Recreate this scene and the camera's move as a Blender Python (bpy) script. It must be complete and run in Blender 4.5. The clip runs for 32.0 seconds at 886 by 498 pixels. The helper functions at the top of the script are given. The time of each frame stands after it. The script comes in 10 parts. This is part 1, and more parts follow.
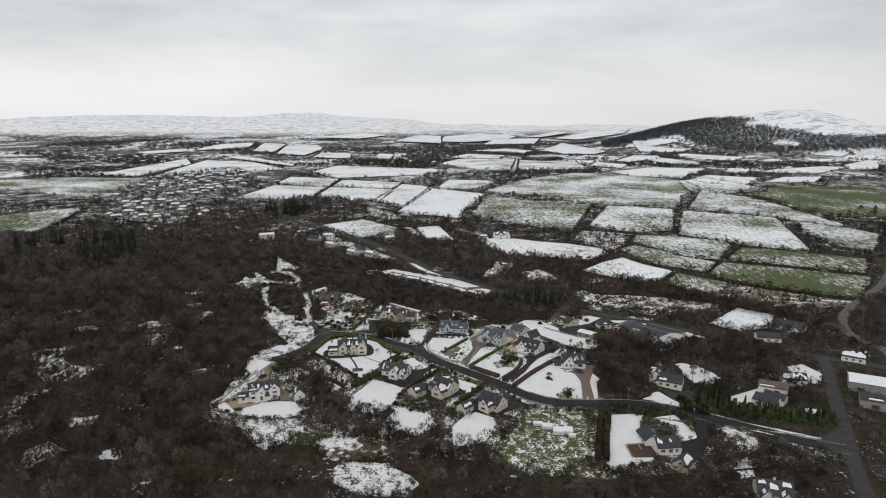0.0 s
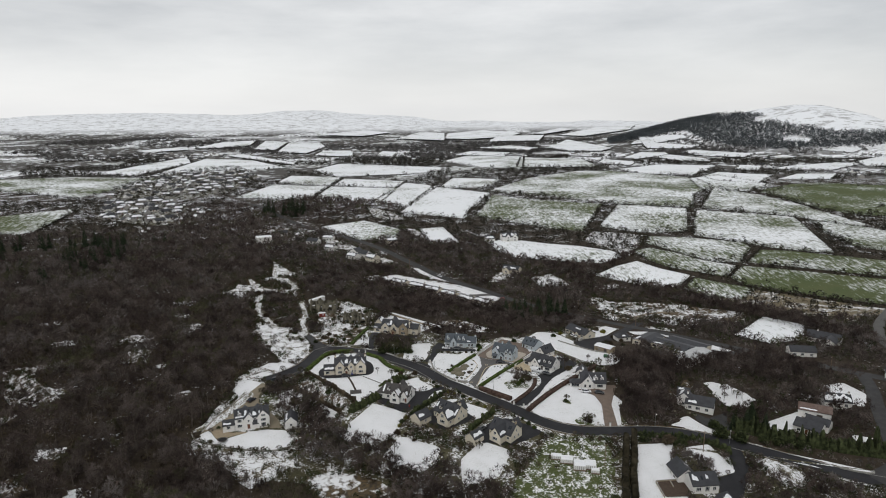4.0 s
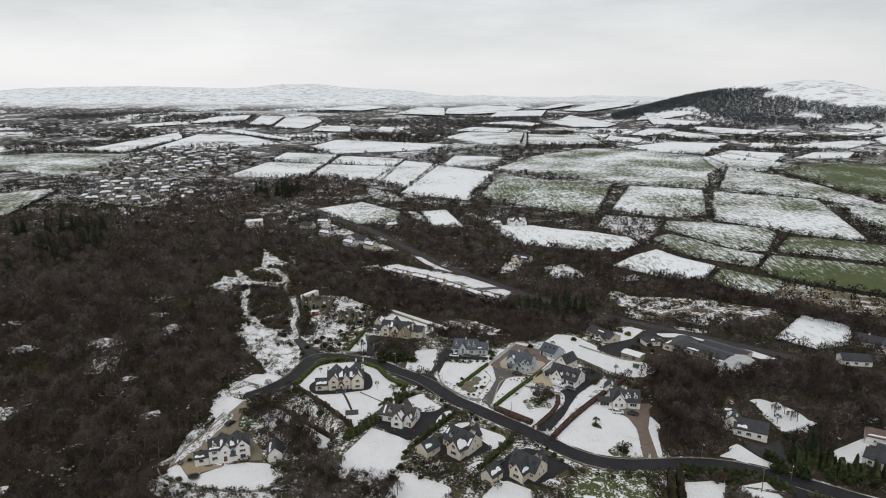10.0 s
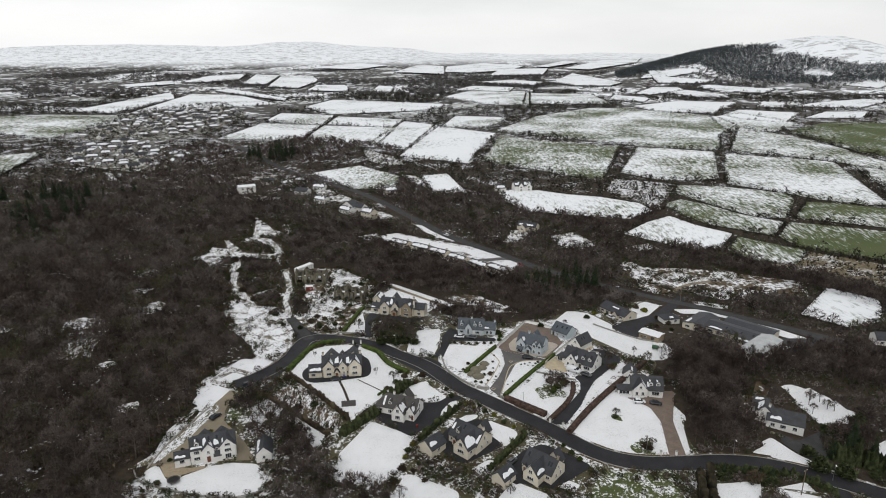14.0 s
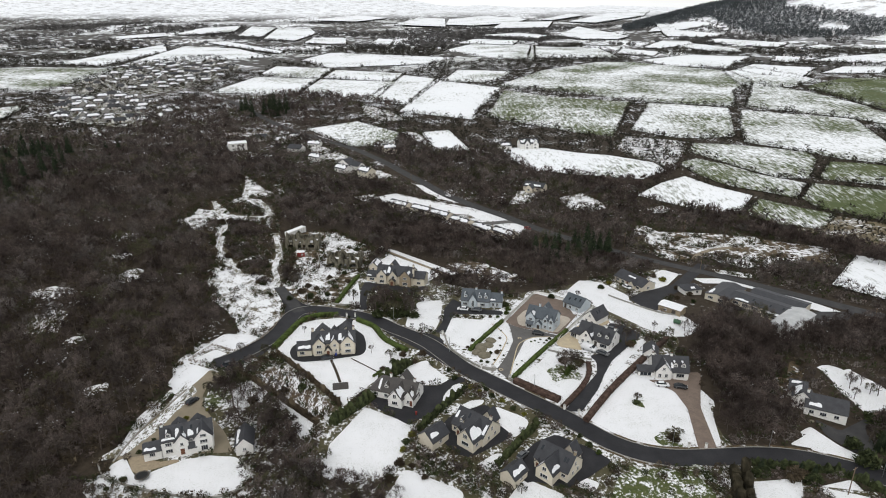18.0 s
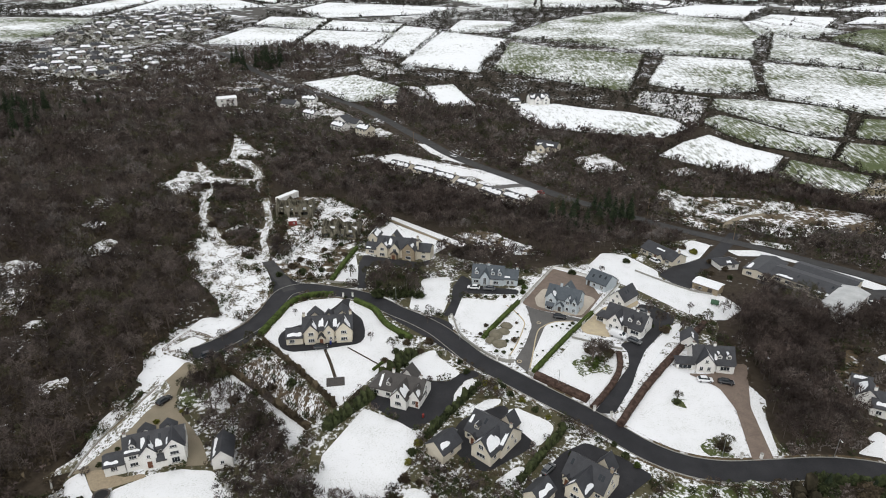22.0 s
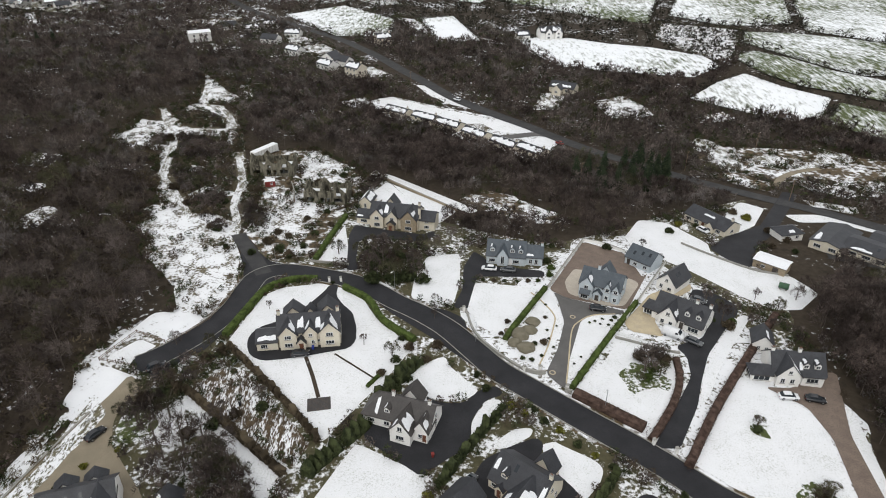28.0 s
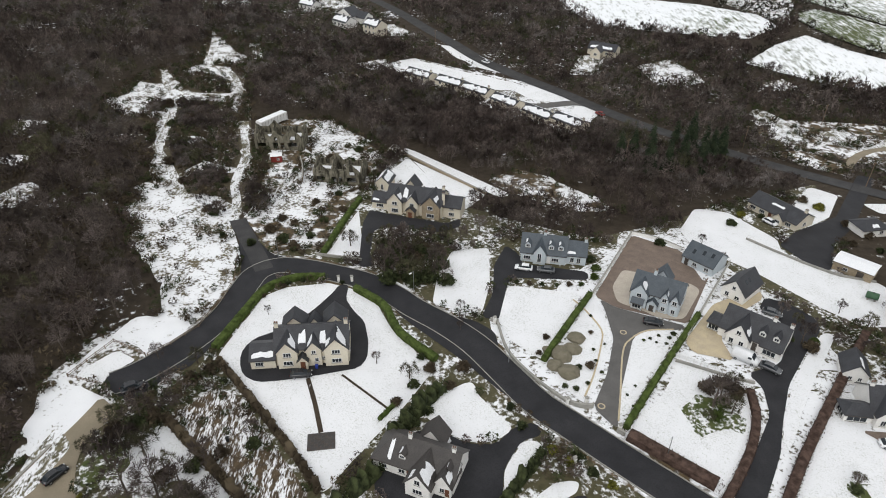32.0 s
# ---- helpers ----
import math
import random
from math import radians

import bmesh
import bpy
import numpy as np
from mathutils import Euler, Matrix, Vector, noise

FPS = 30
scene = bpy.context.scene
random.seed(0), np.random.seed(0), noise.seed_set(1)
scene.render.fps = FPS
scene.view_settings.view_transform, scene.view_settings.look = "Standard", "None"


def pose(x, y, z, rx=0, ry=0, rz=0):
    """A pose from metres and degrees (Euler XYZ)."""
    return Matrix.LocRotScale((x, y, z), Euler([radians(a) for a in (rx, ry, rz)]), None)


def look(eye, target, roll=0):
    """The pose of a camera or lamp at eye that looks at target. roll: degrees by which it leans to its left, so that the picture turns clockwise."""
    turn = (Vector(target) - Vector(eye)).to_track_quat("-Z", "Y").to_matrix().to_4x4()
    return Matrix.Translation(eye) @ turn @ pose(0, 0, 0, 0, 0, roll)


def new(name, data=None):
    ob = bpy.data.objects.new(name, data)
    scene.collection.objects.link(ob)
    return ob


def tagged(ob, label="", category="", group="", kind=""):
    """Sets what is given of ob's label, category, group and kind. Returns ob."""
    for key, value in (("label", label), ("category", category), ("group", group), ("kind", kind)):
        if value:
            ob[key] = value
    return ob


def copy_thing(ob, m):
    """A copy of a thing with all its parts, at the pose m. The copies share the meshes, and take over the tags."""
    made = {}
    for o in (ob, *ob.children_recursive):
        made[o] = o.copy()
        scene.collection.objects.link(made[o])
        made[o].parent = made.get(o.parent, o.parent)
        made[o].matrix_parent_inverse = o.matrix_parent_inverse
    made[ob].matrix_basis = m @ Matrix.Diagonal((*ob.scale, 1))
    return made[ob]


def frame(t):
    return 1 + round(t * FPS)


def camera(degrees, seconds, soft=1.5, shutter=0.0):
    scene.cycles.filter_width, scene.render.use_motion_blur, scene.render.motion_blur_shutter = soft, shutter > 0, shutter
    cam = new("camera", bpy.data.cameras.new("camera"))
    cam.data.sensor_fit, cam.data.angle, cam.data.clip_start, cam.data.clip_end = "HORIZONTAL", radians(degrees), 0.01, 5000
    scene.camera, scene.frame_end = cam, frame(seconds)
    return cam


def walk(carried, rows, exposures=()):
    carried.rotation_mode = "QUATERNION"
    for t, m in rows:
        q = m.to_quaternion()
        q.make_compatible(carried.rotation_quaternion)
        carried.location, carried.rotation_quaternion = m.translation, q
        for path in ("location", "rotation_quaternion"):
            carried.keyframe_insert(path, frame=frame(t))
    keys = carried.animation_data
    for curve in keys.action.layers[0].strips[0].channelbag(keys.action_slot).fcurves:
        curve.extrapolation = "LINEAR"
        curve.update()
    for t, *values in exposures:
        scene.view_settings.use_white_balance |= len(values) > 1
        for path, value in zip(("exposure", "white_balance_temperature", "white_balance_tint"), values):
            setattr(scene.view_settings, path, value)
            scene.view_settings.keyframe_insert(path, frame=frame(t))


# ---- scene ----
EXPOSURES = [(0.0, -0.02), (9.0, 0.0), (13.0, 0.10), (17.0, 0.36), (23.0, 0.50), (32.0, 0.48)]
cam = camera(68.15, 32.0, 1.0)
# seconds, x, y, z, heading (clockwise from +y), pitch, roll
PATH = [
    (0.0, 0.00, -0.00, 122.12, 0.18, -11.69, 0.07),
    (0.5, -0.18, 3.63, 122.04, 0.12, -11.97, 0.03),
    (1.0, -0.34, 7.28, 121.97, 0.09, -11.99, -0.01),
    (1.5, -0.48, 10.95, 121.91, 0.04, -12.01, -0.03),
    (2.0, -0.60, 14.63, 121.86, 0.00, -11.98, -0.06),
    (2.5, -0.70, 18.35, 121.82, -0.02, -11.98, -0.09),
    (3.0, -0.79, 22.08, 121.80, -0.07, -11.96, -0.15),
    (3.5, -0.88, 25.84, 121.80, -0.12, -11.95, -0.19),
    (5.5, -1.53, 41.15, 122.11, -0.17, -11.98, -0.21),
    (6.0, -1.89, 44.82, 122.12, -0.10, -11.95, -0.22),
    (6.5, -2.28, 48.45, 122.12, -0.05, -11.96, -0.19),
    (7.0, -2.72, 52.03, 122.08, -0.03, -11.95, -0.12),
    (7.5, -3.19, 55.57, 122.03, -0.01, -12.15, -0.05),
    (8.0, -3.68, 59.07, 121.97, 0.02, -12.47, -0.05),
    (8.5, -4.18, 62.54, 121.90, -0.01, -12.68, 0.00),
    (9.0, -4.67, 65.98, 121.84, -0.00, -13.17, 0.01),
    (9.5, -5.15, 69.39, 121.80, -0.02, -13.62, 0.02),
    (10.0, -5.60, 72.77, 121.77, -0.02, -14.10, 0.02),
    (10.5, -6.01, 76.12, 121.73, -0.03, -14.56, 0.06),
    (11.0, -6.39, 79.43, 121.69, -0.02, -15.06, 0.04),
    (11.5, -6.72, 82.70, 121.63, 0.00, -15.51, 0.01),
    (12.0, -7.01, 85.92, 121.54, 0.01, -16.00, 0.01),
    (12.5, -7.24, 89.10, 121.40, 0.01, -16.44, -0.03),
    (13.0, -7.41, 92.24, 121.19, 0.01, -16.90, -0.09),
    (13.5, -7.51, 95.35, 120.91, 0.02, -17.09, -0.11),
    (14.0, -7.57, 98.42, 120.56, 0.05, -17.54, -0.13),
    (14.5, -7.59, 101.47, 120.15, 0.04, -17.98, -0.08),
    (16.5, -7.27, 113.55, 117.36, 0.21, -19.76, 0.06),
    (17.0, -7.55, 116.95, 116.63, 0.34, -20.26, 0.06),
    (17.5, -7.87, 120.41, 115.90, 0.37, -20.73, 0.06),
    (18.0, -8.23, 123.92, 115.16, -0.01, -21.22, 0.05),
    (18.5, -8.59, 127.50, 114.42, -0.30, -21.68, 0.05),
    (19.0, -8.96, 131.14, 113.66, -0.24, -22.17, 0.02),
    (19.5, -9.33, 134.85, 112.89, -0.18, -22.60, 0.01),
    (20.0, -9.69, 138.62, 112.12, -0.12, -23.09, -0.00),
    (20.5, -10.03, 142.40, 111.33, -0.10, -23.56, 0.01),
    (21.0, -10.37, 146.20, 110.54, -0.06, -24.06, 0.03),
    (21.5, -10.69, 149.99, 109.75, -0.05, -24.50, 0.07),
    (22.0, -11.03, 153.77, 108.95, -0.05, -25.01, 0.09),
    (22.5, -11.37, 157.54, 108.15, -0.07, -25.45, 0.09),
    (23.0, -11.72, 161.28, 107.35, -0.08, -25.94, 0.06),
    (23.5, -12.10, 164.99, 106.55, -0.06, -26.40, 0.07),
    (24.0, -12.49, 168.69, 105.75, -0.06, -26.89, 0.05),
    (24.5, -12.89, 172.37, 104.95, 0.01, -27.30, 0.01),
    (25.0, -13.30, 176.03, 104.15, 0.06, -27.71, 0.01),
    (25.5, -13.70, 179.68, 103.35, 0.11, -28.17, 0.01),
    (27.5, -14.67, 193.70, 100.04, 0.41, -29.86, 0.05),
    (28.0, -14.91, 197.17, 99.25, 0.43, -30.33, 0.08),
    (28.5, -15.16, 200.62, 98.46, 0.42, -30.74, 0.08),
    (29.0, -15.41, 204.08, 97.69, 0.53, -31.18, 0.09),
    (29.5, -15.65, 207.54, 96.95, 0.65, -31.63, 0.11),
    (30.0, -15.89, 211.00, 96.26, 0.44, -32.07, 0.08),
    (30.5, -16.08, 214.40, 95.60, 0.09, -32.52, 0.07),
    (31.0, -16.27, 217.76, 94.96, -0.34, -32.97, 0.04),
    (31.5, -16.44, 221.09, 94.34, -0.77, -33.44, 0.02),
    (32.0, -16.63, 224.40, 93.71, -1.64, -33.93, -0.02),
]


def at(x, y, z, heading, pitch, roll):
    return pose(x, y, z, 90 + pitch, 0, -heading) @ pose(0, 0, 0, 0, 0, roll)


walk(cam, [(row[0], at(*row[1:])) for row in PATH], EXPOSURES)

# ---- sky and light: high overcast, bright band low in the sky ----
world = bpy.data.worlds.new("overcast")
scene.world = world
world.use_nodes = True
wt = world.node_tree
wt.nodes.clear()


def wn(kind, **kw):
    n = wt.nodes.new(kind)
    for key, val in kw.items():
        n.inputs[key].default_value = val
    return n


w_out = wt.nodes.new("ShaderNodeOutputWorld")
w_sky = wt.nodes.new("ShaderNodeTexSky")
w_sky.sky_type = "NISHITA"
w_sky.sun_disc = False
w_sky.sun_elevation = radians(47)
w_sky.sun_rotation = radians(199)
w_co = wt.nodes.new("ShaderNodeTexCoord")
w_map = wt.nodes.new("ShaderNodeMapping")
w_map.inputs["Scale"].default_value = (1.0, 1.0, 4.5)
w_n1 = wn("ShaderNodeTexNoise", Scale=2.6, Detail=7.0, Roughness=0.55)
w_ramp = wt.nodes.new("ShaderNodeValToRGB")
w_ramp.color_ramp.elements[0].position, w_ramp.color_ramp.elements[0].color = 0.34, (0.66, 0.675, 0.695, 1)
w_ramp.color_ramp.elements[1].position, w_ramp.color_ramp.elements[1].color = 0.66, (1.0, 1.0, 1.0, 1)
w_sep = wt.nodes.new("ShaderNodeSeparateXYZ")
w_band = wt.nodes.new("ShaderNodeMapRange")
for key, val in (("From Min", 0.03), ("From Max", 0.14), ("To Min", 0.72), ("To Max", 0.0)):
    w_band.inputs[key].default_value = val
w_low = wt.nodes.new("ShaderNodeMix")
w_low.data_type = "RGBA"
w_side = wt.nodes.new("ShaderNodeMapRange")
for key, val in (("From Min", -0.55), ("From Max", 0.6), ("To Min", 0.0), ("To Max", 1.0)):
    w_side.inputs[key].default_value = val
w_glow = wt.nodes.new("ShaderNodeMix")
w_glow.data_type = "RGBA"
w_glow.inputs["A"].default_value = (1.14, 1.14, 1.14, 1)
w_glow.inputs["B"].default_value = (0.90, 0.905, 0.91, 1)
w_sc = wt.nodes.new("ShaderNodeMix")
w_sc.data_type = "RGBA"
w_sc.inputs["Factor"].default_value = 0.012
w_bg = wn("ShaderNodeBackground", Strength=0.80)
wl = wt.links.new
wl(w_co.outputs["Generated"], w_map.inputs["Vector"])
wl(w_map.outputs["Vector"], w_n1.inputs["Vector"])
wl(w_n1.outputs["Fac"], w_ramp.inputs["Fac"])
wl(w_co.outputs["Generated"], w_sep.inputs["Vector"])
wl(w_sep.outputs["Z"], w_band.inputs["Value"])
wl(w_sep.outputs["X"], w_side.inputs["Value"])
wl(w_side.outputs["Result"], w_glow.inputs["Factor"])
wl(w_glow.outputs["Result"], w_low.inputs["B"])
wl(w_band.outputs["Result"], w_low.inputs["Factor"])
wl(w_ramp.outputs["Color"], w_low.inputs["A"])
wl(w_low.outputs["Result"], w_sc.inputs["A"])
wl(w_sky.outputs["Color"], w_sc.inputs["B"])
wl(w_sc.outputs["Result"], w_bg.inputs["Color"])
wl(w_bg.outputs["Background"], w_out.inputs["Surface"])

sun = new("sun", bpy.data.lights.new("sun", "SUN"))
sun.data.energy, sun.data.angle, sun.data.color = 0.85, radians(40), (1.0, 0.97, 0.93)
sun.matrix_world = look((0, 0, 300), (90, 260, 0))


# ---- materials ----
def nodes_of(name, rough=0.8, metal=0.0, spec=0.3):
    m = bpy.data.materials.new(name)
    m.use_nodes = True
    b = m.node_tree.nodes["Principled BSDF"]
    b.inputs["Roughness"].default_value, b.inputs["Metallic"].default_value = rough, metal
    b.inputs["Specular IOR Level"].default_value = spec
    return m, m.node_tree, b


def nnode(nt, kind, links=(), **values):
    n = nt.nodes.new(kind)
    for key, val in values.items():
        n.inputs[key.replace("_", " ")].default_value = val
    for key, socket in links:
        nt.links.new(socket, n.inputs[key])
    return n


def rgb(c):
    return (c[0], c[1], c[2], 1.0)


def mix_rgb(nt, fac, a, b):
    n = nt.nodes.new("ShaderNodeMix")
    n.data_type = "RGBA"
    for key, v in (("Factor", fac), ("A", a), ("B", b)):
        if isinstance(v, (tuple, float, int)):
            n.inputs[key].default_value = v if key == "Factor" else rgb(v)
        else:
            nt.links.new(v, n.inputs[key])
    return n.outputs["Result"]


def world_noise(nt, scale, detail=4.0, rough=0.55, stretch=None):
    g = nt.nodes.new("ShaderNodeNewGeometry")
    v = g.outputs["Position"]
    if stretch:
        mp = nnode(nt, "ShaderNodeMapping", [("Vector", v)])
        mp.inputs["Rotation"].default_value = (0, 0, radians(stretch[0]))
        mp.inputs["Scale"].default_value = (stretch[1], stretch[2], 1)
        v = mp.outputs["Vector"]
    return nnode(nt, "ShaderNodeTexNoise", [("Vector", v)], Scale=scale, Detail=detail, Roughness=rough).outputs["Fac"]


def step(nt, v, lo, hi):
    return nnode(nt, "ShaderNodeMapRange", [("Value", v)], From_Min=lo, From_Max=hi).outputs["Result"]


def bump(nt, b, height, strength=0.4, dist=0.1):
    n = nnode(nt, "ShaderNodeBump", [("Height", height)], Strength=strength, Distance=dist)
    nt.links.new(n.outputs["Normal"], b.inputs["Normal"])


def mottled(name, c1, c2, scale=1.0, fine=20.0, rough=0.85, spec=0.2, metal=0.0, bumps=0.3, dist=0.05):
    """Two tones at a large scale, grain at a small one."""
    m, nt, b = nodes_of(name, rough, metal, spec)
    n1 = world_noise(nt, scale, 4)
    n2 = world_noise(nt, fine, 3)
    base = mix_rgb(nt, step(nt, n1, 0.3, 0.7), c1, c2)
    dark = tuple(v * 0.72 for v in c1)
    nt.links.new(mix_rgb(nt, step(nt, n2, 0.45, 0.8), base, dark), b.inputs["Base Color"])
    bump(nt, b, n2, bumps, dist)
    return m


def varied(name, c1, c2, scale=1.0, rough=0.9, spec=0.1):
    """Plant matter: each clump takes its own tone."""
    m, nt, b = nodes_of(name, rough, 0.0, spec)
    g = nt.nodes.new("ShaderNodeNewGeometry")
    n = world_noise(nt, scale, 3)
    base = mix_rgb(nt, g.outputs["Random Per Island"], c1, c2)
    nt.links.new(mix_rgb(nt, step(nt, n, 0.36, 0.64), base, tuple(v * 0.55 for v in c1)), b.inputs["Base Color"])
    return m


def snowy(name, under1, under2, cover, scale=0.25, fine=1.2, stretch=None):
    """Snow that lies in patches over ground; cover: the share that is white."""
    m, nt, b = nodes_of(name, 0.85, 0.0, 0.2)
    n1 = world_noise(nt, scale, 6, 0.6, stretch)
    n2 = world_noise(nt, fine, 4, 0.6, stretch)
    add = nnode(nt, "ShaderNodeMath", [(0, n1), (1, n2)])
    lim = 1.0 + (0.5 - cover) * 0.62
    snow = step(nt, add.outputs[0], lim - 0.07, lim + 0.07)
    n3 = world_noise(nt, 0.9, 4)
    under = mix_rgb(nt, step(nt, n3, 0.35, 0.65), under1, under2)
    white = mix_rgb(nt, n1, (0.66, 0.67, 0.69), (0.79, 0.80, 0.81))
    nt.links.new(mix_rgb(nt, snow, under, white), b.inputs["Base Color"])
    bump(nt, b, add.outputs[0], 0.5, 0.25)
    return m


def lawn_snow(name, grass):
    m, nt, b = nodes_of(name, 0.75, 0.0, 0.25)
    n1 = world_noise(nt, 0.09, 5)
    n2 = world_noise(nt, 2.2, 5, 0.65)
    n3 = world_noise(nt, 9.0, 2)
    white = mix_rgb(nt, n1, (0.715, 0.725, 0.74), (0.80, 0.805, 0.815))
    thin = step(nt, world_noise(nt, 0.16, 4, 0.6), 0.38, 0.66)
    fleck = step(nt, world_noise(nt, 3.2, 4, 0.75), 0.50, 0.66)
    part_bare = nnode(nt, "ShaderNodeMath", [(0, fleck), (1, thin)])
    part_bare.operation = "MULTIPLY"
    white = mix_rgb(nt, part_bare.outputs[0], white, tuple(0.45 * v + 0.22 for v in grass))
    tufts = step(nt, n2, 0.60, 0.74)
    nt.links.new(mix_rgb(nt, tufts, white, grass), b.inputs["Base Color"])
    add = nnode(nt, "ShaderNodeMath", [(0, n2), (1, n3)])
    bump(nt, b, add.outputs[0], 0.55, 0.2)
    return m


M = {}
M["snow"] = lawn_snow("lawn_snow", (0.34, 0.37, 0.29))
M["snow_roof"] = mottled("roof_snow", (0.80, 0.81, 0.82), (0.72, 0.74, 0.76), 0.8, 6, 0.7)
M["rough"] = snowy("snow_over_heather", (0.055, 0.047, 0.03), (0.10, 0.085, 0.05), 0.58, 0.16, 1.1)
M["drift"] = snowy("thin_snow_over_grass", (0.075, 0.068, 0.044), (0.15, 0.135, 0.085), 0.54, 0.22, 1.5, (25, 1.5, 0.8))
M["verge"] = snowy("snow_over_rough_grass", (0.055, 0.052, 0.026), (0.085, 0.075, 0.042), 0.36, 0.16, 1.1)
M["bracken"] = snowy("snow_over_bracken", (0.05, 0.036, 0.023), (0.095, 0.068, 0.04), 0.44, 0.35, 1.3, (35, 2.4, 0.7))
M["wild"] = snowy("snow_over_gorse", (0.05, 0.042, 0.03), (0.12, 0.085, 0.045), 0.42, 0.07, 0.4)
M["asphalt"] = mottled("wet_asphalt", (0.017, 0.017, 0.019), (0.031, 0.031, 0.034), 0.22, 5, 0.72, 0.2)
M["tarmac"] = mottled("grey_tarmac", (0.036, 0.036, 0.037), (0.060, 0.058, 0.057), 0.3, 8, 0.8, 0.2)
M["gravel"] = mottled("sandy_gravel", (0.26, 0.22, 0.16), (0.19, 0.165, 0.12), 0.25, 5, 0.95)
M["brick_paving"] = mottled("brown_paving", (0.145, 0.112, 0.092), (0.20, 0.155, 0.125), 0.5, 4, 0.8)
M["flag_paving"] = mottled("buff_paving", (0.50, 0.42, 0.28), (0.40, 0.34, 0.25), 0.5, 4, 0.8)
M["concrete"] = mottled("concrete", (0.33, 0.32, 0.29), (0.22, 0.22, 0.20), 0.6, 6, 0.85)
M["litter"] = snowy("wood_floor", (0.035, 0.026, 0.019), (0.06, 0.045, 0.03), 0.13, 0.045, 0.5)
M["slate"] = mottled("dark_slate", (0.022, 0.023, 0.027), (0.042, 0.044, 0.050), 0.5, 5, 0.55, 0.4)
M["slate_brown"] = mottled("brown_slate", (0.040, 0.036, 0.034), (0.062, 0.056, 0.052), 0.5, 5, 0.6, 0.4)
M["slate_blue"] = mottled("blue_slate", (0.048, 0.060, 0.072), (0.075, 0.090, 0.104), 0.5, 5, 0.55, 0.4)
M["cream"] = mottled("cream_render", (0.66, 0.61, 0.50), (0.58, 0.53, 0.43), 0.4, 9, 0.9)
M["white"] = mottled("white_render", (0.80, 0.79, 0.76), (0.71, 0.70, 0.67), 0.4, 9, 0.9)
M["greyblue"] = mottled("pale_grey_render", (0.52, 0.57, 0.60), (0.45, 0.50, 0.53), 0.4, 9, 0.9)
M["stone"] = mottled("tan_stone", (0.36, 0.29, 0.20), (0.24, 0.20, 0.14), 1.6, 6, 0.9)
def streaked(name, c1, c2, dark):
    """Bare blockwork with dark damp that runs down from the broken top."""
    m, nt, b = nodes_of(name, 0.95, 0.0, 0.1)
    base = mix_rgb(nt, step(nt, world_noise(nt, 0.6, 4), 0.35, 0.65), c1, c2)
    runs = step(nt, world_noise(nt, 0.22, 5, 0.65, (0, 5.0, 5.0)), 0.46, 0.60)
    nt.links.new(mix_rgb(nt, runs, base, dark), b.inputs["Base Color"])
    bump(nt, b, world_noise(nt, 3.0, 3), 0.4, 0.06)
    return m


M["block"] = streaked("damp_blockwork", (0.215, 0.20, 0.155), (0.13, 0.12, 0.09), (0.035, 0.032, 0.024))
M["glass"] = nodes_of("window_glass", 0.16, 0.0, 0.35)[0]
M["glass"].node_tree.nodes["Principled BSDF"].inputs["Base Color"].default_value = (0.02, 0.025, 0.03, 1)
M["frame"] = mottled("white_frame", (0.75, 0.75, 0.74), (0.68, 0.68, 0.67), 1, 9, 0.5)
M["dark_frame"] = mottled("dark_frame", (0.06, 0.05, 0.045), (0.08, 0.07, 0.06), 1, 9, 0.5)
M["wood_door"] = mottled("brown_door", (0.16, 0.07, 0.04), (0.12, 0.05, 0.03), 1, 9, 0.5)
M["hedge"] = varied("clipped_hedge", (0.055, 0.080, 0.020), (0.090, 0.120, 0.034), 0.9)
M["beech"] = varied("russet_hedge", (0.068, 0.044, 0.035), (0.112, 0.075, 0.060), 0.9)
M["shrub"] = varied("dark_shrub", (0.034, 0.044, 0.020), (0.078, 0.090, 0.038), 0.7)
M["shrub_yellow"] = varied("yellow_shrub", (0.13, 0.13, 0.025), (0.20, 0.19, 0.04), 0.7)
M["conifer"] = varied("conifer_needles", (0.018, 0.028, 0.014), (0.042, 0.052, 0.028), 0.5)
M["bark"] = mottled("bark", (0.075, 0.06, 0.048), (0.12, 0.10, 0.085), 1.5, 6, 0.95)
M["twig"] = varied("bare_twigs", (0.068, 0.054, 0.048), (0.200, 0.168, 0.152), 0.11)
M["twig_dark"] = varied("brown_twigs", (0.045, 0.034, 0.030), (0.145, 0.114, 0.100), 0.11)
M["twig_grey"] = varied("grey_twigs", (0.110, 0.096, 0.089), (0.220, 0.197, 0.184), 0.11)
M["twig_olive"] = varied("ivy_twigs", (0.051, 0.051, 0.028), (0.132, 0.123, 0.073), 0.11)
M["hedgerow"] = varied("hedgerow_twigs", (0.030, 0.028, 0.021), (0.060, 0.055, 0.042), 0.05)
M["scrub"] = varied("brown_scrub", (0.065, 0.050, 0.034), (0.125, 0.10, 0.064), 0.2)
M["thuja"] = varied("weathered_conifer_hedge", (0.030, 0.027, 0.017), (0.062, 0.052, 0.034), 0.35)
M["dash"] = mottled("grey_pebbledash", (0.36, 0.35, 0.33), (0.27, 0.26, 0.245), 0.3, 7, 0.95)
# far woods greyer and paler than near ones: haze painted into the colour
M["far_twig"] = varied("hazed_twigs", (0.075, 0.071, 0.068), (0.16, 0.155, 0.15), 0.03)
M["far_conifer"] = varied("hazed_needles", (0.066, 0.076, 0.080), (0.115, 0.127, 0.134), 0.03)
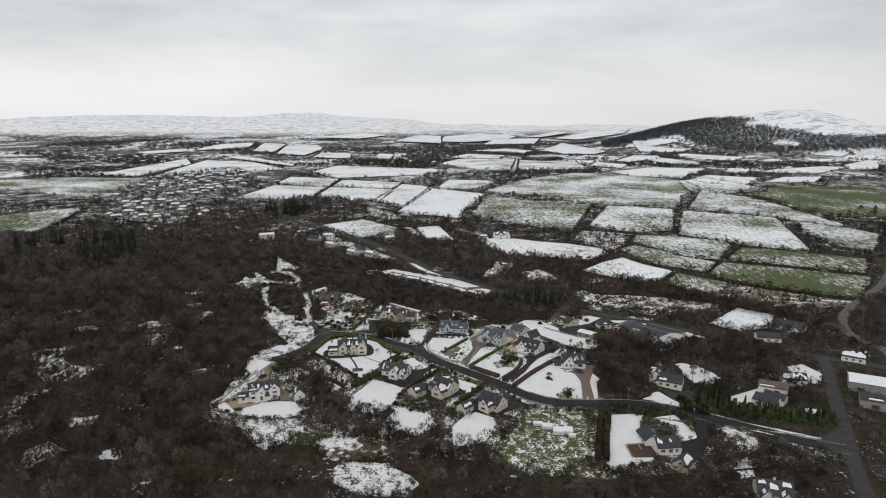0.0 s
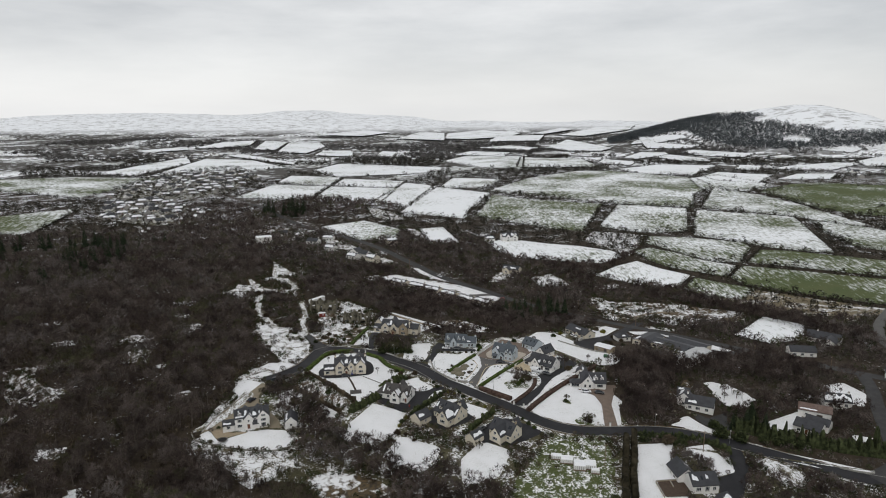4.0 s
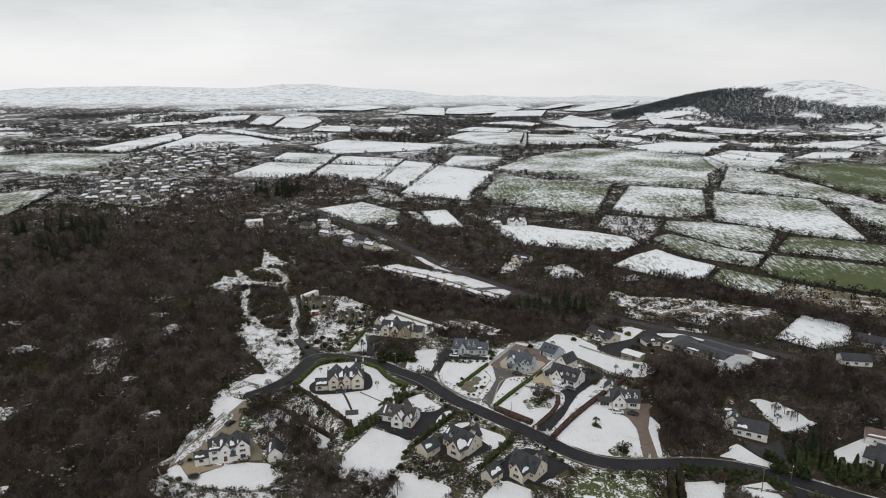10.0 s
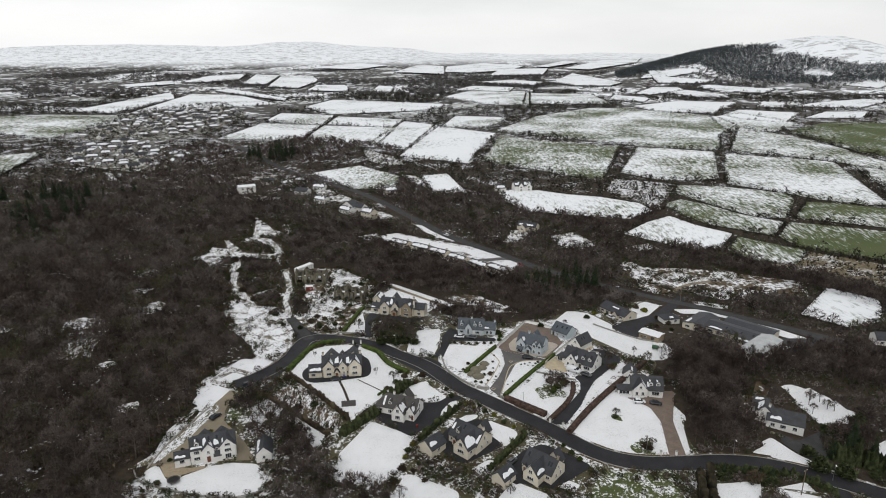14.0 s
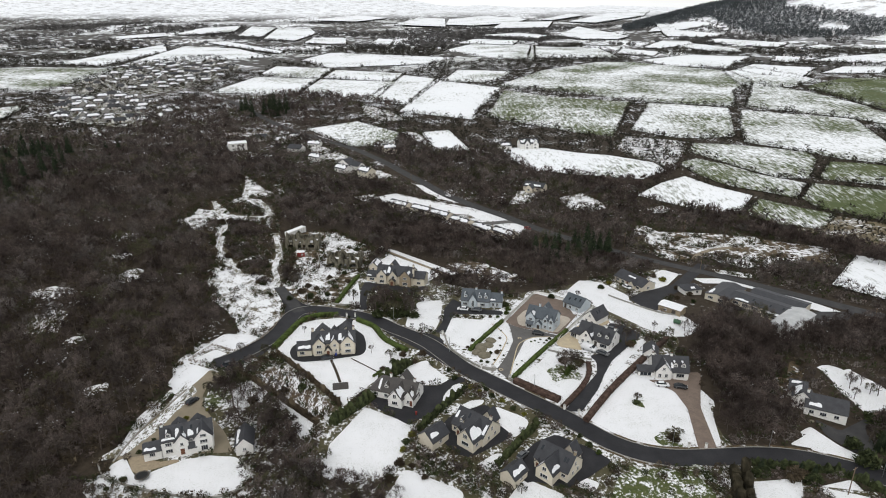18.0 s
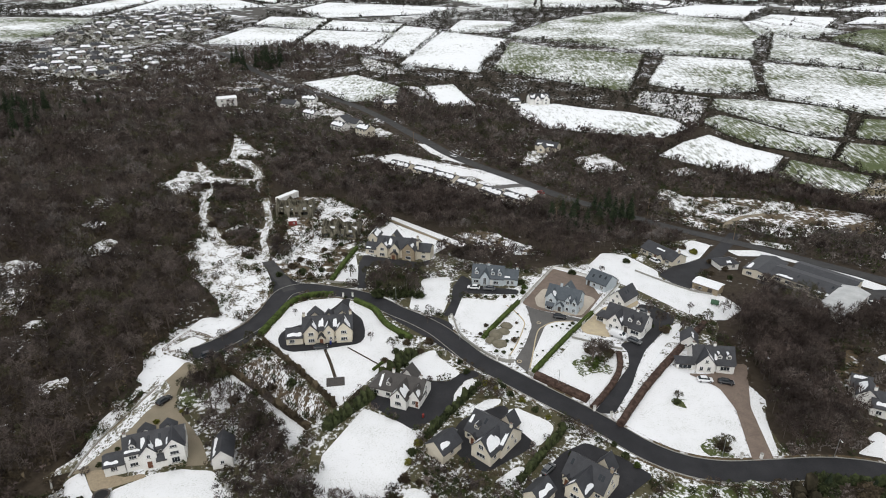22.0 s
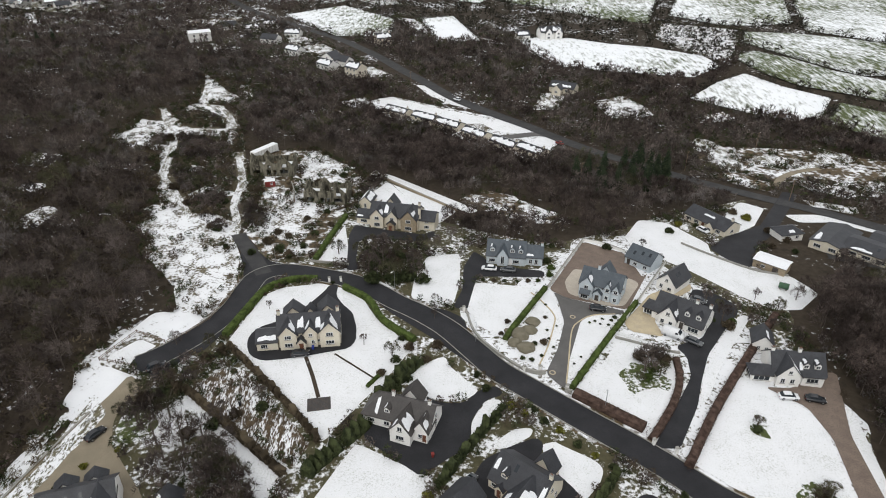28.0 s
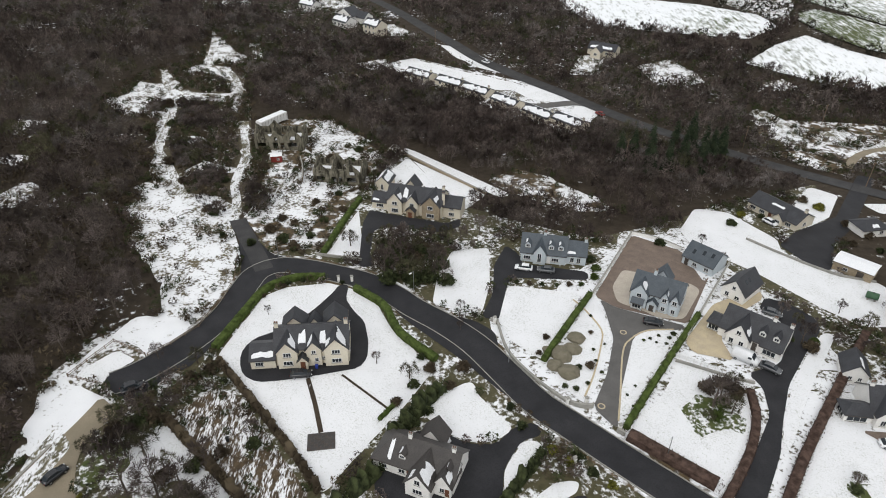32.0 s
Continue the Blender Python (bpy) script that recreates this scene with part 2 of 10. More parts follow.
M["rust"] = mottled("rusty_sheet_roof", (0.105, 0.068, 0.055), (0.17, 0.13, 0.115), 0.4, 3, 0.8)
M["kerb"] = M["concrete"]
M["paint_white"] = mottled("white_car_paint", (0.72, 0.73, 0.74), (0.68, 0.69, 0.70), 1, 9, 0.3, 0.5, 0.0, 0.02)
M["paint_black"] = mottled("black_car_paint", (0.012, 0.013, 0.016), (0.02, 0.021, 0.024), 1, 9, 0.25, 0.5, 0.0, 0.02)
M["paint_grey"] = mottled("grey_car_paint", (0.09, 0.095, 0.10), (0.12, 0.125, 0.13), 1, 9, 0.3, 0.5, 0.3, 0.02)
M["paint_blue"] = mottled("blue_plastic", (0.02, 0.04, 0.22), (0.03, 0.05, 0.26), 1, 9, 0.4, 0.4, 0.0, 0.02)
M["paint_red"] = mottled("faded_red_paint", (0.22, 0.035, 0.03), (0.16, 0.03, 0.025), 1, 7, 0.6)
M["tank_green"] = mottled("green_plastic", (0.045, 0.10, 0.055), (0.06, 0.12, 0.07), 1, 7, 0.5)
M["rubber"] = mottled("rubber", (0.015, 0.015, 0.015), (0.025, 0.025, 0.025), 1, 9, 0.8)
M["metal"] = mottled("galvanised_steel", (0.38, 0.39, 0.40), (0.30, 0.31, 0.32), 1, 9, 0.4, 0.5, 0.8, 0.05)
M["timber"] = mottled("weathered_timber", (0.14, 0.10, 0.07), (0.20, 0.15, 0.11), 1.5, 8, 0.9)
M["decking"] = mottled("wet_decking", (0.055, 0.038, 0.028), (0.085, 0.060, 0.045), 1.5, 8, 0.7)
M["rock"] = mottled("mossy_rock", (0.20, 0.18, 0.135), (0.12, 0.11, 0.075), 0.9, 5, 0.95, bumps=0.8, dist=0.2)
M["moss"] = snowy("mossy_grass", (0.075, 0.10, 0.03), (0.12, 0.13, 0.05), 0.28, 0.35, 1.4)
M["white_cover"] = mottled("white_sheeting", (0.70, 0.70, 0.68), (0.60, 0.60, 0.58), 0.5, 5, 0.6)
M["grassy"] = snowy("thin_snow_on_green_grass", (0.050, 0.068, 0.020), (0.085, 0.095, 0.035), 0.36, 0.3, 1.3)
M["old_roof"] = mottled("weathered_sheet_roof", (0.50, 0.51, 0.51), (0.36, 0.37, 0.37), 0.35, 2.5, 0.6)
M["garden"] = snowy("thin_garden_snow", (0.070, 0.066, 0.040), (0.12, 0.10, 0.07), 0.66, 0.3, 1.4)
M["pale_tarmac"] = mottled("pale_tarmac", (0.095, 0.092, 0.088), (0.13, 0.125, 0.12), 0.3, 7, 0.85)
M["flag_pale"] = mottled("cream_paving", (0.46, 0.41, 0.34), (0.38, 0.34, 0.29), 0.5, 4, 0.8)
M["clearing"] = snowy("trodden_snow_over_heather", (0.07, 0.06, 0.04), (0.14, 0.12, 0.075), 0.60, 0.20, 1.3)
M["rush"] = snowy("brown_rush_pasture", (0.10, 0.082, 0.048), (0.19, 0.155, 0.095), 0.34, 0.09, 0.7, (35, 0.5, 1.6))
M["bank"] = snowy("snow_over_tussocks", (0.09, 0.085, 0.05), (0.17, 0.155, 0.09), 0.86, 0.22, 1.6)
M["heath"] = snowy("heather_with_little_snow", (0.055, 0.045, 0.028), (0.095, 0.08, 0.05), 0.22, 0.14, 0.9)


# ---- shape of the land ----
def ease(a, b, v):
    q = np.clip((np.asarray(v, float) - a) / (b - a), 0, 1)
    return q * q * (3 - 2 * q)


def land(x, y):
    """Height of the ground at x, y (arrays or numbers)."""
    x, y = np.asarray(x, float) / 1.1, np.asarray(y, float) / 1.1
    z = -14 * (1 - ease(110, 300, y)) - 5 * ease(0, 130, x) * (1 - ease(380, 520, y))
    z = z - 9 * np.exp(-((y - 455) / 95) ** 2) * ease(-150, 0, x)
    z = z - 5 * ease(500, 640, y) * (1 - ease(690, 780, y)) + 10 * ease(740, 1350, y) * ease(-100, 150, x) * (1 - ease(1400, 2000, y))
    z = z + 122 * np.exp(-((x - 1050) / 265) ** 2 - ((y - 1960) / 330) ** 2)
    z = z + 13 * np.exp(-((x - 740) / 210) ** 2 - ((y - 2060) / 250) ** 2)
    z = z + 50 * np.exp(-((x - 850) / 210) ** 2 - ((y - 2330) / 230) ** 2)
    far = ease(2500, 3850, y)
    ridge = 38 + 72 * np.exp(-((x + 860) / 420) ** 2) + 62 * np.exp(-((x + 1850) / 520) ** 2) + 34 * np.exp(-((x + 260) / 190) ** 2) + 30 * np.exp(-((x + 2700) / 500) ** 2)
    z = z + far * (ridge + 5 * np.sin(x / 130) + 4 * np.sin(x / 57 + y / 90)) + 22 * np.exp(-((x + 700) / 500) ** 2 - ((y - 2350) / 260) ** 2)
    return z * 1.1


def ground_z(x, y):
    return float(land(x, y))


def mesh_ob(name, verts, faces, mat, parent=None, smooth=False, label=""):
    me = bpy.data.meshes.new(name)
    me.from_pydata([tuple(map(float, v)) for v in verts], [], [tuple(map(int, q)) for q in faces])
    me.materials.append(mat)
    if smooth:
        me.shade_smooth()
    me.update()
    ob = new(name, me)
    if parent is not None:
        ob.parent = parent
    if label:
        ob["label"] = label
    return ob


def axis_steps(lo, hi, fine_lo, fine_hi, fine, grow):
    out = list(np.arange(fine_lo, fine_hi, fine))
    d, v = fine, fine_hi
    while v < hi:
        out.append(v)
        d *= grow
        v += d
    out.append(hi)
    d, v = fine, fine_lo
    while v > lo:
        d *= grow
        v -= d
        out.append(max(v, lo))
    return np.array(sorted(set(np.round(out, 2))))


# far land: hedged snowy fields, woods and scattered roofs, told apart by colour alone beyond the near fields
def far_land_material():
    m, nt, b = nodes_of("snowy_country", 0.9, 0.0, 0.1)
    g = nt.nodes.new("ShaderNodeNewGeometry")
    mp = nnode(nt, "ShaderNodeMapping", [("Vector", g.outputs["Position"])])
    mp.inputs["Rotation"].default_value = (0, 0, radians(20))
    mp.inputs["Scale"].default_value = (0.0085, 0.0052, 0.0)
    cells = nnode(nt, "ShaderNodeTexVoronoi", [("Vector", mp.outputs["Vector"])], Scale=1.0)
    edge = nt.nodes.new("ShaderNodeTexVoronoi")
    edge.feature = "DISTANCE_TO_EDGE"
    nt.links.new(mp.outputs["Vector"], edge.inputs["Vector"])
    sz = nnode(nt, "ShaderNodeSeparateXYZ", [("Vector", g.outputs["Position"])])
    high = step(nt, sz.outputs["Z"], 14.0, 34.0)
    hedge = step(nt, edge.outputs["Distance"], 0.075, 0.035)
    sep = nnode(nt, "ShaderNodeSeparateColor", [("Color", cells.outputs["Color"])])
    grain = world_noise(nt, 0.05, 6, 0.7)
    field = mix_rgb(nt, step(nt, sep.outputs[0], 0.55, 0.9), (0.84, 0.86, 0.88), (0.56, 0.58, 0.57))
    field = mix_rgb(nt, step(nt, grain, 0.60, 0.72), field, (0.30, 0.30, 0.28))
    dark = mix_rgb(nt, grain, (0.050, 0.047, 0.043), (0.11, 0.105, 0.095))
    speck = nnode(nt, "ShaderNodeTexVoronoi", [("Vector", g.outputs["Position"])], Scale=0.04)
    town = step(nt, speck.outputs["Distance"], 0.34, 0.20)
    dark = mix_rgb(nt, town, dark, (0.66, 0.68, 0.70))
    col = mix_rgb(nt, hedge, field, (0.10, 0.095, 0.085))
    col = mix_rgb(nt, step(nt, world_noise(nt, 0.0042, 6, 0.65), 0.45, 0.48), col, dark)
    # high ground: open snow with rock and heather showing through, paled so the colour carries distance haze
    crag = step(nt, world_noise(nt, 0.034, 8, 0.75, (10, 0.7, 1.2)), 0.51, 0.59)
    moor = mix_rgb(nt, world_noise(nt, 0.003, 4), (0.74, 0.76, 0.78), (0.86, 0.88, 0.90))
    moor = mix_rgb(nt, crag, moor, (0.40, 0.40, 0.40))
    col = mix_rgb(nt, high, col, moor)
    sx = nnode(nt, "ShaderNodeSeparateXYZ", [("Vector", g.outputs["Position"])])
    wav = nnode(nt, "ShaderNodeMath", [(0, world_noise(nt, 0.004, 4))])
    wav.operation = "MULTIPLY_ADD"
    wav.inputs[1].default_value = 900.0
    nt.links.new(sx.outputs["Y"], wav.inputs[2])
    near = step(nt, wav.outputs[0], 1750.0, 1600.0)
    n1 = world_noise(nt, 0.04, 6, 0.65)
    n2 = world_noise(nt, 0.5, 4, 0.6)
    add = nnode(nt, "ShaderNodeMath", [(0, n1), (1, n2)]).outputs[0]
    litter = mix_rgb(nt, step(nt, n2, 0.3, 0.7), (0.030, 0.024, 0.018), (0.058, 0.046, 0.033))
    more = step(nt, sx.outputs["Y"], 520.0, 900.0)
    sub = nnode(nt, "ShaderNodeMath", [(0, more)])
    sub.operation = "MULTIPLY_ADD"
    sub.inputs[1].default_value = 0.17
    nt.links.new(add, sub.inputs[2])
    litter = mix_rgb(nt, step(nt, sub.outputs[0], 1.19, 1.29), litter, (0.74, 0.76, 0.79))
    nt.links.new(mix_rgb(nt, near, col, litter), b.inputs["Base Color"])
    bump(nt, b, add, 0.5, 0.3)
    return m


gx = axis_steps(-4600, 4600, -260, 300, 6.0, 1.09)
gy = axis_steps(-1500, 4750, 150, 560, 6.0, 1.07)
XX, YY = np.meshgrid(gx, gy)
ZZ = land(XX, YY)
gverts = np.stack([XX, YY, ZZ], -1).reshape(-1, 3)
nx, ny = len(gx), len(gy)
gi = np.arange(nx * ny).reshape(ny, nx)
gfaces = np.stack([gi[:-1, :-1], gi[:-1, 1:], gi[1:, 1:], gi[1:, :-1]], -1).reshape(-1, 4)
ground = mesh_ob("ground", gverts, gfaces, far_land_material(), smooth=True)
tagged(ground, "brown winter ground with patches of thin snow", "ground", kind="structure")


# ---- sheets that lie on the ground ----
from mathutils.geometry import delaunay_2d_cdt


def rounded(pts, times=2):
    for _ in range(times):
        out = []
        for i, p in enumerate(pts):
            q = pts[(i + 1) % len(pts)]
            d = min(0.25, 0.9 / (math.dist(p, q) + 1e-6))
            out += [((1 - d) * p[0] + d * q[0], (1 - d) * p[1] + d * q[1]), (d * p[0] + (1 - d) * q[0], d * p[1] + (1 - d) * q[1])]
        pts = out
    return pts


def inside(pts, x, y):
    """Which of the points x, y (arrays) lie in the polygon."""
    x, y = np.asarray(x, float), np.asarray(y, float)
    res = np.zeros(x.shape, bool)
    for i in range(len(pts)):
        (x1, y1), (x2, y2) = pts[i - 1], pts[i]
        if y1 == y2:
            continue
        res ^= ((y1 > y) != (y2 > y)) & (x < (x2 - x1) * (y - y1) / (y2 - y1) + x1)
    return res


CLEAR = []      # where no wood grows


def sheet(name, pts, mat, lift, cell=5.0, soft=2, wobble=0.0, clear=True, parent=None, thick=0.0):
    """A sheet over a polygon, following the land, lift metres above it."""
    if soft:
        pts = rounded(pts, soft)
    if wobble:
        pts = [(p[0] + wobble * noise.noise((p[0] * 0.35, p[1] * 0.35, 1.7)), p[1] + wobble * noise.noise((p[0] * 0.35, p[1] * 0.35, 9.1))) for p in pts]
    a = np.array(pts)
    lo, hi = a.min(0), a.max(0)
    px, py = np.meshgrid(np.arange(lo[0] + cell / 2, hi[0], cell), np.arange(lo[1] + cell / 2, hi[1], cell))
    k = inside(pts, px, py)
    n = len(pts)
    vs = [Vector(p) for p in pts] + [Vector(p) for p in zip(px[k], py[k])]
    res = delaunay_2d_cdt(vs, [(i, (i + 1) % n) for i in range(n)], [], 1, 0.001)
    v2, f2 = res[0], res[2]
    xy = np.array([(v.x, v.y) for v in v2])
    z = land(xy[:, 0], xy[:, 1]) + lift
    f2 = [f if sum((v2[f[i]].x * v2[f[(i + 1) % 3]].y - v2[f[(i + 1) % 3]].x * v2[f[i]].y) for i in range(3)) > 0 else f[::-1] for f in f2]
    verts = [(p[0], p[1], q) for p, q in zip(xy, z)]
    if thick:
        base = len(verts)
        verts += [(p[0], p[1], ground_z(p[0], p[1]) - 0.1) for p in pts]
        idx = {(round(p[0], 3), round(p[1], 3)): i for i, p in enumerate(xy)}
        ring = [idx.get((round(p[0], 3), round(p[1], 3)), 0) for p in pts]
        f2 = list(f2) + [(ring[i], base + i, base + (i + 1) % n, ring[(i + 1) % n]) for i in range(n)]
    ob = mesh_ob(name, verts, f2, mat, parent, True)
    if clear:
        CLEAR.append(pts)
    return ob


def smooth_line(pts, n=6):
    """A Catmull-Rom line through the points."""
    p = [np.array(q, float) for q in pts]
    p = [2 * p[0] - p[1]] + p + [2 * p[-1] - p[-2]]
    out = []
    for i in range(1, len(p) - 2):
        for k in range(n):
            t = k / n
            out.append(0.5 * (2 * p[i] + (p[i + 1] - p[i - 1]) * t + (2 * p[i - 1] - 5 * p[i] + 4 * p[i + 1] - p[i + 2]) * t * t + (3 * p[i] - p[i - 1] - 3 * p[i + 1] + p[i + 2]) * t ** 3))
    out.append(p[-2])
    return np.array(out)


def offset_line(line, d):
    t = np.gradient(line, axis=0)
    t /= np.linalg.norm(t, axis=1)[:, None] + 1e-9
    return line + d * np.stack([-t[:, 1], t[:, 0]], 1)


def ribbon(name, pts, width, mat, lift, cross=4, clear=True, parent=None, n=6, side=0.0):
    """A strip of that width along a line, following the land."""
    line = smooth_line(pts, n)
    rows = [offset_line(line, side + width * (k / (cross - 1) - 0.5)) for k in range(cross)]
    verts, m = [], len(line)
    for r in rows:
        for q in r:
            verts.append((q[0], q[1], ground_z(*q) + lift))
    faces = [(k * m + i + 1, k * m + i, (k + 1) * m + i, (k + 1) * m + i + 1)[::-1] for k in range(cross - 1) for i in range(m - 1)]
    faces = [f[::-1] for f in faces]
    ob = mesh_ob(name, verts, faces, mat, parent, True)
    if clear:
        e = width / 2 + 1.0
        CLEAR.append([tuple(q) for q in offset_line(line, side + e)] + [tuple(q) for q in offset_line(line, side - e)[::-1]])
    return ob


def wall_along(name, pts, width, height, mat, parent=None, n=1, base=-0.3, closed=False):
    """A low wall or kerb of square section along a line."""
    line = smooth_line(pts, n) if n > 1 else np.array(pts, float)
    l, r = offset_line(line, width / 2), offset_line(line, -width / 2)
    verts, m = [], len(line)
    for q, z in ((l, base), (l, height), (r, height), (r, base)):
        verts += [(p[0], p[1], ground_z(*p) + z) for p in q]
    faces = [(k * m + i, (k + 1) * m + i, (k + 1) * m + i + 1, k * m + i + 1) for k in range(3) for i in range(m - 1)]
    faces += [(0, m, 2 * m, 3 * m)[::-1], (m - 1, 2 * m - 1, 3 * m - 1, 4 * m - 1)]
    return mesh_ob(name, verts, faces, mat, parent)


# ---- roads ----
MAIN = [(-84.5, 314.8), (-80.7, 317.6), (-75.9, 323.1), (-71.8, 329.4), (-68.5, 337.7), (-67.3, 346.9), (-65.8, 353.2), (-61.3, 356.6), (-54.5, 356.1), (-46.6, 353.7), (-38.9, 350.7), (-32.6, 346.3), (-26.6, 340.7), (-19.5, 335.1), (-12.9, 328.6), (-6.8, 320.2), (-1.3, 312.6), (5.1, 306.8), (13.9, 299.2), (23.0, 291.9), (30.4, 285.7), (38.6, 278.4), (47.3, 274.0), (57.2, 272.6), (69.1, 273.7), (81.8, 275.2), (92.5, 274.9), (101, 272.9), (108.5, 270.2), (116.5, 266.8), (126.9, 261.5), (136.7, 256.2), (145.9, 250.8), (155.3, 246.4), (165.3, 243)]
road = tagged(ribbon("road", MAIN, 6.4, M["asphalt"], 0.12), "dark wet asphalt estate road, clear of snow", "road", kind="structure")
for d in (3.35, -3.35):
    k = offset_line(smooth_line(MAIN, 4), d)
    tagged(wall_along("kerb", k, 0.16, 0.22, M["kerb"]), "grey concrete kerb along the road", "kerb", kind="structure")
VALLEY = [(238, 300), (229.3, 317.3), (214.2, 326), (200.1, 337.3), (182.4, 352.5), (166.9, 367), (146.8, 387), (125.7, 408.9), (110.8, 421), (101.6, 428.2), (90.2, 437.1), (80.1, 445.9), (68, 457), (54, 470), (40.5, 486), (29.7, 500.3), (17.7, 513.5), (4.9, 527.4), (-8.8, 544.1), (-20.6, 562), (-36.9, 586.2), (-51.6, 611.9), (-67, 638), (-86, 668), (-112, 700), (-150, 745), (-200, 810), (-260, 900)]
tagged(ribbon("road", VALLEY, 7.0, M["tarmac"], 0.2), "grey valley road between bare trees", "road", kind="structure")
for wide in ([(-75.1, 317.3), (-72.5, 330.0), (-69.8, 338.9), (-69.0, 348.6), (-71.2, 358.1), (-74.3, 365.5), (-74.0, 370.8), (-69.4, 367.7), (-64.5, 361.7), (-54.9, 358.4), (-42.5, 356.2), (-36.2, 353.2), (-35.7, 348.9), (-47.9, 352.6), (-56.9, 353.3), (-61.9, 349.5), (-64.5, 342.4), (-65.8, 334.4), (-68.1, 326.4), (-71.0, 319.4)], [(-36.2, 353.5), (-28.4, 347.1), (-21.0, 339.0), (-12.7, 336.4), (-8.5, 332.8), (-7.7, 326.9), (-4.3, 320.1), (-0.9, 316.5), (-3.8, 310.7), (-9.4, 316.6), (-15.5, 323.4), (-21.4, 329.4), (-27.6, 335.5), (-35.4, 345.6)]):
    tagged(sheet("road", wide, M["asphalt"], 0.126, 4.0, 1, 0.0), "wet asphalt of the widened junction", "road", kind="structure")
COUNTRY = [(150.0, 200.0), (154.8, 214.1), (159.6, 227.5), (165.3, 241.8), (172.5, 257.9), (181.1, 278.9), (189.8, 298.5), (197, 313), (204, 331)]
tagged(ribbon("road", COUNTRY, 6.0, M["tarmac"], 0.16), "wet grey country road past the cottages", "road", kind="structure")
LOOP = [(460, 640), (365.5, 520.6), (320.6, 477.2), (283.6, 437.8), (262, 408.4), (248.5, 382), (245.3, 362.4), (247, 344), (236, 318)]
tagged(sheet("road", [(155.0, 248.6), (158.2, 243.5), (161.5, 238.5), (168.0, 243.5), (173.0, 253.0), (177.5, 265.0), (172.5, 262.5), (166.0, 256.0), (159.0, 252.2)], M["tarmac"], 0.172, 4.0, 1, 0.0), "wet tarmac of the mouth of the side road", "road", kind="structure")
tagged(ribbon("road", LOOP, 6.0, M["pale_tarmac"], 0.19), "wet grey lane curving up between the fields", "road", kind="structure")
tagged(ribbon("road", [(-64.5, 354.5), (-70.7, 365.5), (-75.8, 374.1), (-78.2, 378.6)], 4.6, M["tarmac"], 0.15), "rough tarmac lane up to the ruined shells", "road", kind="structure")


# ---- bare woodland ----
def in_clear(x, y, polys):
    bad = np.zeros(len(x), bool)
    for pts in polys:
        a = np.array(pts)
        lo, hi = a.min(0), a.max(0)
        k = np.where((x > lo[0]) & (x < hi[0]) & (y > lo[1]) & (y < hi[1]) & ~bad)[0]
        if len(k):
            bad[k[inside(pts, x[k], y[k])]] = True
    return bad


def slivers(rng, base, radius, height, count, length, width):
    """Twigs of many bare crowns at once: thin three-cornered slivers that fan out of the rounded boughs of a dome. base: N x 3."""
    n, boughs = len(base), 9
    ring = np.concatenate([np.zeros(1), np.arange(3) * 2 * np.pi / 3, np.arange(5) * 2 * np.pi / 5])
    lift = np.concatenate([[0.95], np.full(3, 0.62), np.full(5, 0.12)])
    az = ring + rng.uniform(0, 2 * np.pi, (n, 1)) + rng.uniform(-0.45, 0.45, (n, boughs))
    up = np.clip(lift + rng.uniform(-0.14, 0.14, (n, boughs)), -0.1, 0.98)
    hor = np.sqrt(1 - np.clip(up, 0, 1) ** 2)
    out = np.stack([np.cos(az) * hor, np.sin(az) * hor, up], -1)
    far = rng.uniform(0.5, 0.72, (n, boughs, 1))
    size = rng.uniform(0.36, 0.52, (n, boughs))
    which = rng.integers(0, boughs, (n, count))
    rows = np.arange(n)[:, None]
    d = rng.normal(0, 1, (n, count, 3)) + out[rows, which] * 0.9 + np.array([0, 0, 0.35])
    d /= np.linalg.norm(d, axis=-1, keepdims=True)
    c = (out * far)[rows, which] + d * (size[rows, which] * rng.uniform(0.55, 1.0, (n, count)))[..., None]
    rz = np.minimum(height * 0.5, radius * 1.15)
    c = c * np.stack([radius, radius, rz], -1)[:, None, :]
    c[..., 2] += (height - rz)[:, None]
    c += base[:, None, :]
    d = d + rng.normal(0, 0.33, d.shape) + np.array([0, 0, 0.25])
    d /= np.linalg.norm(d, axis=-1, keepdims=True)
    ln = length * rng.uniform(0.45, 1.1, (n, count, 1))
    side = np.cross(d, rng.normal(0, 1, d.shape))
    side /= np.linalg.norm(side, axis=-1, keepdims=True) + 1e-9
    w = width * rng.uniform(0.5, 1.5, (n, count, 1))
    a, b, t = c - d * ln * 0.6 + side * w * 0.5, c - d * ln * 0.6 - side * w * 0.5, c + d * ln * 0.4
    return np.stack([a, b, t], 2).reshape(-1, 3)


def trunks(rng, base, height, width):
    n = len(base)
    ang = np.arange(3) * 2 * np.pi / 3
    ring = np.stack([np.cos(ang), np.sin(ang), 0 * ang], -1)
    low = base[:, None, :] + ring[None] * width - np.array([0, 0, 0.3])
    top = base + np.stack([rng.normal(0, 0.4, n), rng.normal(0, 0.4, n), height * 0.8], -1)
    tri = []
    for k in range(3):
        tri.append(np.stack([low[:, k], low[:, (k + 1) % 3], top], 1))
    return np.concatenate(tri, 0).reshape(-1, 3)


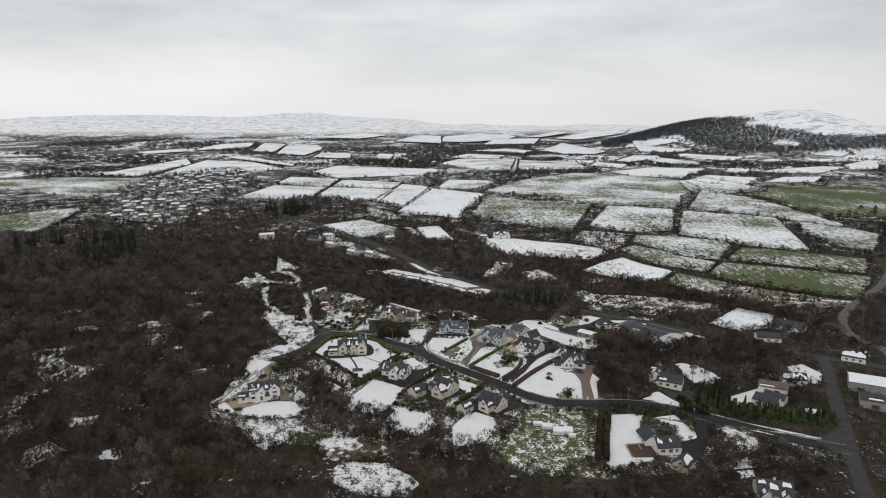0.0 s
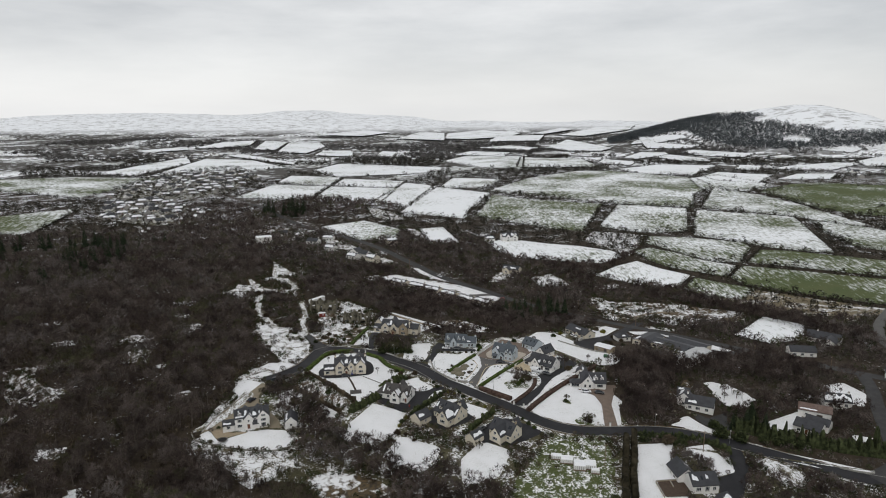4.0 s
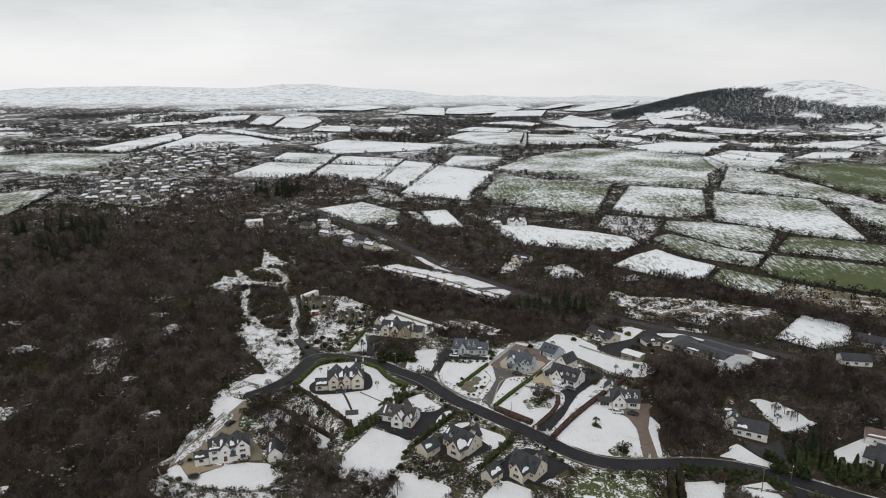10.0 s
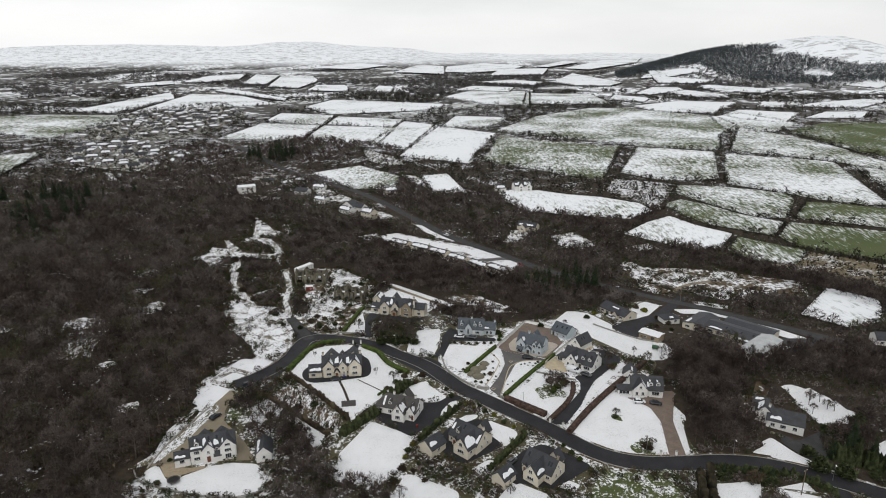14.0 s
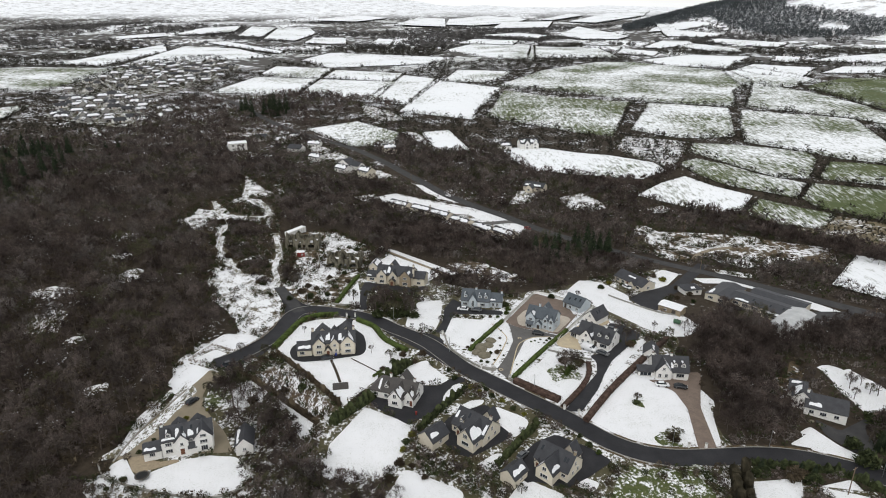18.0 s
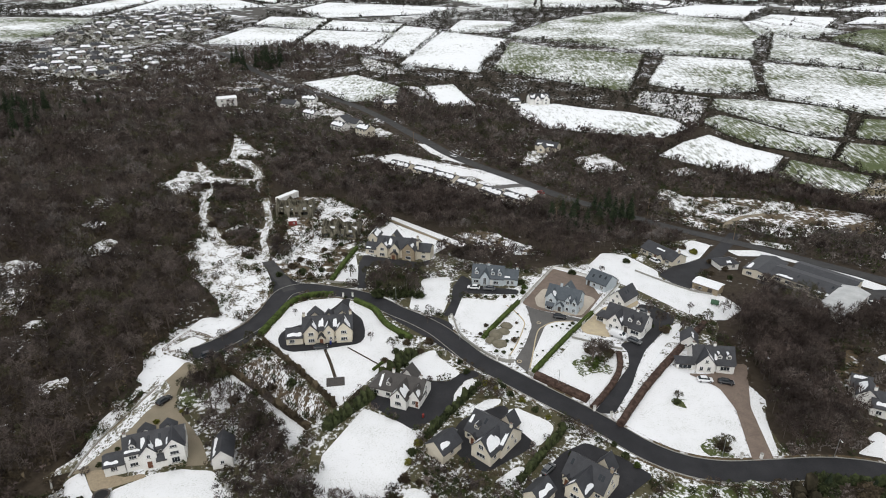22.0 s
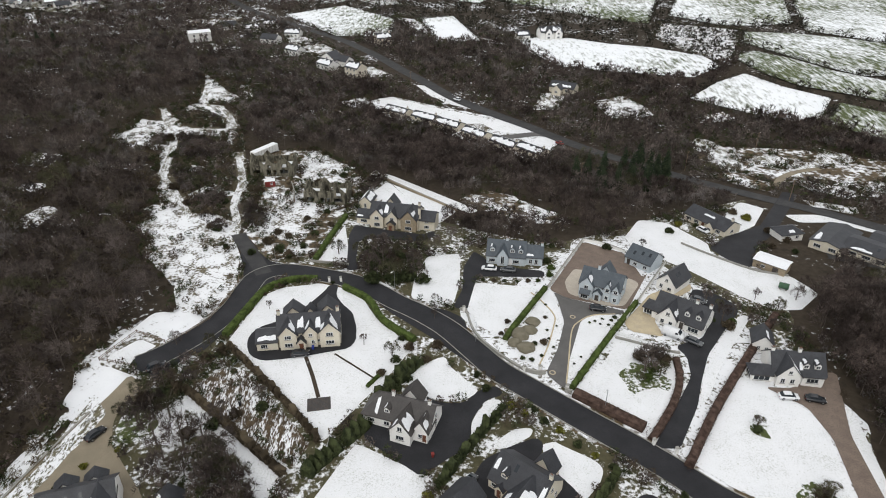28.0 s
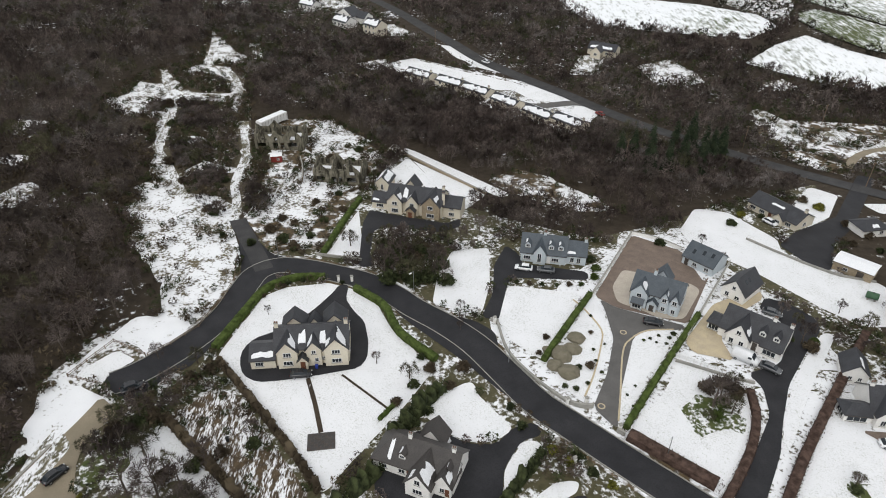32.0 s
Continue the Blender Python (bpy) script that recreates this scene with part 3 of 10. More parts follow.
def triangles(name, v, mat, parent=None):
    me = bpy.data.meshes.new(name)
    n = len(v) // 3
    me.vertices.add(3 * n)
    me.vertices.foreach_set("co", np.ascontiguousarray(v, np.float32).ravel())
    me.loops.add(3 * n)
    me.loops.foreach_set("vertex_index", np.arange(3 * n, dtype=np.int32))
    me.polygons.add(n)
    me.polygons.foreach_set("loop_start", np.arange(0, 3 * n, 3, dtype=np.int32))
    me.materials.append(mat)
    me.update(calc_edges=True)
    ob = new(name, me)
    ob.parent = parent
    return ob


# ---- lawns, rough ground and fields ----
def lawn(pts, wobble=0.5):
    return tagged(sheet("snowy_lawn", pts, M["snow"], 0.09, 6.0, 2, wobble), "garden lawn under thin white snow", "lawn", kind="structure")


ROUGHS = []


def rough(pts, mat, label, wobble=2.5, lift=0.05):
    ROUGHS.append(pts)
    return tagged(sheet("rough_ground", pts, mat, lift, 6.0, 3, wobble, clear=False), label, "rough ground", kind="structure")


lawn([(-66.1, 322.9), (-63.9, 333.9), (-61.8, 343.0), (-57.7, 347.7), (-48.2, 349.5), (-39.5, 348.0), (-34.4, 340.5), (-30.0, 331.6), (-24.7, 325.5), (-21.2, 320.6), (-24.6, 313.7), (-28.9, 307.3), (-33.3, 300.3), (-38.7, 291.5), (-45.0, 298.8), (-55.2, 310.6), (-63.2, 319.3)])
lawn([(-50.4, 361.1), (-45.6, 386.7), (-41.9, 365.6), (-41.8, 361.5)])
lawn([(-23.7, 309.8), (-19.1, 314.9), (-13.4, 317.9), (-11.9, 313.0), (-6.0, 306.5), (-9.7, 302.8), (-14.6, 302.8), (-19.5, 305.7)])
lawn([(-8.7, 290.9), (-8.1, 297.5), (-4.8, 303.1), (-1.6, 303.6), (-1.2, 301.4), (-4.9, 296.7), (-7.5, 292.3)])
lawn([(-40.6, 263.5), (-40.1, 275.2), (-31.7, 291.8), (-17.7, 283.9), (-17.6, 273.8), (-23.7, 263.5), (-32.1, 261.1)])
lawn([(5.8, 291.4), (8.2, 292.1), (16.7, 286.8), (16.7, 284.0), (12.8, 278.6), (9.6, 279.4), (5.8, 288.5)])
lawn([(0.1, 267.0), (6.9, 272.7), (9.2, 270.4), (7.4, 265.9)])
lawn([(-4.7, 290.4), (-0.9, 294.4), (5.0, 296.0), (4.1, 293.4), (-1.1, 290.4)])
lawn([(-24.5, 252.3), (-18.6, 266.6), (-3.0, 258.8), (-3.6, 251.1), (-9.2, 243.0)])
lawn([(5.1, 237.3), (4.6, 251.1), (13.4, 263.1), (23.9, 257.3), (18.1, 241.4), (11.1, 237.4)])
lawn([(25.5, 261.2), (29.8, 264.2), (33.6, 262.1), (30.8, 259.1)])
lawn([(-22.5, 341.9), (-21.6, 353.4), (-18.3, 365.3), (-8.6, 367.1), (-8.8, 351.4), (-11.3, 338.8), (-17.9, 341.0)])
lawn([(-7.5, 336.2), (-4.5, 350.4), (12.6, 347.6), (4.7, 330.9), (1.5, 323.7), (-5.1, 329.7)])
lawn([(4.2, 326.4), (14.3, 345.5), (16.4, 342.3), (16.8, 331.4), (11.5, 317.8), (8.0, 312.9), (3.1, 317.4)])
lawn([(21.2, 331.7), (24.4, 335.1), (32.4, 335.7), (28.5, 329.5), (15.3, 310.1), (14.1, 310.0), (15.5, 316.4)])
lawn([(15.4, 306.5), (30.7, 328.7), (33.9, 325.5), (42.3, 319.7), (39.7, 310.8), (30.3, 293.8), (22.4, 299.8)])
lawn([(41.8, 302.7), (44.9, 309.8), (49.9, 319.2), (57.5, 328.9), (64.5, 337.5), (67.1, 336.8), (58.3, 324.9), (49.1, 311.9), (43.4, 303.2)])
lawn([(35.1, 286.5), (51.2, 311.0), (59.2, 313.3), (63.7, 304.4), (67.6, 300.5), (64.3, 278.2), (49.9, 276.2)])
lawn([(74.5, 303.9), (75.7, 301.1), (71.6, 278.7), (68.2, 277.4), (69.4, 288.9)])
lawn([(54.2, 313.7), (57.7, 319.9), (61.7, 318.1), (58.9, 313.0)])
lawn([(44.9, 380.9), (53.4, 395.1), (62.8, 393.8), (71.2, 379.5), (70.0, 371.5), (78.2, 361.6), (89.1, 359.3), (92.8, 350.1), (83.3, 340.9), (75.3, 340.3), (67.6, 348.1), (58.9, 359.8), (45.5, 372.9)])
lawn([(84.3, 401.2), (98.2, 417.3), (105.1, 411.4), (93.7, 395.0), (83.5, 387.1)])
lawn([(-98.3, 266.9), (-95.2, 270.7), (-90.5, 264.2), (-86.5, 262.1), (-86.2, 265.2), (-77.7, 270.1), (-71.6, 271.2), (-64.5, 270.7), (-58.6, 262.0), (-61.7, 259.0), (-67.2, 257.2), (-77.2, 257.8), (-88.1, 260.3), (-95.3, 262.6)], 0.3)
lawn([(-39.3, 414.2), (-34.8, 426.8), (-8.6, 399.3), (-14.6, 388.7), (-22.3, 398.5), (-38.5, 405.5)])
lawn([(-36.5, 436.1), (-32.3, 433.4), (-0.8, 399.6), (-4.4, 397.4), (-35.4, 429.3)])
lawn([(121.7, 320.6), (127, 322.5), (133.0, 320.0), (137, 312), (140.1, 304.1), (135, 299), (128, 296), (124.0, 293.5), (122.6, 299.2), (123.1, 310.3)], 2.5)
lawn([(92.3, 280.2), (102.8, 287.4), (106.6, 281.1), (113.1, 274.1), (120.3, 268.0), (111.1, 270.6), (101.7, 278.3)])
lawn([(71.8, 264.4), (89.5, 267.6), (82.0, 250.3), (83.7, 233.3), (62.8, 224.7)])
lawn([(90.9, 264.0), (103.2, 267.4), (106.8, 250.3), (98.3, 246.5), (98.0, 255.8)])
lawn([(137.9, 286.9), (153.1, 293.7), (143.0, 280.5), (137.7, 280.5)])
lawn([(-48.8, 527.7), (-40.8, 540.0), (-19.6, 527.8), (-23.8, 519.3)])
lawn([(-47.4, 535.8), (-40.5, 539.3), (-9.2, 523.4), (-12.0, 517.3), (-27.0, 518.1), (-39.8, 527.7)])
lawn([(-17.4, 514.6), (-9.2, 524.2), (9.5, 512.4), (6.3, 505.0), (-5.6, 504.9)])
lawn([(6.8, 505.0), (16.1, 511.8), (29.2, 498.2), (25.7, 490.8), (13.3, 494.0)])
lawn([(28.8, 480.2), (31.9, 489.6), (38.3, 490.0), (40.9, 483.1), (34.5, 473.5), (28.7, 475.2)])
lawn([(20.7, 469.0), (25.2, 476.4), (33.9, 469.9), (29.9, 459.3), (22.2, 462.2)])
lawn([(-27.8, 560.8), (-16.7, 557.2), (7.0, 530.3), (0.9, 527.1), (-19.8, 544.2)])
rough([(-99.6, 274.8), (-98.5, 292.2), (-94.4, 298.9), (-98.5, 313.9), (-94.6, 326.3), (-85.9, 332.3), (-81.3, 330.4), (-73.7, 338.8), (-71.1, 336.7), (-79.4, 323.8), (-90.2, 306.1), (-94.3, 286.0)], M["rough"], "patchy snow over rough heather and grass")
rough([(-74.6, 388.5), (-80.5, 424.1), (-91.6, 454.1), (-65.9, 460.2), (-43.4, 431.0), (-44.6, 405.7), (-51.3, 365.2), (-64.3, 363.0), (-76.4, 376.5)], M["wild"], "patchy snow over rough heather and grass")
rough([(-70.0, 306.4), (-64.2, 315.3), (-57.2, 311.6), (-40.4, 291.5), (-43.8, 285.9), (-62.6, 297.9)], M["bracken"], "brown bracken with streaks of snow", 1.0)
rough([(-75.1, 305.0), (-70.2, 305.0), (-61.7, 297.0), (-45.4, 285.6), (-43.1, 279.4), (-47.6, 280.6), (-52.9, 289.7), (-60.9, 294.0)], M["rough"], "patchy snow over rough heather and grass")
rough([(19.0, 228.6), (27.6, 245.8), (39.6, 267.5), (61.9, 266.7), (63.7, 252.7), (59.3, 233.0), (43.8, 219.9), (29.5, 222.3)], M["grassy"], "thin snow over green and brown tussocky grass")
rough([(-43.3, 216.7), (-36.7, 228.3), (-19.3, 226.5), (-8.3, 216.6), (-9.9, 207.4), (-27.8, 207.4)], M["rough"], "patchy snow over rough heather and grass")
rough([(-101.2, 262.4), (-98.2, 266.8), (-85.8, 259.0), (-68.3, 256.8), (-58.0, 260.1), (-56.6, 254.1), (-93.0, 253.5)], M["rough"], "patchy snow over rough heather and grass")
rough([(100.0, 479.8), (122.9, 481.4), (153.4, 477.6), (204.3, 455.6), (189.4, 425.2), (163.4, 433.5), (124.1, 441.2), (99.7, 456.6)], M["wild"], "patchy snow over rough heather and grass")
rough([(-8.3, 409.9), (5.1, 419.8), (15.2, 411.1), (24.0, 399.2), (30.3, 388.6), (14.3, 390.7), (-1.6, 401.6)], M["wild"], "patchy snow over rough heather and grass")
rough([(98.7, 306.6), (105.1, 314.0), (116.1, 326.5), (117.3, 322.4), (106.8, 307.2), (99.5, 301.8)], M["wild"], "patchy snow over rough heather and grass")
rough([(-204.9, 311.9), (-206.1, 331.4), (-175.1, 298.7), (-182.6, 292.7)], M["wild"], "patchy snow over rough heather and grass")
rough([(-178.6, 245.0), (-174.7, 257.5), (-167.2, 249.0), (-174.8, 239.2)], M["wild"], "patchy snow over rough heather and grass")

FIELDS = []
FIELDS.append(([(60.9, 1012.6), (145.3, 1168.2), (249.9, 1272.7), (309.9, 1271.9), (371.6, 1215.2), (428.1, 1164.1), (419.8, 1058.2), (357.5, 964.3), (313.3, 850.7), (223.9, 888.3), (189.7, 919.3), (126.8, 977.1)], 0.50))
FIELDS.append(([(69.6, 975.1), (119.2, 924.9), (183.7, 892.9), (207.7, 884.2), (169.2, 780.5), (147.0, 718.3), (119.4, 732.3), (95.3, 759.1), (35.0, 805.8)], 0.55))
FIELDS.append(([(223.8, 875.6), (246.1, 871.2), (302.8, 844.1), (258.0, 717.4), (223.5, 709.7), (200.0, 712.5), (171.4, 749.3)], 0.40))
FIELDS.append(([(312.2, 835.0), (361.2, 816.0), (393.6, 805.9), (413.0, 796.1), (379.8, 690.6), (350.6, 606.8), (334.4, 608.7), (303.8, 628.3), (282.5, 663.1), (256.1, 694.1), (291.2, 787.2)], 0.40))
FIELDS.append(([(412.0, 1036.0), (431.9, 1003.8), (452.0, 958.5), (460.4, 869.1), (473.3, 749.8), (453.9, 738.1), (414.3, 798.5), (381.2, 818.4), (345.5, 837.6), (323.7, 850.6)], 0.50))
FIELDS.append(([(476.1, 1013.8), (555.7, 1079.9), (621.6, 1091.1), (735.4, 1038.0), (555.0, 797.6), (492.5, 805.3), (464.3, 852.9), (466.5, 930.1)], 0.85))
FIELDS.append(([(422.8, 781.3), (463.2, 735.2), (473.9, 689.8), (406.7, 601.2), (385.1, 636.3), (398.2, 703.3)], 0.50))
FIELDS.append(([(208.5, 689.3), (240.4, 683.9), (269.8, 668.2), (289.0, 650.8), (284.9, 628.5), (251.1, 574.3), (231.8, 574.4), (217.7, 592.4), (205.4, 618.9), (193.9, 654.0)], 0.60))
FIELDS.append(([(170.1, 613.4), (190.3, 629.1), (206.5, 609.5), (218.9, 584.6), (243.8, 563.6), (223.6, 536.4), (207.4, 547.3), (187.3, 558.9), (177.0, 577.5)], 0.65))
FIELDS.append(([(120.1, 541.0), (142.8, 564.1), (164.5, 579.0), (178.1, 556.6), (196.6, 540.8), (178.7, 515.6), (165.3, 510.6), (145.9, 521.0)], 0.10))
FIELDS.append(([(257.5, 574.2), (289.1, 618.4), (310.2, 614.4), (386.0, 573.6), (356.6, 533.7), (288.6, 560.9)], 0.72))
FIELDS.append(([(226.8, 536.4), (248.0, 563.6), (269.9, 557.4), (358.2, 525.2), (311.5, 468.6), (257.6, 499.9), (229.9, 518.5)], 0.78))
FIELDS.append(([(178.9, 510.5), (198.4, 535.4), (213.0, 523.8), (234.7, 509.2), (212.9, 484.6), (191.6, 493.0)], 0.70))
FIELDS.append(([(40.8, 660.0), (54.3, 670.0), (76.8, 667.3), (99.0, 649.9), (125.9, 638.2), (153.1, 615.4), (155.6, 592.8), (132.3, 572.1), (107.8, 577.9), (78.8, 585.4), (57.8, 593.3), (43.7, 626.0)], 0.10))
FIELDS.append(([(-55.0, 826.4), (-19.0, 1083.8), (67.3, 993.3), (22.1, 793.2)], 0.05))
FIELDS.append(([(-99.9, 887.5), (-69.3, 1150.6), (-11.2, 1088.0), (-47.8, 864.7)], 0.10))
FIELDS.append(([(169.9, 398.0), (208.9, 443.2), (224.2, 421.5), (205.5, 388.0), (182.9, 380.0)], 0.15))
FIELDS.append(([(-138.6, 750.1), (-94.8, 785.9), (-49.3, 732.7), (-48.4, 673.1), (-86.4, 672.0)], 0.30))
FIELDS.append(([(-28.5, 733.9), (-3.0, 745.9), (14.9, 657.2), (-16.4, 657.0)], 0.10))
FIELDS.append(([(-695.8, 1315.3), (-695.8, 1818.3), (-602.9, 1595.1), (-591.9, 1284.2)], 0.05))
FIELDS.append(([(-568.8, 1305.5), (-621.9, 1748.1), (-478.7, 1678.0), (-343.3, 1461.8), (-448.4, 1382.1)], 0.10))
FIELDS.append(([(-827.8, 1214.5), (-703.2, 1264.0), (-510.8, 1242.5), (-523.6, 960.8), (-729.1, 1064.7)], 0.50))
FIELDS.append(([(-551.7, 800.0), (-466.7, 859.5), (-439.0, 700.1), (-501.3, 722.8)], 0.45))
FIELDS.append(([(-301.4, 957.9), (-287.6, 1129.0), (-190.9, 1099.1), (-190.5, 943.2)], 0.20))
FIELDS.append(([(-290.8, 1159.6), (-294.2, 1282.4), (-188.6, 1243.1), (-187.9, 1093.6)], 0.15))
FIELDS.append(([(-186.5, 945.0), (-186.5, 1098.0), (-75.0, 1065.9), (-87.7, 892.2)], 0.20))
FIELDS.append(([(-184.5, 1110.5), (-184.5, 1224.0), (-66.7, 1169.4), (-76.7, 1063.9)], 0.15))
FIELDS.append(([(-275.2, 1392.2), (-247.3, 1562.7), (13.5, 1399.6), (-38.9, 1308.3), (-202.6, 1257.5)], 0.05))
FIELDS.append(([(-6.3, 1580.8), (69.7, 1770.2), (195.0, 1652.1), (151.4, 1310.1), (72.4, 1366.5)], 0.20))
FIELDS.append(([(143.5, 1341.0), (179.9, 1595.8), (314.8, 1548.8), (306.6, 1341.8)], 0.30))
FIELDS.append(([(462.5, 993.8), (621.4, 1078.5), (687.1, 990.9), (577.3, 825.6), (491.9, 806.6)], 0.85))
FIELDS.append(([(-10.2, 1060.0), (13.6, 1200.6), (99.4, 1157.1), (60.0, 1050.2)], 0.20))
FIELDS.append(([(417.7, 1152.7), (483.0, 1193.1), (520.8, 1071.8), (447.8, 998.0), (386.8, 1013.7)], 0.15))
FIELDS.append(([(334.6, 1302.5), (447.2, 1388.2), (551.3, 1359.4), (440.0, 1192.5), (351.3, 1222.9)], 0.10))

def field_material(green, turn):
    """Pasture under thin snow that lies in long streaks along the furrows, thinner in some parts than in others."""
    m, nt, b = nodes_of("snowy_pasture", 0.9, 0.0, 0.1)
    n1 = world_noise(nt, 0.011, 3, 0.5)
    n2 = world_noise(nt, 0.6, 5, 0.7, (-turn, 1.0, 0.2))
    n3 = world_noise(nt, 0.24, 6, 0.72, (-turn + 35, 1.0, 0.55))
    wide = nnode(nt, "ShaderNodeMath", [(0, n1), (2, n2)])
    wide.operation = "MULTIPLY_ADD"
    wide.inputs[1].default_value = 0.9
    both = nnode(nt, "ShaderNodeMath", [(0, n3), (2, wide.outputs[0])])
    both.operation = "MULTIPLY_ADD"
    both.inputs[1].default_value = 0.8
    add = both.outputs[0]
    lim = 1.36 + (green - 0.5) * 0.42
    snow = step(nt, add, lim - 0.13, lim + 0.13)
    grass = mix_rgb(nt, world_noise(nt, 0.05, 4), (0.058, 0.085, 0.034), (0.105, 0.112, 0.052))
    white = mix_rgb(nt, n3, (0.70, 0.72, 0.73), (0.84, 0.86, 0.88))
    nt.links.new(mix_rgb(nt, snow, grass, white), b.inputs["Base Color"])
    bump(nt, b, add, 0.3, 0.3)
    return m


PASTURE = {}
for nth, (pts, green) in enumerate(FIELDS):
    (x1, y1), (x2, y2) = pts[0], pts[1]
    key = (round(green * 10 + 0.01) / 10, round(math.degrees(math.atan2(y2 - y1, x2 - x1)) / 30) * 30)
    if key not in PASTURE:
        PASTURE[key] = field_material(max(key[0], 0.02) if green > 0.12 else 0.0, key[1])
    word = "white with snow" if green < 0.25 else "green under thin streaky snow" if green < 0.65 else "green with little snow"
    tagged(sheet("pasture", pts, PASTURE[key], 0.6 + 0.011 * nth, 22.0, 1, 0.0), "hedged field " + word, "field", kind="structure")


# ---- more snow on rough ground, and the far fields ----
rough([(194.2, 486.8), (234.2, 508.2), (255.2, 495.8), (306.0, 461.3), (261.6, 432.4), (232.0, 456.4), (212.2, 476.3)], M["rush"], "brown rush pasture under broken snow", 3.0, 0.1)
rough([(136.5, 666.8), (159.3, 723.6), (208.4, 697.1), (183.7, 642.3), (162.8, 594.3), (150.1, 621.3)], M["rough"], "scrubby pasture speckled with snow", 3.0, 0.1)
rough([(-113.4, 382.4), (-108.8, 388.0), (-114.4, 395.4), (-112.4, 399.5), (-106.4, 397.8), (-102.7, 400.1), (-98.3, 392.3), (-87.9, 392.8), (-81.5, 385.5), (-77.2, 373.4), (-73.1, 364.0), (-70.8, 352.6), (-71.5, 342.4), (-74.4, 332.2), (-82.9, 335.4), (-87.9, 347.2), (-95.5, 357.7), (-104.3, 366.3), (-103.5, 374.2), (-107.0, 379.1)], M["clearing"], "patchy snow over the heather of the clearing", 1.6, 0.072)
rough([(-108.7, 397.7), (-103.8, 397.9), (-104.3, 402.0), (-110.4, 410.3), (-117.3, 423.8), (-120.8, 439.0), (-128.5, 464.6), (-130.1, 455.1), (-123.5, 433.3), (-117.5, 418.9), (-114.7, 407.8)], M["clearing"], "patchy snow over the heather of the clearing", 1.6, 0.072)
rough([(-154.5, 462.1), (-148.5, 472.1), (-150.4, 485.7), (-141.0, 483.1), (-133.0, 480.7), (-126.3, 474.8), (-128.5, 467.8), (-138.2, 463.4), (-133.8, 457.7), (-135.7, 448.6), (-143.0, 450.8)], M["clearing"], "patchy snow over the heather of the clearing", 1.6, 0.072)
rough([(-136.2, 473.4), (-142.7, 497.7), (-135.3, 487.4), (-124.0, 475.2), (-108.5, 478.2), (-105.8, 468.5), (-117.2, 468.3), (-130.2, 466.3)], M["clearing"], "patchy snow over the heather of the clearing", 1.6, 0.072)
rough([(-136.7, 498.5), (-133.2, 511.0), (-128.3, 507.8), (-119.8, 509.5), (-111.1, 492.0), (-103.4, 472.4), (-100.3, 456.7), (-105.2, 462.1), (-109.6, 477.9), (-115.8, 491.0), (-126.5, 497.9)], M["clearing"], "patchy snow over the heather of the clearing", 1.6, 0.072)
rough([(-144.8, 561.0), (-134.6, 546.7), (-122.9, 530.0), (-114.2, 523.1), (-115.5, 512.8), (-128.3, 511.9), (-132.7, 509.4), (-134.5, 527.9)], M["clearing"], "patchy snow over the heather of the clearing", 1.6, 0.072)
rough([(-104.0, 406.3), (-100.5, 415.7), (-90.8, 411.9), (-83.1, 408.0), (-84.1, 401.3), (-87.7, 407.6), (-96.6, 409.1), (-103.5, 402.1)], M["clearing"], "patchy snow over the heather of the clearing", 1.6, 0.072)
rough([(-96.9, 448.1), (-94.8, 448.5), (-91.0, 432.0), (-84.6, 417.3), (-81.3, 408.2), (-82.3, 401.4), (-86.2, 412.3), (-90.3, 424.2)], M["clearing"], "patchy snow over the heather of the clearing", 1.6, 0.072)
rough([(-77.3, 399.7), (-72.4, 402.2), (-62.0, 405.2), (-50.3, 401.4), (-53.2, 396.9), (-56.2, 382.9), (-58.8, 370.6), (-65.1, 377.1), (-73.0, 382.2), (-72.7, 391.7)], M["clearing"], "patchy snow over the heather of the clearing", 1.6, 0.072)
rough([(-70.6, 446.6), (-68.6, 459.7), (-54.3, 446.2), (-48.3, 441.0), (-51.7, 434.5), (-60.5, 430.6), (-65.6, 414.3), (-69.7, 406.8), (-67.5, 424.3)], M["clearing"], "patchy snow over the heather of the clearing", 1.6, 0.072)
rough([(-50.0, 429.0), (-42.2, 432.8), (-43.1, 421.5), (-47.1, 421.2)], M["clearing"], "patchy snow over the heather of the clearing", 1.6, 0.072)
rough([(-115.6, 434.2), (-106.8, 435.3), (-102.4, 427.9), (-108.2, 427.2)], M["clearing"], "patchy snow over the heather of the clearing", 1.6, 0.072)
tagged(sheet("snowy_bank", [(-96.1, 302.7), (-96.3, 311.0), (-95.5, 319.4), (-90.9, 329.0), (-88.2, 335.4), (-80.2, 335.4), (-74.3, 332.8), (-77.3, 327.0), (-80.5, 322.7), (-85.1, 325.8), (-89.4, 327.0), (-94.3, 316.8), (-91.5, 313.4), (-84.0, 311.0), (-85.6, 302.7), (-90.9, 296.6), (-92.8, 299.3)], M["bank"], 0.09, 5.0, 2, 1.5), "rough grass bank under white snow", "bank", kind="structure")
lawn([(-75.2, 299.9), (-69.6, 305.1), (-62.7, 298.3), (-49.4, 288.7), (-43.7, 285.5), (-48.4, 275.8), (-52.5, 286.0), (-62.9, 293.9), (-68.8, 290.8), (-73.7, 292.3)], 1.5)
rough([(67.6, 537.5), (84.6, 545.6), (94.9, 526.7), (95.9, 519.4), (71.7, 514.8)], M["rough"], "patchy snow over rough heather and grass", 1.6, 0.072)
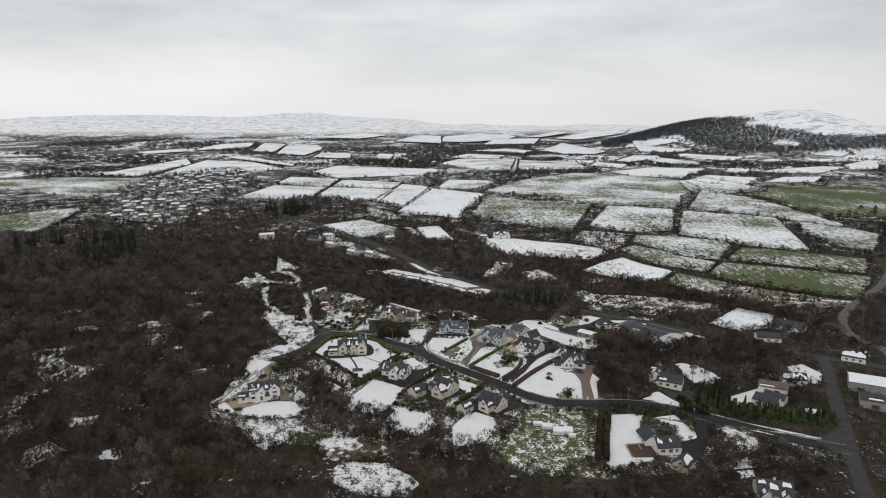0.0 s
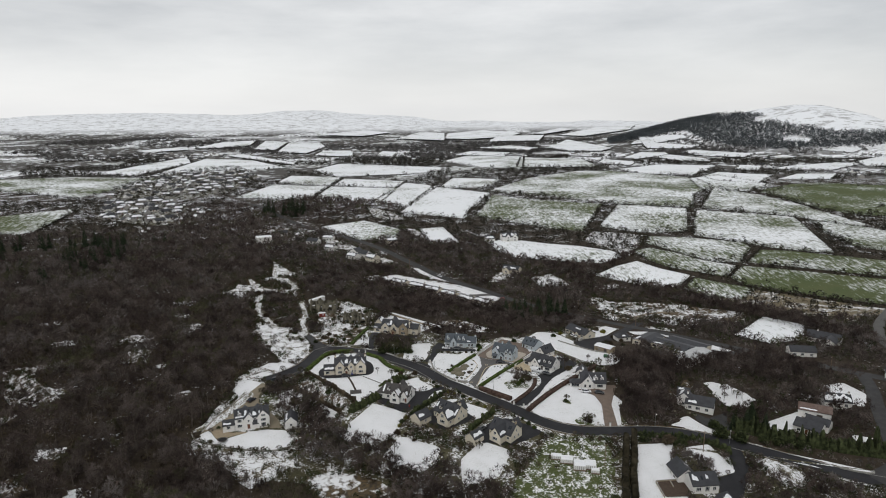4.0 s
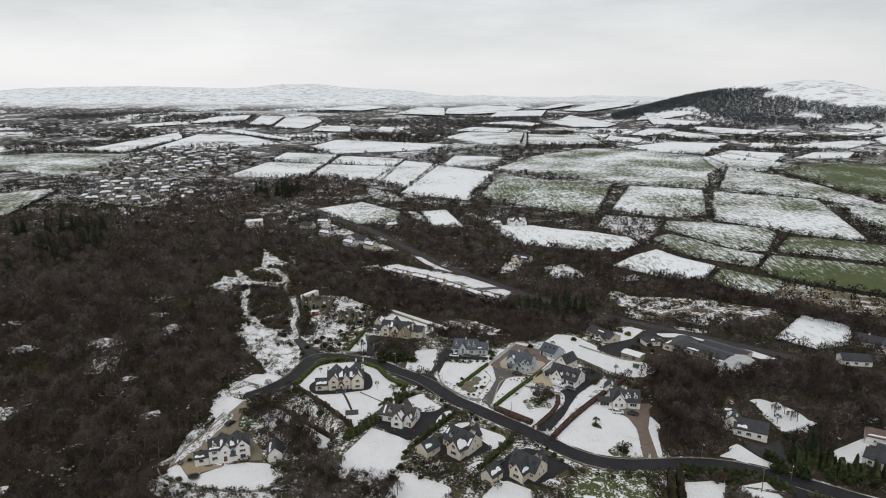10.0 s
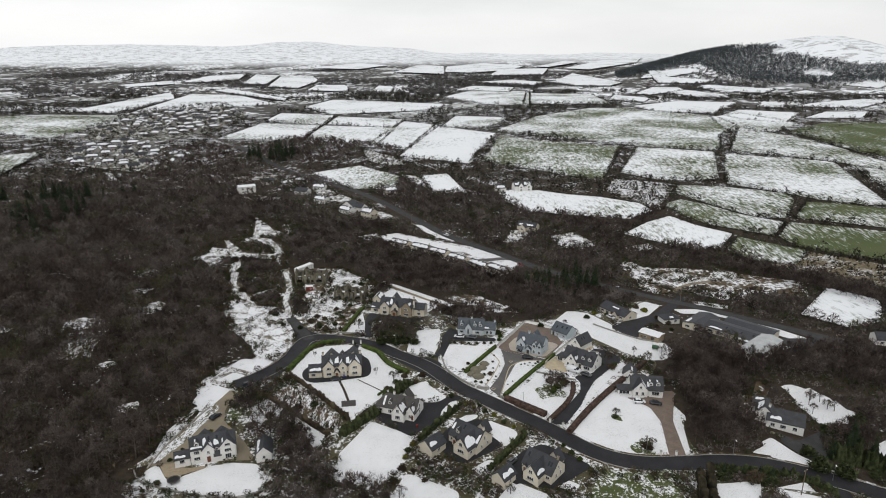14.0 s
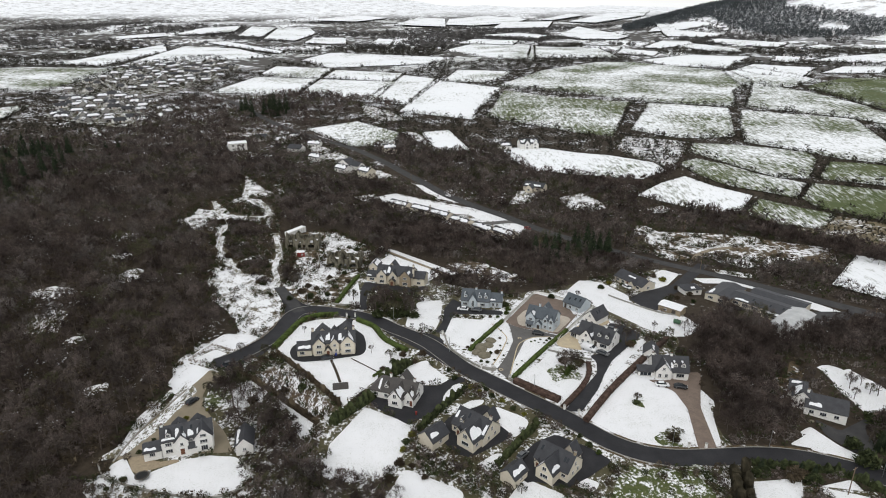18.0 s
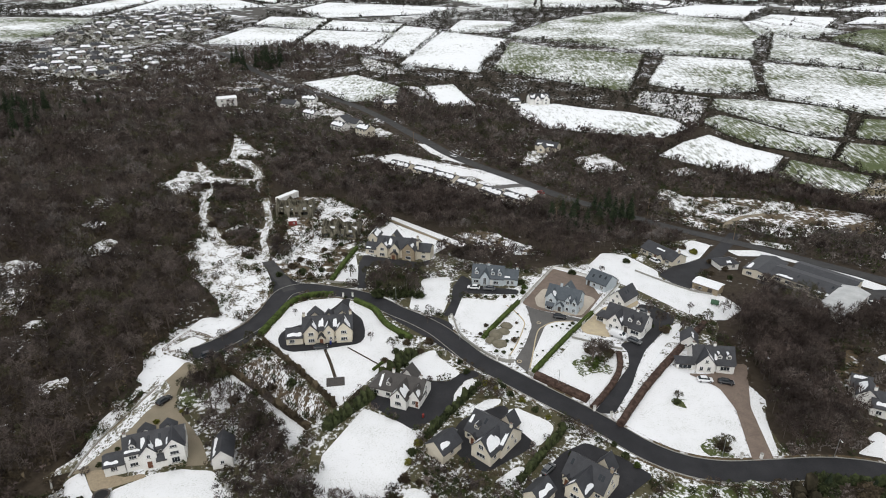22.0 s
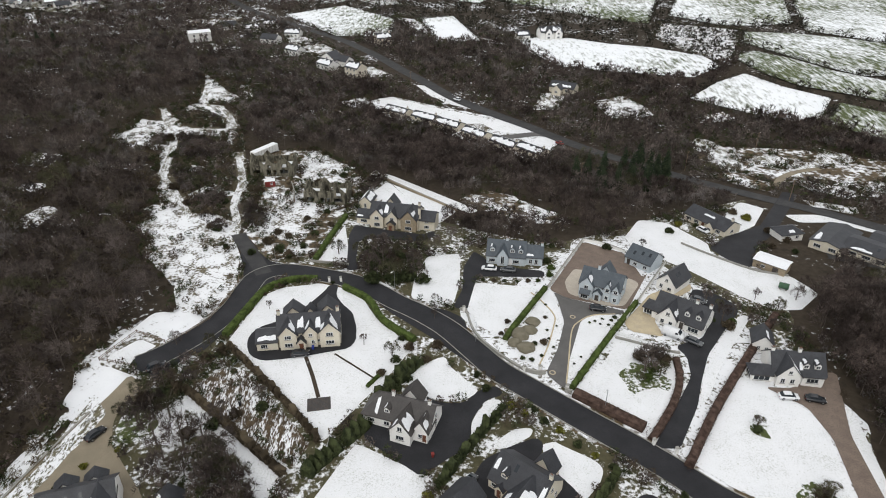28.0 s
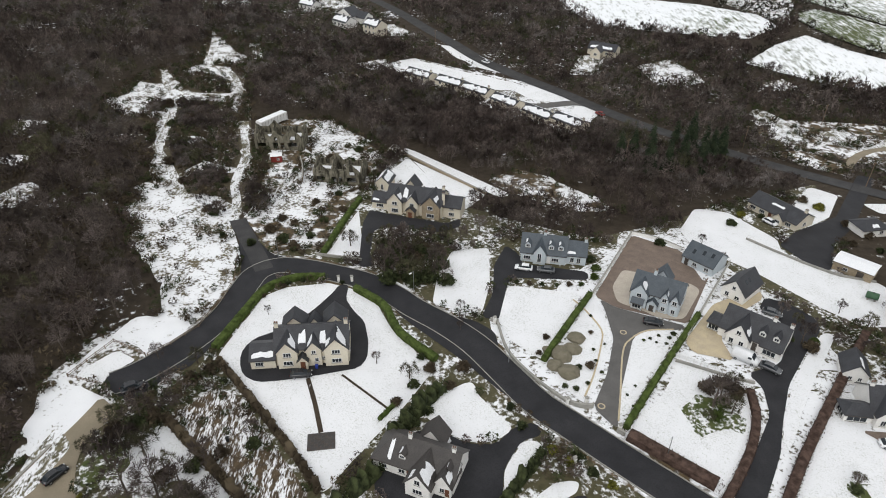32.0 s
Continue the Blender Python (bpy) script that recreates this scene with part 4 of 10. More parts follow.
rough([(117.6, 519.2), (132.7, 525.1), (137.8, 512.4), (119.3, 511.5)], M["rough"], "patchy snow over rough heather and grass", 1.6, 0.072)
rough([(102.0, 486.3), (109.9, 492.3), (120.0, 476.4), (113.7, 453.4), (101.5, 455.6), (106.2, 474.2)], M["drift"], "patchy snow over rough heather and grass", 1.6, 0.072)
rough([(120.8, 467.0), (136.9, 473.6), (139.5, 461.7), (128.8, 455.6), (121.1, 460.4)], M["drift"], "patchy snow over rough heather and grass", 1.6, 0.072)
rough([(132.2, 454.4), (150.9, 465.6), (160.8, 480.2), (169.9, 472.8), (169.0, 464.9), (149.4, 457.7), (134.0, 451.2)], M["drift"], "patchy snow over rough heather and grass", 1.6, 0.072)
rough([(99.9, 446.9), (110.5, 452.4), (120.9, 437.4), (115.9, 428.4), (104.0, 436.5)], M["wild"], "patchy snow over rough heather and grass", 1.6, 0.072)
rough([(132.5, 444.2), (149.0, 435.0), (151.7, 427.1), (142.6, 423.7), (131.0, 435.4)], M["rough"], "patchy snow over rough heather and grass", 1.6, 0.072)
rough([(154.1, 436.8), (168.6, 441.7), (157.4, 423.6), (150.9, 426.6)], M["rough"], "patchy snow over rough heather and grass", 1.6, 0.072)
rough([(123.8, 421.9), (141.8, 414.0), (136.8, 408.0), (124.7, 414.6)], M["drift"], "patchy snow over rough heather and grass", 1.6, 0.072)
rough([(-65.2, 584.6), (-54.1, 591.0), (-39.6, 574.0), (-55.4, 568.6)], M["drift"], "patchy snow over rough heather and grass", 1.6, 0.072)
rough([(-123.7, 667.1), (-107.1, 673.7), (-97.0, 648.2), (-115.0, 643.2)], M["drift"], "patchy snow over rough heather and grass", 1.6, 0.072)
rough([(-109.8, 635.9), (-93.2, 648.4), (-74.5, 620.2), (-90.4, 607.5)], M["drift"], "patchy snow over rough heather and grass", 1.6, 0.072)
rough([(-113.5, 521.1), (-120.6, 543.4), (-114.9, 544.5), (-108.1, 522.4)], M["rough"], "patchy snow over rough heather and grass", 1.6, 0.072)
rough([(-138.9, 673.0), (-126.3, 679.5), (-122.8, 663.0), (-132.6, 654.5)], M["rough"], "patchy snow over rough heather and grass", 1.6, 0.072)
rough([(-49.2, 746.2), (-33.0, 735.1), (-13.1, 685.4), (-17.2, 670.1), (-33.9, 694.9)], M["rough"], "patchy snow over rough heather and grass", 1.6, 0.072)
rough([(-19.7, 741.7), (-4.1, 728.7), (2.3, 681.5), (-9.3, 657.3), (-17.9, 666.3)], M["drift"], "patchy snow over rough heather and grass", 1.6, 0.072)
rough([(3.3, 685.4), (26.0, 662.7), (32.6, 648.5), (17.7, 655.5)], M["rough"], "patchy snow over rough heather and grass", 1.6, 0.072)
rough([(33.0, 525.0), (42.0, 549.3), (54.4, 549.4), (46.2, 525.4)], M["drift"], "patchy snow over rough heather and grass", 1.6, 0.072)
rough([(-66.3, 528.2), (-52.6, 537.9), (-48.5, 523.6), (-59.7, 521.2)], M["rough"], "patchy snow over rough heather and grass", 1.6, 0.072)
rough([(-76.2, 517.3), (-64.6, 515.1), (-52.9, 510.3), (-63.7, 507.8)], M["wild"], "patchy snow over rough heather and grass", 1.6, 0.072)
rough([(-356.5, 761.9), (-354.7, 774.7), (-311.9, 709.1), (-321.9, 709.0)], M["rough"], "patchy snow over rough heather and grass", 1.6, 0.072)
rough([(-102.1, 866.8), (-68.3, 834.1), (-42.2, 787.8), (-64.7, 787.7), (-89.7, 809.9)], M["drift"], "patchy snow over rough heather and grass", 1.6, 0.072)
rough([(-217.3, 735.2), (-172.3, 743.5), (-159.0, 710.1), (-204.1, 709.8)], M["wild"], "patchy snow over rough heather and grass", 1.6, 0.072)
rough([(-186.8, 633.8), (-166.2, 646.6), (-134.7, 627.9), (-157.1, 614.8)], M["drift"], "patchy snow over rough heather and grass", 1.6, 0.072)
lawn([(-93.1, 316.8), (-88.2, 324.0), (-82.2, 321.6), (-87.0, 316.6), (-85.4, 314.5)])
lawn([(-19.8, 548.4), (-7.5, 544.9), (6.9, 528.7), (6.0, 523.1), (-10.7, 533.3)])
tagged(ribbon("road", [(-39.3, 520.1), (-22.8, 512.6), (-4.4, 501.2), (12.7, 486.7), (30.8, 491.0), (40.5, 488.0)], 5.5, M["pale_tarmac"], 0.17), "grey road through the row of bungalows", "road", kind="structure")
tagged(ribbon("track", [(120.3, 436.1), (127.9, 445.9), (137.1, 452.6), (148.7, 456.4)], 3.0, M["gravel"], 0.12), "gravel track through the scrub", "track", kind="structure")
FAR_FIELDS = []
FAR_FIELDS.append([(-803, 2162), (-773, 2346), (-669, 2400), (-654, 2243), (-752, 2139)])
FAR_FIELDS.append([(-598, 2092), (-635, 2386), (-548, 2361), (-520, 2067)])
FAR_FIELDS.append([(-491, 1965), (-544, 2343), (-438, 2360), (-393, 2217), (-397, 1914)])
FAR_FIELDS.append([(-358, 1842), (-371, 2042), (-284, 2041), (-240, 1773)])
FAR_FIELDS.append([(-189, 1794), (-186, 2013), (-137, 1959), (-134, 1771)])
FAR_FIELDS.append([(-190, 2668), (-121, 3241), (0, 3192), (0, 2600)])
FAR_FIELDS.append([(-946, 2048), (-849, 2205), (-798, 2093), (-877, 1970)])
FAR_FIELDS.append([(-602, 1845), (-569, 1892), (-349, 1582), (-341, 1516)])
FAR_FIELDS.append([(5, 2783), (16, 3160), (189, 3390), (369, 3202), (293, 2984), (107, 2742)])
FAR_FIELDS.append([(163, 2534), (246, 3020), (456, 3061), (367, 2608)])
FAR_FIELDS.append([(418, 3167), (624, 3582), (660, 3452), (467, 3132)])
FAR_FIELDS.append([(521, 3060), (814, 3620), (1062, 3738), (948, 3439), (621, 2982)])
FAR_FIELDS.append([(330, 2154), (496, 2709), (516, 2061), (444, 1898), (353, 1930)])
FAR_FIELDS.append([(857, 3203), (662, 2143), (722, 1919), (678, 1882), (596, 1982)])
FAR_FIELDS.append([(410, 1553), (534, 1825), (585, 1791), (557, 1660), (433, 1519)])
FAR_FIELDS.append([(494, 1593), (564, 1673), (593, 1533), (573, 1450), (513, 1454)])
FAR_FIELDS.append([(623, 1769), (679, 1842), (762, 1648), (695, 1559), (618, 1600)])
FAR_FIELDS.append([(554, 1289), (602, 1374), (632, 1339), (584, 1260)])
FAR_FIELDS.append([(619, 1288), (677, 1338), (822, 1412), (842, 1366), (723, 1258)])
FAR_FIELDS.append([(445, 1174), (502, 1242), (586, 1198), (504, 1084), (454, 1120)])
FAR_FIELDS.append([(556, 1134), (636, 1214), (708, 1213), (652, 1134)])
FAR_FIELDS.append([(876, 1432), (965, 1506), (1013, 1523), (888, 1334), (834, 1335)])
FAR_FIELDS.append([(744, 1551), (811, 1606), (811, 1553), (759, 1501)])
FAR_FIELDS.append([(924, 1664), (994, 1689), (1028, 1651), (966, 1592)])
FAR_FIELDS.append([(517, 821), (548, 849), (581, 867), (535, 798)])
FAR_FIELDS.append([(317, 1406), (357, 1524), (412, 1444), (378, 1367)])
FAR_FIELDS.append([(24, 1776), (76, 1956), (180, 1834), (147, 1635)])
FAR_FIELDS.append([(-572, 3016), (-394, 3240), (-251, 3155), (-361, 2964)])
FAR_FIELDS.append([(102, 2162), (225, 2293), (302, 2150), (241, 1949)])
rough([(-154.8, 460.2), (-152.7, 491.3), (-147.2, 501.0), (-135.6, 510.5), (-143.8, 557.7), (-136.7, 558.5), (-113.8, 531.8), (-112.7, 506.9), (-102.6, 475.2), (-87.1, 427.1), (-83.0, 422.4), (-80.2, 403.7), (-77.2, 373.3), (-91.1, 366.6), (-100.4, 366.4), (-112.2, 379.6), (-112.3, 401.5), (-119.8, 423.5), (-131.5, 446.1), (-143.4, 449.0)], M["heath"], "brown heather and thin snow of the clearing", 2.0, 0.035)
HEATH = ROUGHS[-1]
TRACKS = [[(-97.0, 389.6), (-102.0, 398.0), (-111.7, 413.8), (-118.1, 423.7), (-122.5, 444.3), (-126.8, 460.3), (-138.2, 483.4), (-145.2, 499.6)], [(-129.3, 467.6), (-125.6, 474.2), (-116.8, 474.4), (-109.1, 475.2), (-107.4, 481.1), (-114.3, 497.2), (-122.8, 506.4), (-129.5, 511.6), (-137.6, 544.2)], [(-78.5, 373.3), (-81.1, 387.3), (-85.7, 401.2), (-88.3, 421.8), (-94.4, 441.4), (-96.6, 451.1)]]
for line in TRACKS:
    tagged(ribbon("track", line, 2.6, M["drift"], 0.095), "snowy wheel track through the clearing", "track", kind="structure")
FOREST = [(560, 2290), (610, 2520), (760, 2660), (960, 2640), (1090, 2420), (1040, 2230), (970, 2040), (1000, 1920), (1100, 1830), (1250, 1840), (1400, 1900), (1330, 1740), (1100, 1690), (960, 1690), (850, 1730), (790, 1850), (780, 2060), (800, 2230), (760, 2290), (690, 2330)]
FAR_FIELDS.append([(600, 2170), (640, 2260), (740, 2250), (770, 2170), (760, 2110), (680, 2120)])
for pts in FAR_FIELDS:
    away = sum(p[1] for p in pts) / len(pts)
    tagged(sheet("pasture", pts, PASTURE[(0.0, 0)] if (0.0, 0) in PASTURE else field_material(0.0, 0), 0.6 + min(max(away - 1000, 0) / 380, 5.0), 60.0, 1, 6.0), "far hedged field white with snow", "field", kind="structure")
    FIELDS.append((pts, 0.0))
rough([(-99.3, 276.5), (-98.6, 285.0), (-98.3, 290.0), (-91.7, 291.9), (-89.7, 290.4), (-94.2, 281.3), (-98.2, 273.4)], M["drift"], "patchy snow over rough heather and grass", 1.2, 0.072)
rough([(-103.5, 262.8), (-98.3, 255.5), (-82.2, 249.2), (-76.5, 241.0), (-67.4, 234.6), (-60.2, 241.8), (-55.6, 249.1), (-56.7, 259.3), (-67.1, 257.0), (-76.9, 257.4), (-88.1, 260.0), (-95.1, 262.8)], M["clearing"], "tufted snowy slope below the tall white house", 2.4, 0.06)
GAPS = [[(-212.2, 325.5), (-207.6, 328.8), (-202.9, 330.5), (-193.0, 317.7), (-185.0, 306.4), (-171.8, 294.2), (-177.9, 287.8), (-187.1, 290.2), (-197.4, 300.4)], [(-176.6, 232.8), (-182.6, 249.1), (-179.5, 255.7), (-171.7, 256.6), (-168.3, 249.1), (-172.0, 238.8)], [(-190.5, 264.9), (-189.2, 277.3), (-184.0, 281.5), (-179.0, 288.1), (-176.1, 284.2), (-180.6, 270.3), (-180.2, 256.9)], [(-162.3, 234.3), (-157.1, 239.6), (-147.3, 235.1), (-152.7, 227.5), (-156.1, 220.6), (-161.0, 226.8)], [(-166.4, 350.3), (-153.7, 352.4), (-150.4, 335.3), (-161.2, 335.1)]]
for pts in GAPS:
    tagged(sheet("rough_ground", pts, M["bracken"], 0.055, 3.0, 1, 3.5, clear=False), "thin snow on bracken in a gap of the wood", "rough ground", kind="structure")
    mid = np.mean(pts, axis=0)
    ROUGHS.append([tuple(mid + (np.array(q) - mid) * 0.72 - (0, 1.5)) for q in pts])
rough([(-50.9, 241.1), (-41.3, 245.0), (-27.1, 239.9), (-16.5, 233.6), (-30.1, 227.2), (-45.3, 228.6)], M["wild"], "thin snow over bracken below the gardens", 2.0, 0.05)
ESTATE = [(-52, 531), (-40, 541), (-8, 526), (18, 512), (36, 492), (42, 484), (34, 465), (26, 455), (8, 470), (-16, 496), (-42, 512)]
rough(ESTATE, M["rough"], "patchy snow over the open ground of the small estate", 1.0, 0.04)
CLEAR.append(ESTATE)
edge = smooth_line(VALLEY, 4)
CLEAR.append([tuple(q) for q in offset_line(edge, 4)] + [tuple(q) for q in offset_line(edge, 10)[::-1]])
N_HEATH = len(ROUGHS)
VERGE = [(-98, 266), (-60, 238), (0, 230), (60, 220), (160, 236), (168, 250), (118, 262), (80, 266), (76, 300), (80, 345), (102, 420), (60, 398), (20, 374), (-18, 392), (-40, 440), (-58, 400), (-74, 362), (-92, 322)]
tagged(sheet("verge", VERGE, M["verge"], 0.024, 6.0, 1, 2.0, clear=False), "rough grass under thin patchy snow between the gardens", "grass", kind="structure")
for d in (3.95, -3.95):
    tagged(ribbon("snow_bank", MAIN[3:], 0.7, M["wild"], 0.1, 3, False, side=d * 0.99), "strip of slush and snow beside the kerb", "snow", kind="structure")
for gx0, gy0, ra in ((31.5, 310.5, 5.5), (52.2, 296.4, 2.0), (57.0, 279.5, 3.4), (62.5, 268.5, 3.0)):
    ring = [(gx0 + ra * math.cos(a) * (1 + 0.5 * noise.noise((gx0, a, 0))), gy0 + ra * math.sin(a) * (0.9 + 0.5 * noise.noise((gy0, a, 3)))) for a in np.linspace(0, 2 * math.pi, 11)[:-1]]
    tagged(sheet("grass_patch", ring, M["grassy"], 0.125, 3.0, 2, 2.2, clear=False), "green grass showing through snow under a bush", "grass", kind="structure")
TIDY = [(-12, 322), (3, 309), (20, 294), (40, 278), (70, 276), (77, 300), (72, 322), (60, 345), (46, 382), (28, 378), (14, 358), (-10, 342)]
tagged(sheet("garden_ground", TIDY, M["garden"], 0.034, 6.0, 1, 1.0, clear=False), "garden ground under thin snow between the lawns", "garden", kind="structure")
drive_grass = [(-82.5, 297.0), (-80.5, 301.5), (-76.0, 301.0), (-73.0, 296.5), (-76.5, 291.5), (-79.8, 291.6)]
tagged(sheet("grass_patch", drive_grass, M["grassy"], 0.1, 3.0, 2, 1.0), "green grass bank beside the gravel drive", "grass", kind="structure")
tagged(sheet("snow_strip", [(-103.9, 267.7), (-99.8, 273.4), (-95.8, 280.5), (-92.7, 285.9), (-91.6, 297.1), (-89.7, 304.1), (-85.1, 300.2), (-87.7, 290.9), (-90.2, 282.0), (-96.2, 270.5)], M["drift"], 0.17, 3.0, 2, 0.4), "thin snow between the low wall and the gravel drive", "snow", kind="structure")


# ---- driveways, hedges and garden walls ----
def drive(pts, mat, label):
    return tagged(sheet("driveway", pts, mat, 0.15, 5.0, 1, 0.0), label, "driveway", kind="structure")


def leaf_cloud(rng2, centres, spread, size, count):
    """Loose three-cornered leaves round each centre; spread is N x 3."""
    n = len(centres)
    d = rng2.normal(0, 1, (n, count, 3))
    d /= np.linalg.norm(d, axis=-1, keepdims=True)
    c = centres[:, None] + d * spread[:, None] * rng2.uniform(0.75, 1.08, (n, count, 1))
    q = rng2.normal(0, 1, (n, count, 3, 3)) * size
    return (c[:, :, None] + q).reshape(-1, 3)


def hedge(pts, width, height, kind, label):
    """A hedge: a solid body with an uneven skin, and leaves that stand off it."""
    line = smooth_line(pts, 8)
    seg = np.linalg.norm(np.diff(line, axis=0), axis=1)
    s = np.concatenate([[0], np.cumsum(seg)])
    k = np.arange(0, s[-1], 0.7)
    line = np.stack([np.interp(k, s, line[:, 0]), np.interp(k, s, line[:, 1])], 1)
    r2 = np.random.default_rng(int(abs(pts[0][0]) * 10) + 3)
    wild = kind in ("shrub", "scrub", "thuja")
    prof = [(-0.5, 0.0), (-0.52, 0.45), (-0.45, 0.9), (-0.2, 1.02), (0.2, 1.02), (0.45, 0.9), (0.52, 0.45), (0.5, 0.0)]
    verts, m = [], len(line)
    amp = 0.28 if wild else 0.07
    lump = 1 + amp * 2 * r2.normal(0, 1, m)
    for u, v in prof:
        o = offset_line(line, u * width)
        for i, p in enumerate(o):
            verts.append((p[0] + r2.normal(0, amp * 0.5), p[1] + r2.normal(0, amp * 0.5), ground_z(*p) + v * height * (lump[i] if wild else 1) + r2.normal(0, amp * 0.4) * (v > 0)))
    n = len(prof)
    faces = [(j * m + i, (j + 1) * m + i, (j + 1) * m + i + 1, j * m + i + 1) for j in range(n - 1) for i in range(m - 1)]
    faces += [tuple(j * m for j in range(n))[::-1], tuple(j * m + m - 1 for j in range(n))]
    top = new("hedge")
    top.location = (line[0][0], line[0][1], ground_z(*line[0]))
    tagged(top, label + " along the garden edge", "hedge")
    shift = np.array(top.location)
    mesh_ob("foliage", np.array(verts) - shift, faces, M[kind], top)
    c = np.stack([line[:, 0], line[:, 1], [ground_z(*p) + height * 0.5 for p in line]], 1)
    spread = np.tile(np.array([[width * 0.62, width * 0.62, height * 0.62]]), (m, 1))
    triangles("leaves", leaf_cloud(r2, c, spread, 0.13 if not wild else 0.2, 46) - shift, M[kind], top)
    CLEAR.append([tuple(q) for q in offset_line(line, width)] + [tuple(q) for q in offset_line(line, -width)[::-1]])
    return top


def garden_wall(pts, width, height, mat, label):
    ob = wall_along("garden_wall", smooth_line(pts, 4), width, height, mat)
    cap = wall_along("coping", smooth_line(pts, 4), width + 0.1, height + 0.07, M["concrete"], ob, base=height + 0.004)
    return tagged(ob, label, "wall", kind="structure")


drive([(-61.2, 321.8), (-61.5, 325.5), (-60.0, 328.8), (-56.4, 331.1), (-52.6, 333.7), (-48.8, 339.9), (-45.9, 345.9), (-45.1, 348.9), (-42.7, 349.0), (-42.6, 343.4), (-40.3, 339.2), (-37.2, 335.3), (-35.5, 328.7), (-35.1, 323.5), (-36.4, 320.6), (-44.7, 318.2), (-51.1, 316.7), (-56.0, 316.0), (-59.4, 317.8)], M["asphalt"], "dark wet tarmac driveway round the house")
drive([(-41.9, 361.5), (-43.4, 379.1), (-42.3, 387.0), (-36.4, 384.6), (-20.1, 380.1), (-16.2, 383.0), (-16.2, 378.3), (-21.6, 374.9), (-35.7, 377.3), (-39.8, 375.2), (-39.4, 363.0), (-37.7, 357.2), (-41.3, 356.6)], M["asphalt"], "dark tarmac driveway in front of the house")
drive([(-11.3, 337.7), (-8.4, 346.8), (-7.7, 358.9), (-4.2, 368.7), (-1.1, 364.5), (-0.4, 359.7), (15.4, 356.8), (15.1, 353.1), (-3.6, 353.5), (-4.8, 350.4), (-7.5, 336.6)], M["asphalt"], "dark tarmac driveway with parked cars")
drive([(15.4, 346.6), (30.6, 376.2), (42.0, 369.0), (43.5, 354.7), (45.7, 357.4), (34.7, 337.5), (19.6, 342.5)], M["brick_paving"], "brown paved courtyard behind a low wall")
drive([(9.4, 311.6), (13.8, 321.0), (17.0, 331.5), (16.9, 341.7), (16.3, 345.6), (19.6, 342.5), (34.2, 336.8), (31.8, 335.1), (24.4, 334.9), (21.2, 331.7), (15.7, 316.5), (13.0, 306.4)], M["pale_tarmac"], "grey paved driveway with pale borders")
drive([(32.3, 331.6), (42.8, 345.5), (49.2, 349.4), (56.5, 352.5), (55.8, 348.9), (46.5, 341.5), (40.5, 333.1), (41.1, 326.0), (32.9, 328.0)], M["flag_paving"], "buff paved terrace beside the house")
drive([(28.3, 290.5), (32.4, 296.6), (37.6, 303.7), (42.9, 311.6), (44.2, 318.5), (42.6, 322.5), (50.6, 326.1), (55.8, 334.2), (56.5, 341.2), (53.2, 344.7), (56.5, 349.6), (61.3, 347.8), (65.7, 341.9), (64.4, 337.8), (57.8, 330.0), (49.8, 319.7), (44.8, 310.1), (41.3, 302.4), (33.8, 290.6)], M["asphalt"], "dark tarmac driveway round the house")
drive([(58.8, 309.1), (65.2, 309.0), (74.4, 314.7), (78.7, 315.0), (71.6, 295.4), (69.8, 277.1), (64.2, 276.2), (67.2, 294.5), (65.9, 303.2)], M["brick_paving"], "pinkish gravel driveway down to the road")
drive([(-30.7, 293.1), (-24.5, 304.9), (-19.5, 305.4), (-14.6, 302.5), (-9.4, 302.5), (-5.8, 306.5), (-1.9, 307.7), (-0.7, 304.8), (-4.7, 303.4), (-8.2, 297.5), (-8.7, 290.9), (-13.5, 287.5), (-18.4, 283.6)], M["asphalt"], "dark tarmac yard round the house")
drive([(-6.2, 287.5), (-1.1, 290.4), (4.8, 293.0), (6.3, 291.4), (5.0, 287.9), (11.0, 280.3), (11.5, 278.6), (-0.7, 270.3), (-4.7, 271.9), (-8.2, 276.7), (-8.6, 283.4)], M["asphalt"], "dark tarmac yard between house and garage")
drive([(11.4, 269.3), (17.9, 276.7), (24.3, 280.2), (32.7, 275.2), (38.4, 270.3), (30.7, 264.2), (24.1, 259.9), (15.7, 262.2), (13.4, 261.4)], M["asphalt"], "dark tarmac yard beside the house")
drive([(-85.1, 311.4), (-80.1, 307.9), (-83.0, 301.9), (-82.9, 297.2), (-80.7, 291.3), (-75.9, 285.9), (-70.6, 280.0), (-66.2, 272.3), (-91.7, 270.8), (-98.1, 269.1), (-96.2, 280.0), (-92.7, 289.5), (-89.5, 298.1), (-86.7, 305.6)], M["gravel"], "sandy gravel driveway sweeping to the house")
drive([(-95.1, 271.0), (-92.3, 272.4), (-85.5, 268.5), (-80.8, 269.8), (-79.6, 268.7), (-86.4, 265.7), (-90.6, 264.4)], M["stone"], "tan stone patio beside the house")
drive([(109.7, 269.3), (114.8, 265.0), (113.2, 252.7), (102.5, 234.7), (94.7, 233.1), (98.1, 245.7), (106.4, 249.8)], M["asphalt"], "brown tarmac driveway with a turning place")
drive([(105.6, 292.3), (110.7, 287.0), (125.1, 294.9), (118.2, 286.8), (117.7, 278.6), (109.9, 277.5), (105.1, 284.9)], M["tarmac"], "wet grey yard before the house")
drive([(70.6, 375.4), (78.3, 383.5), (83.5, 387.1), (95.8, 395.2), (120.4, 430.0), (125.1, 427.3), (98.7, 390.0), (86.4, 377.0), (79.0, 363.4), (73.7, 367.5)], M["asphalt"], "dark tarmac drive down to the valley road")
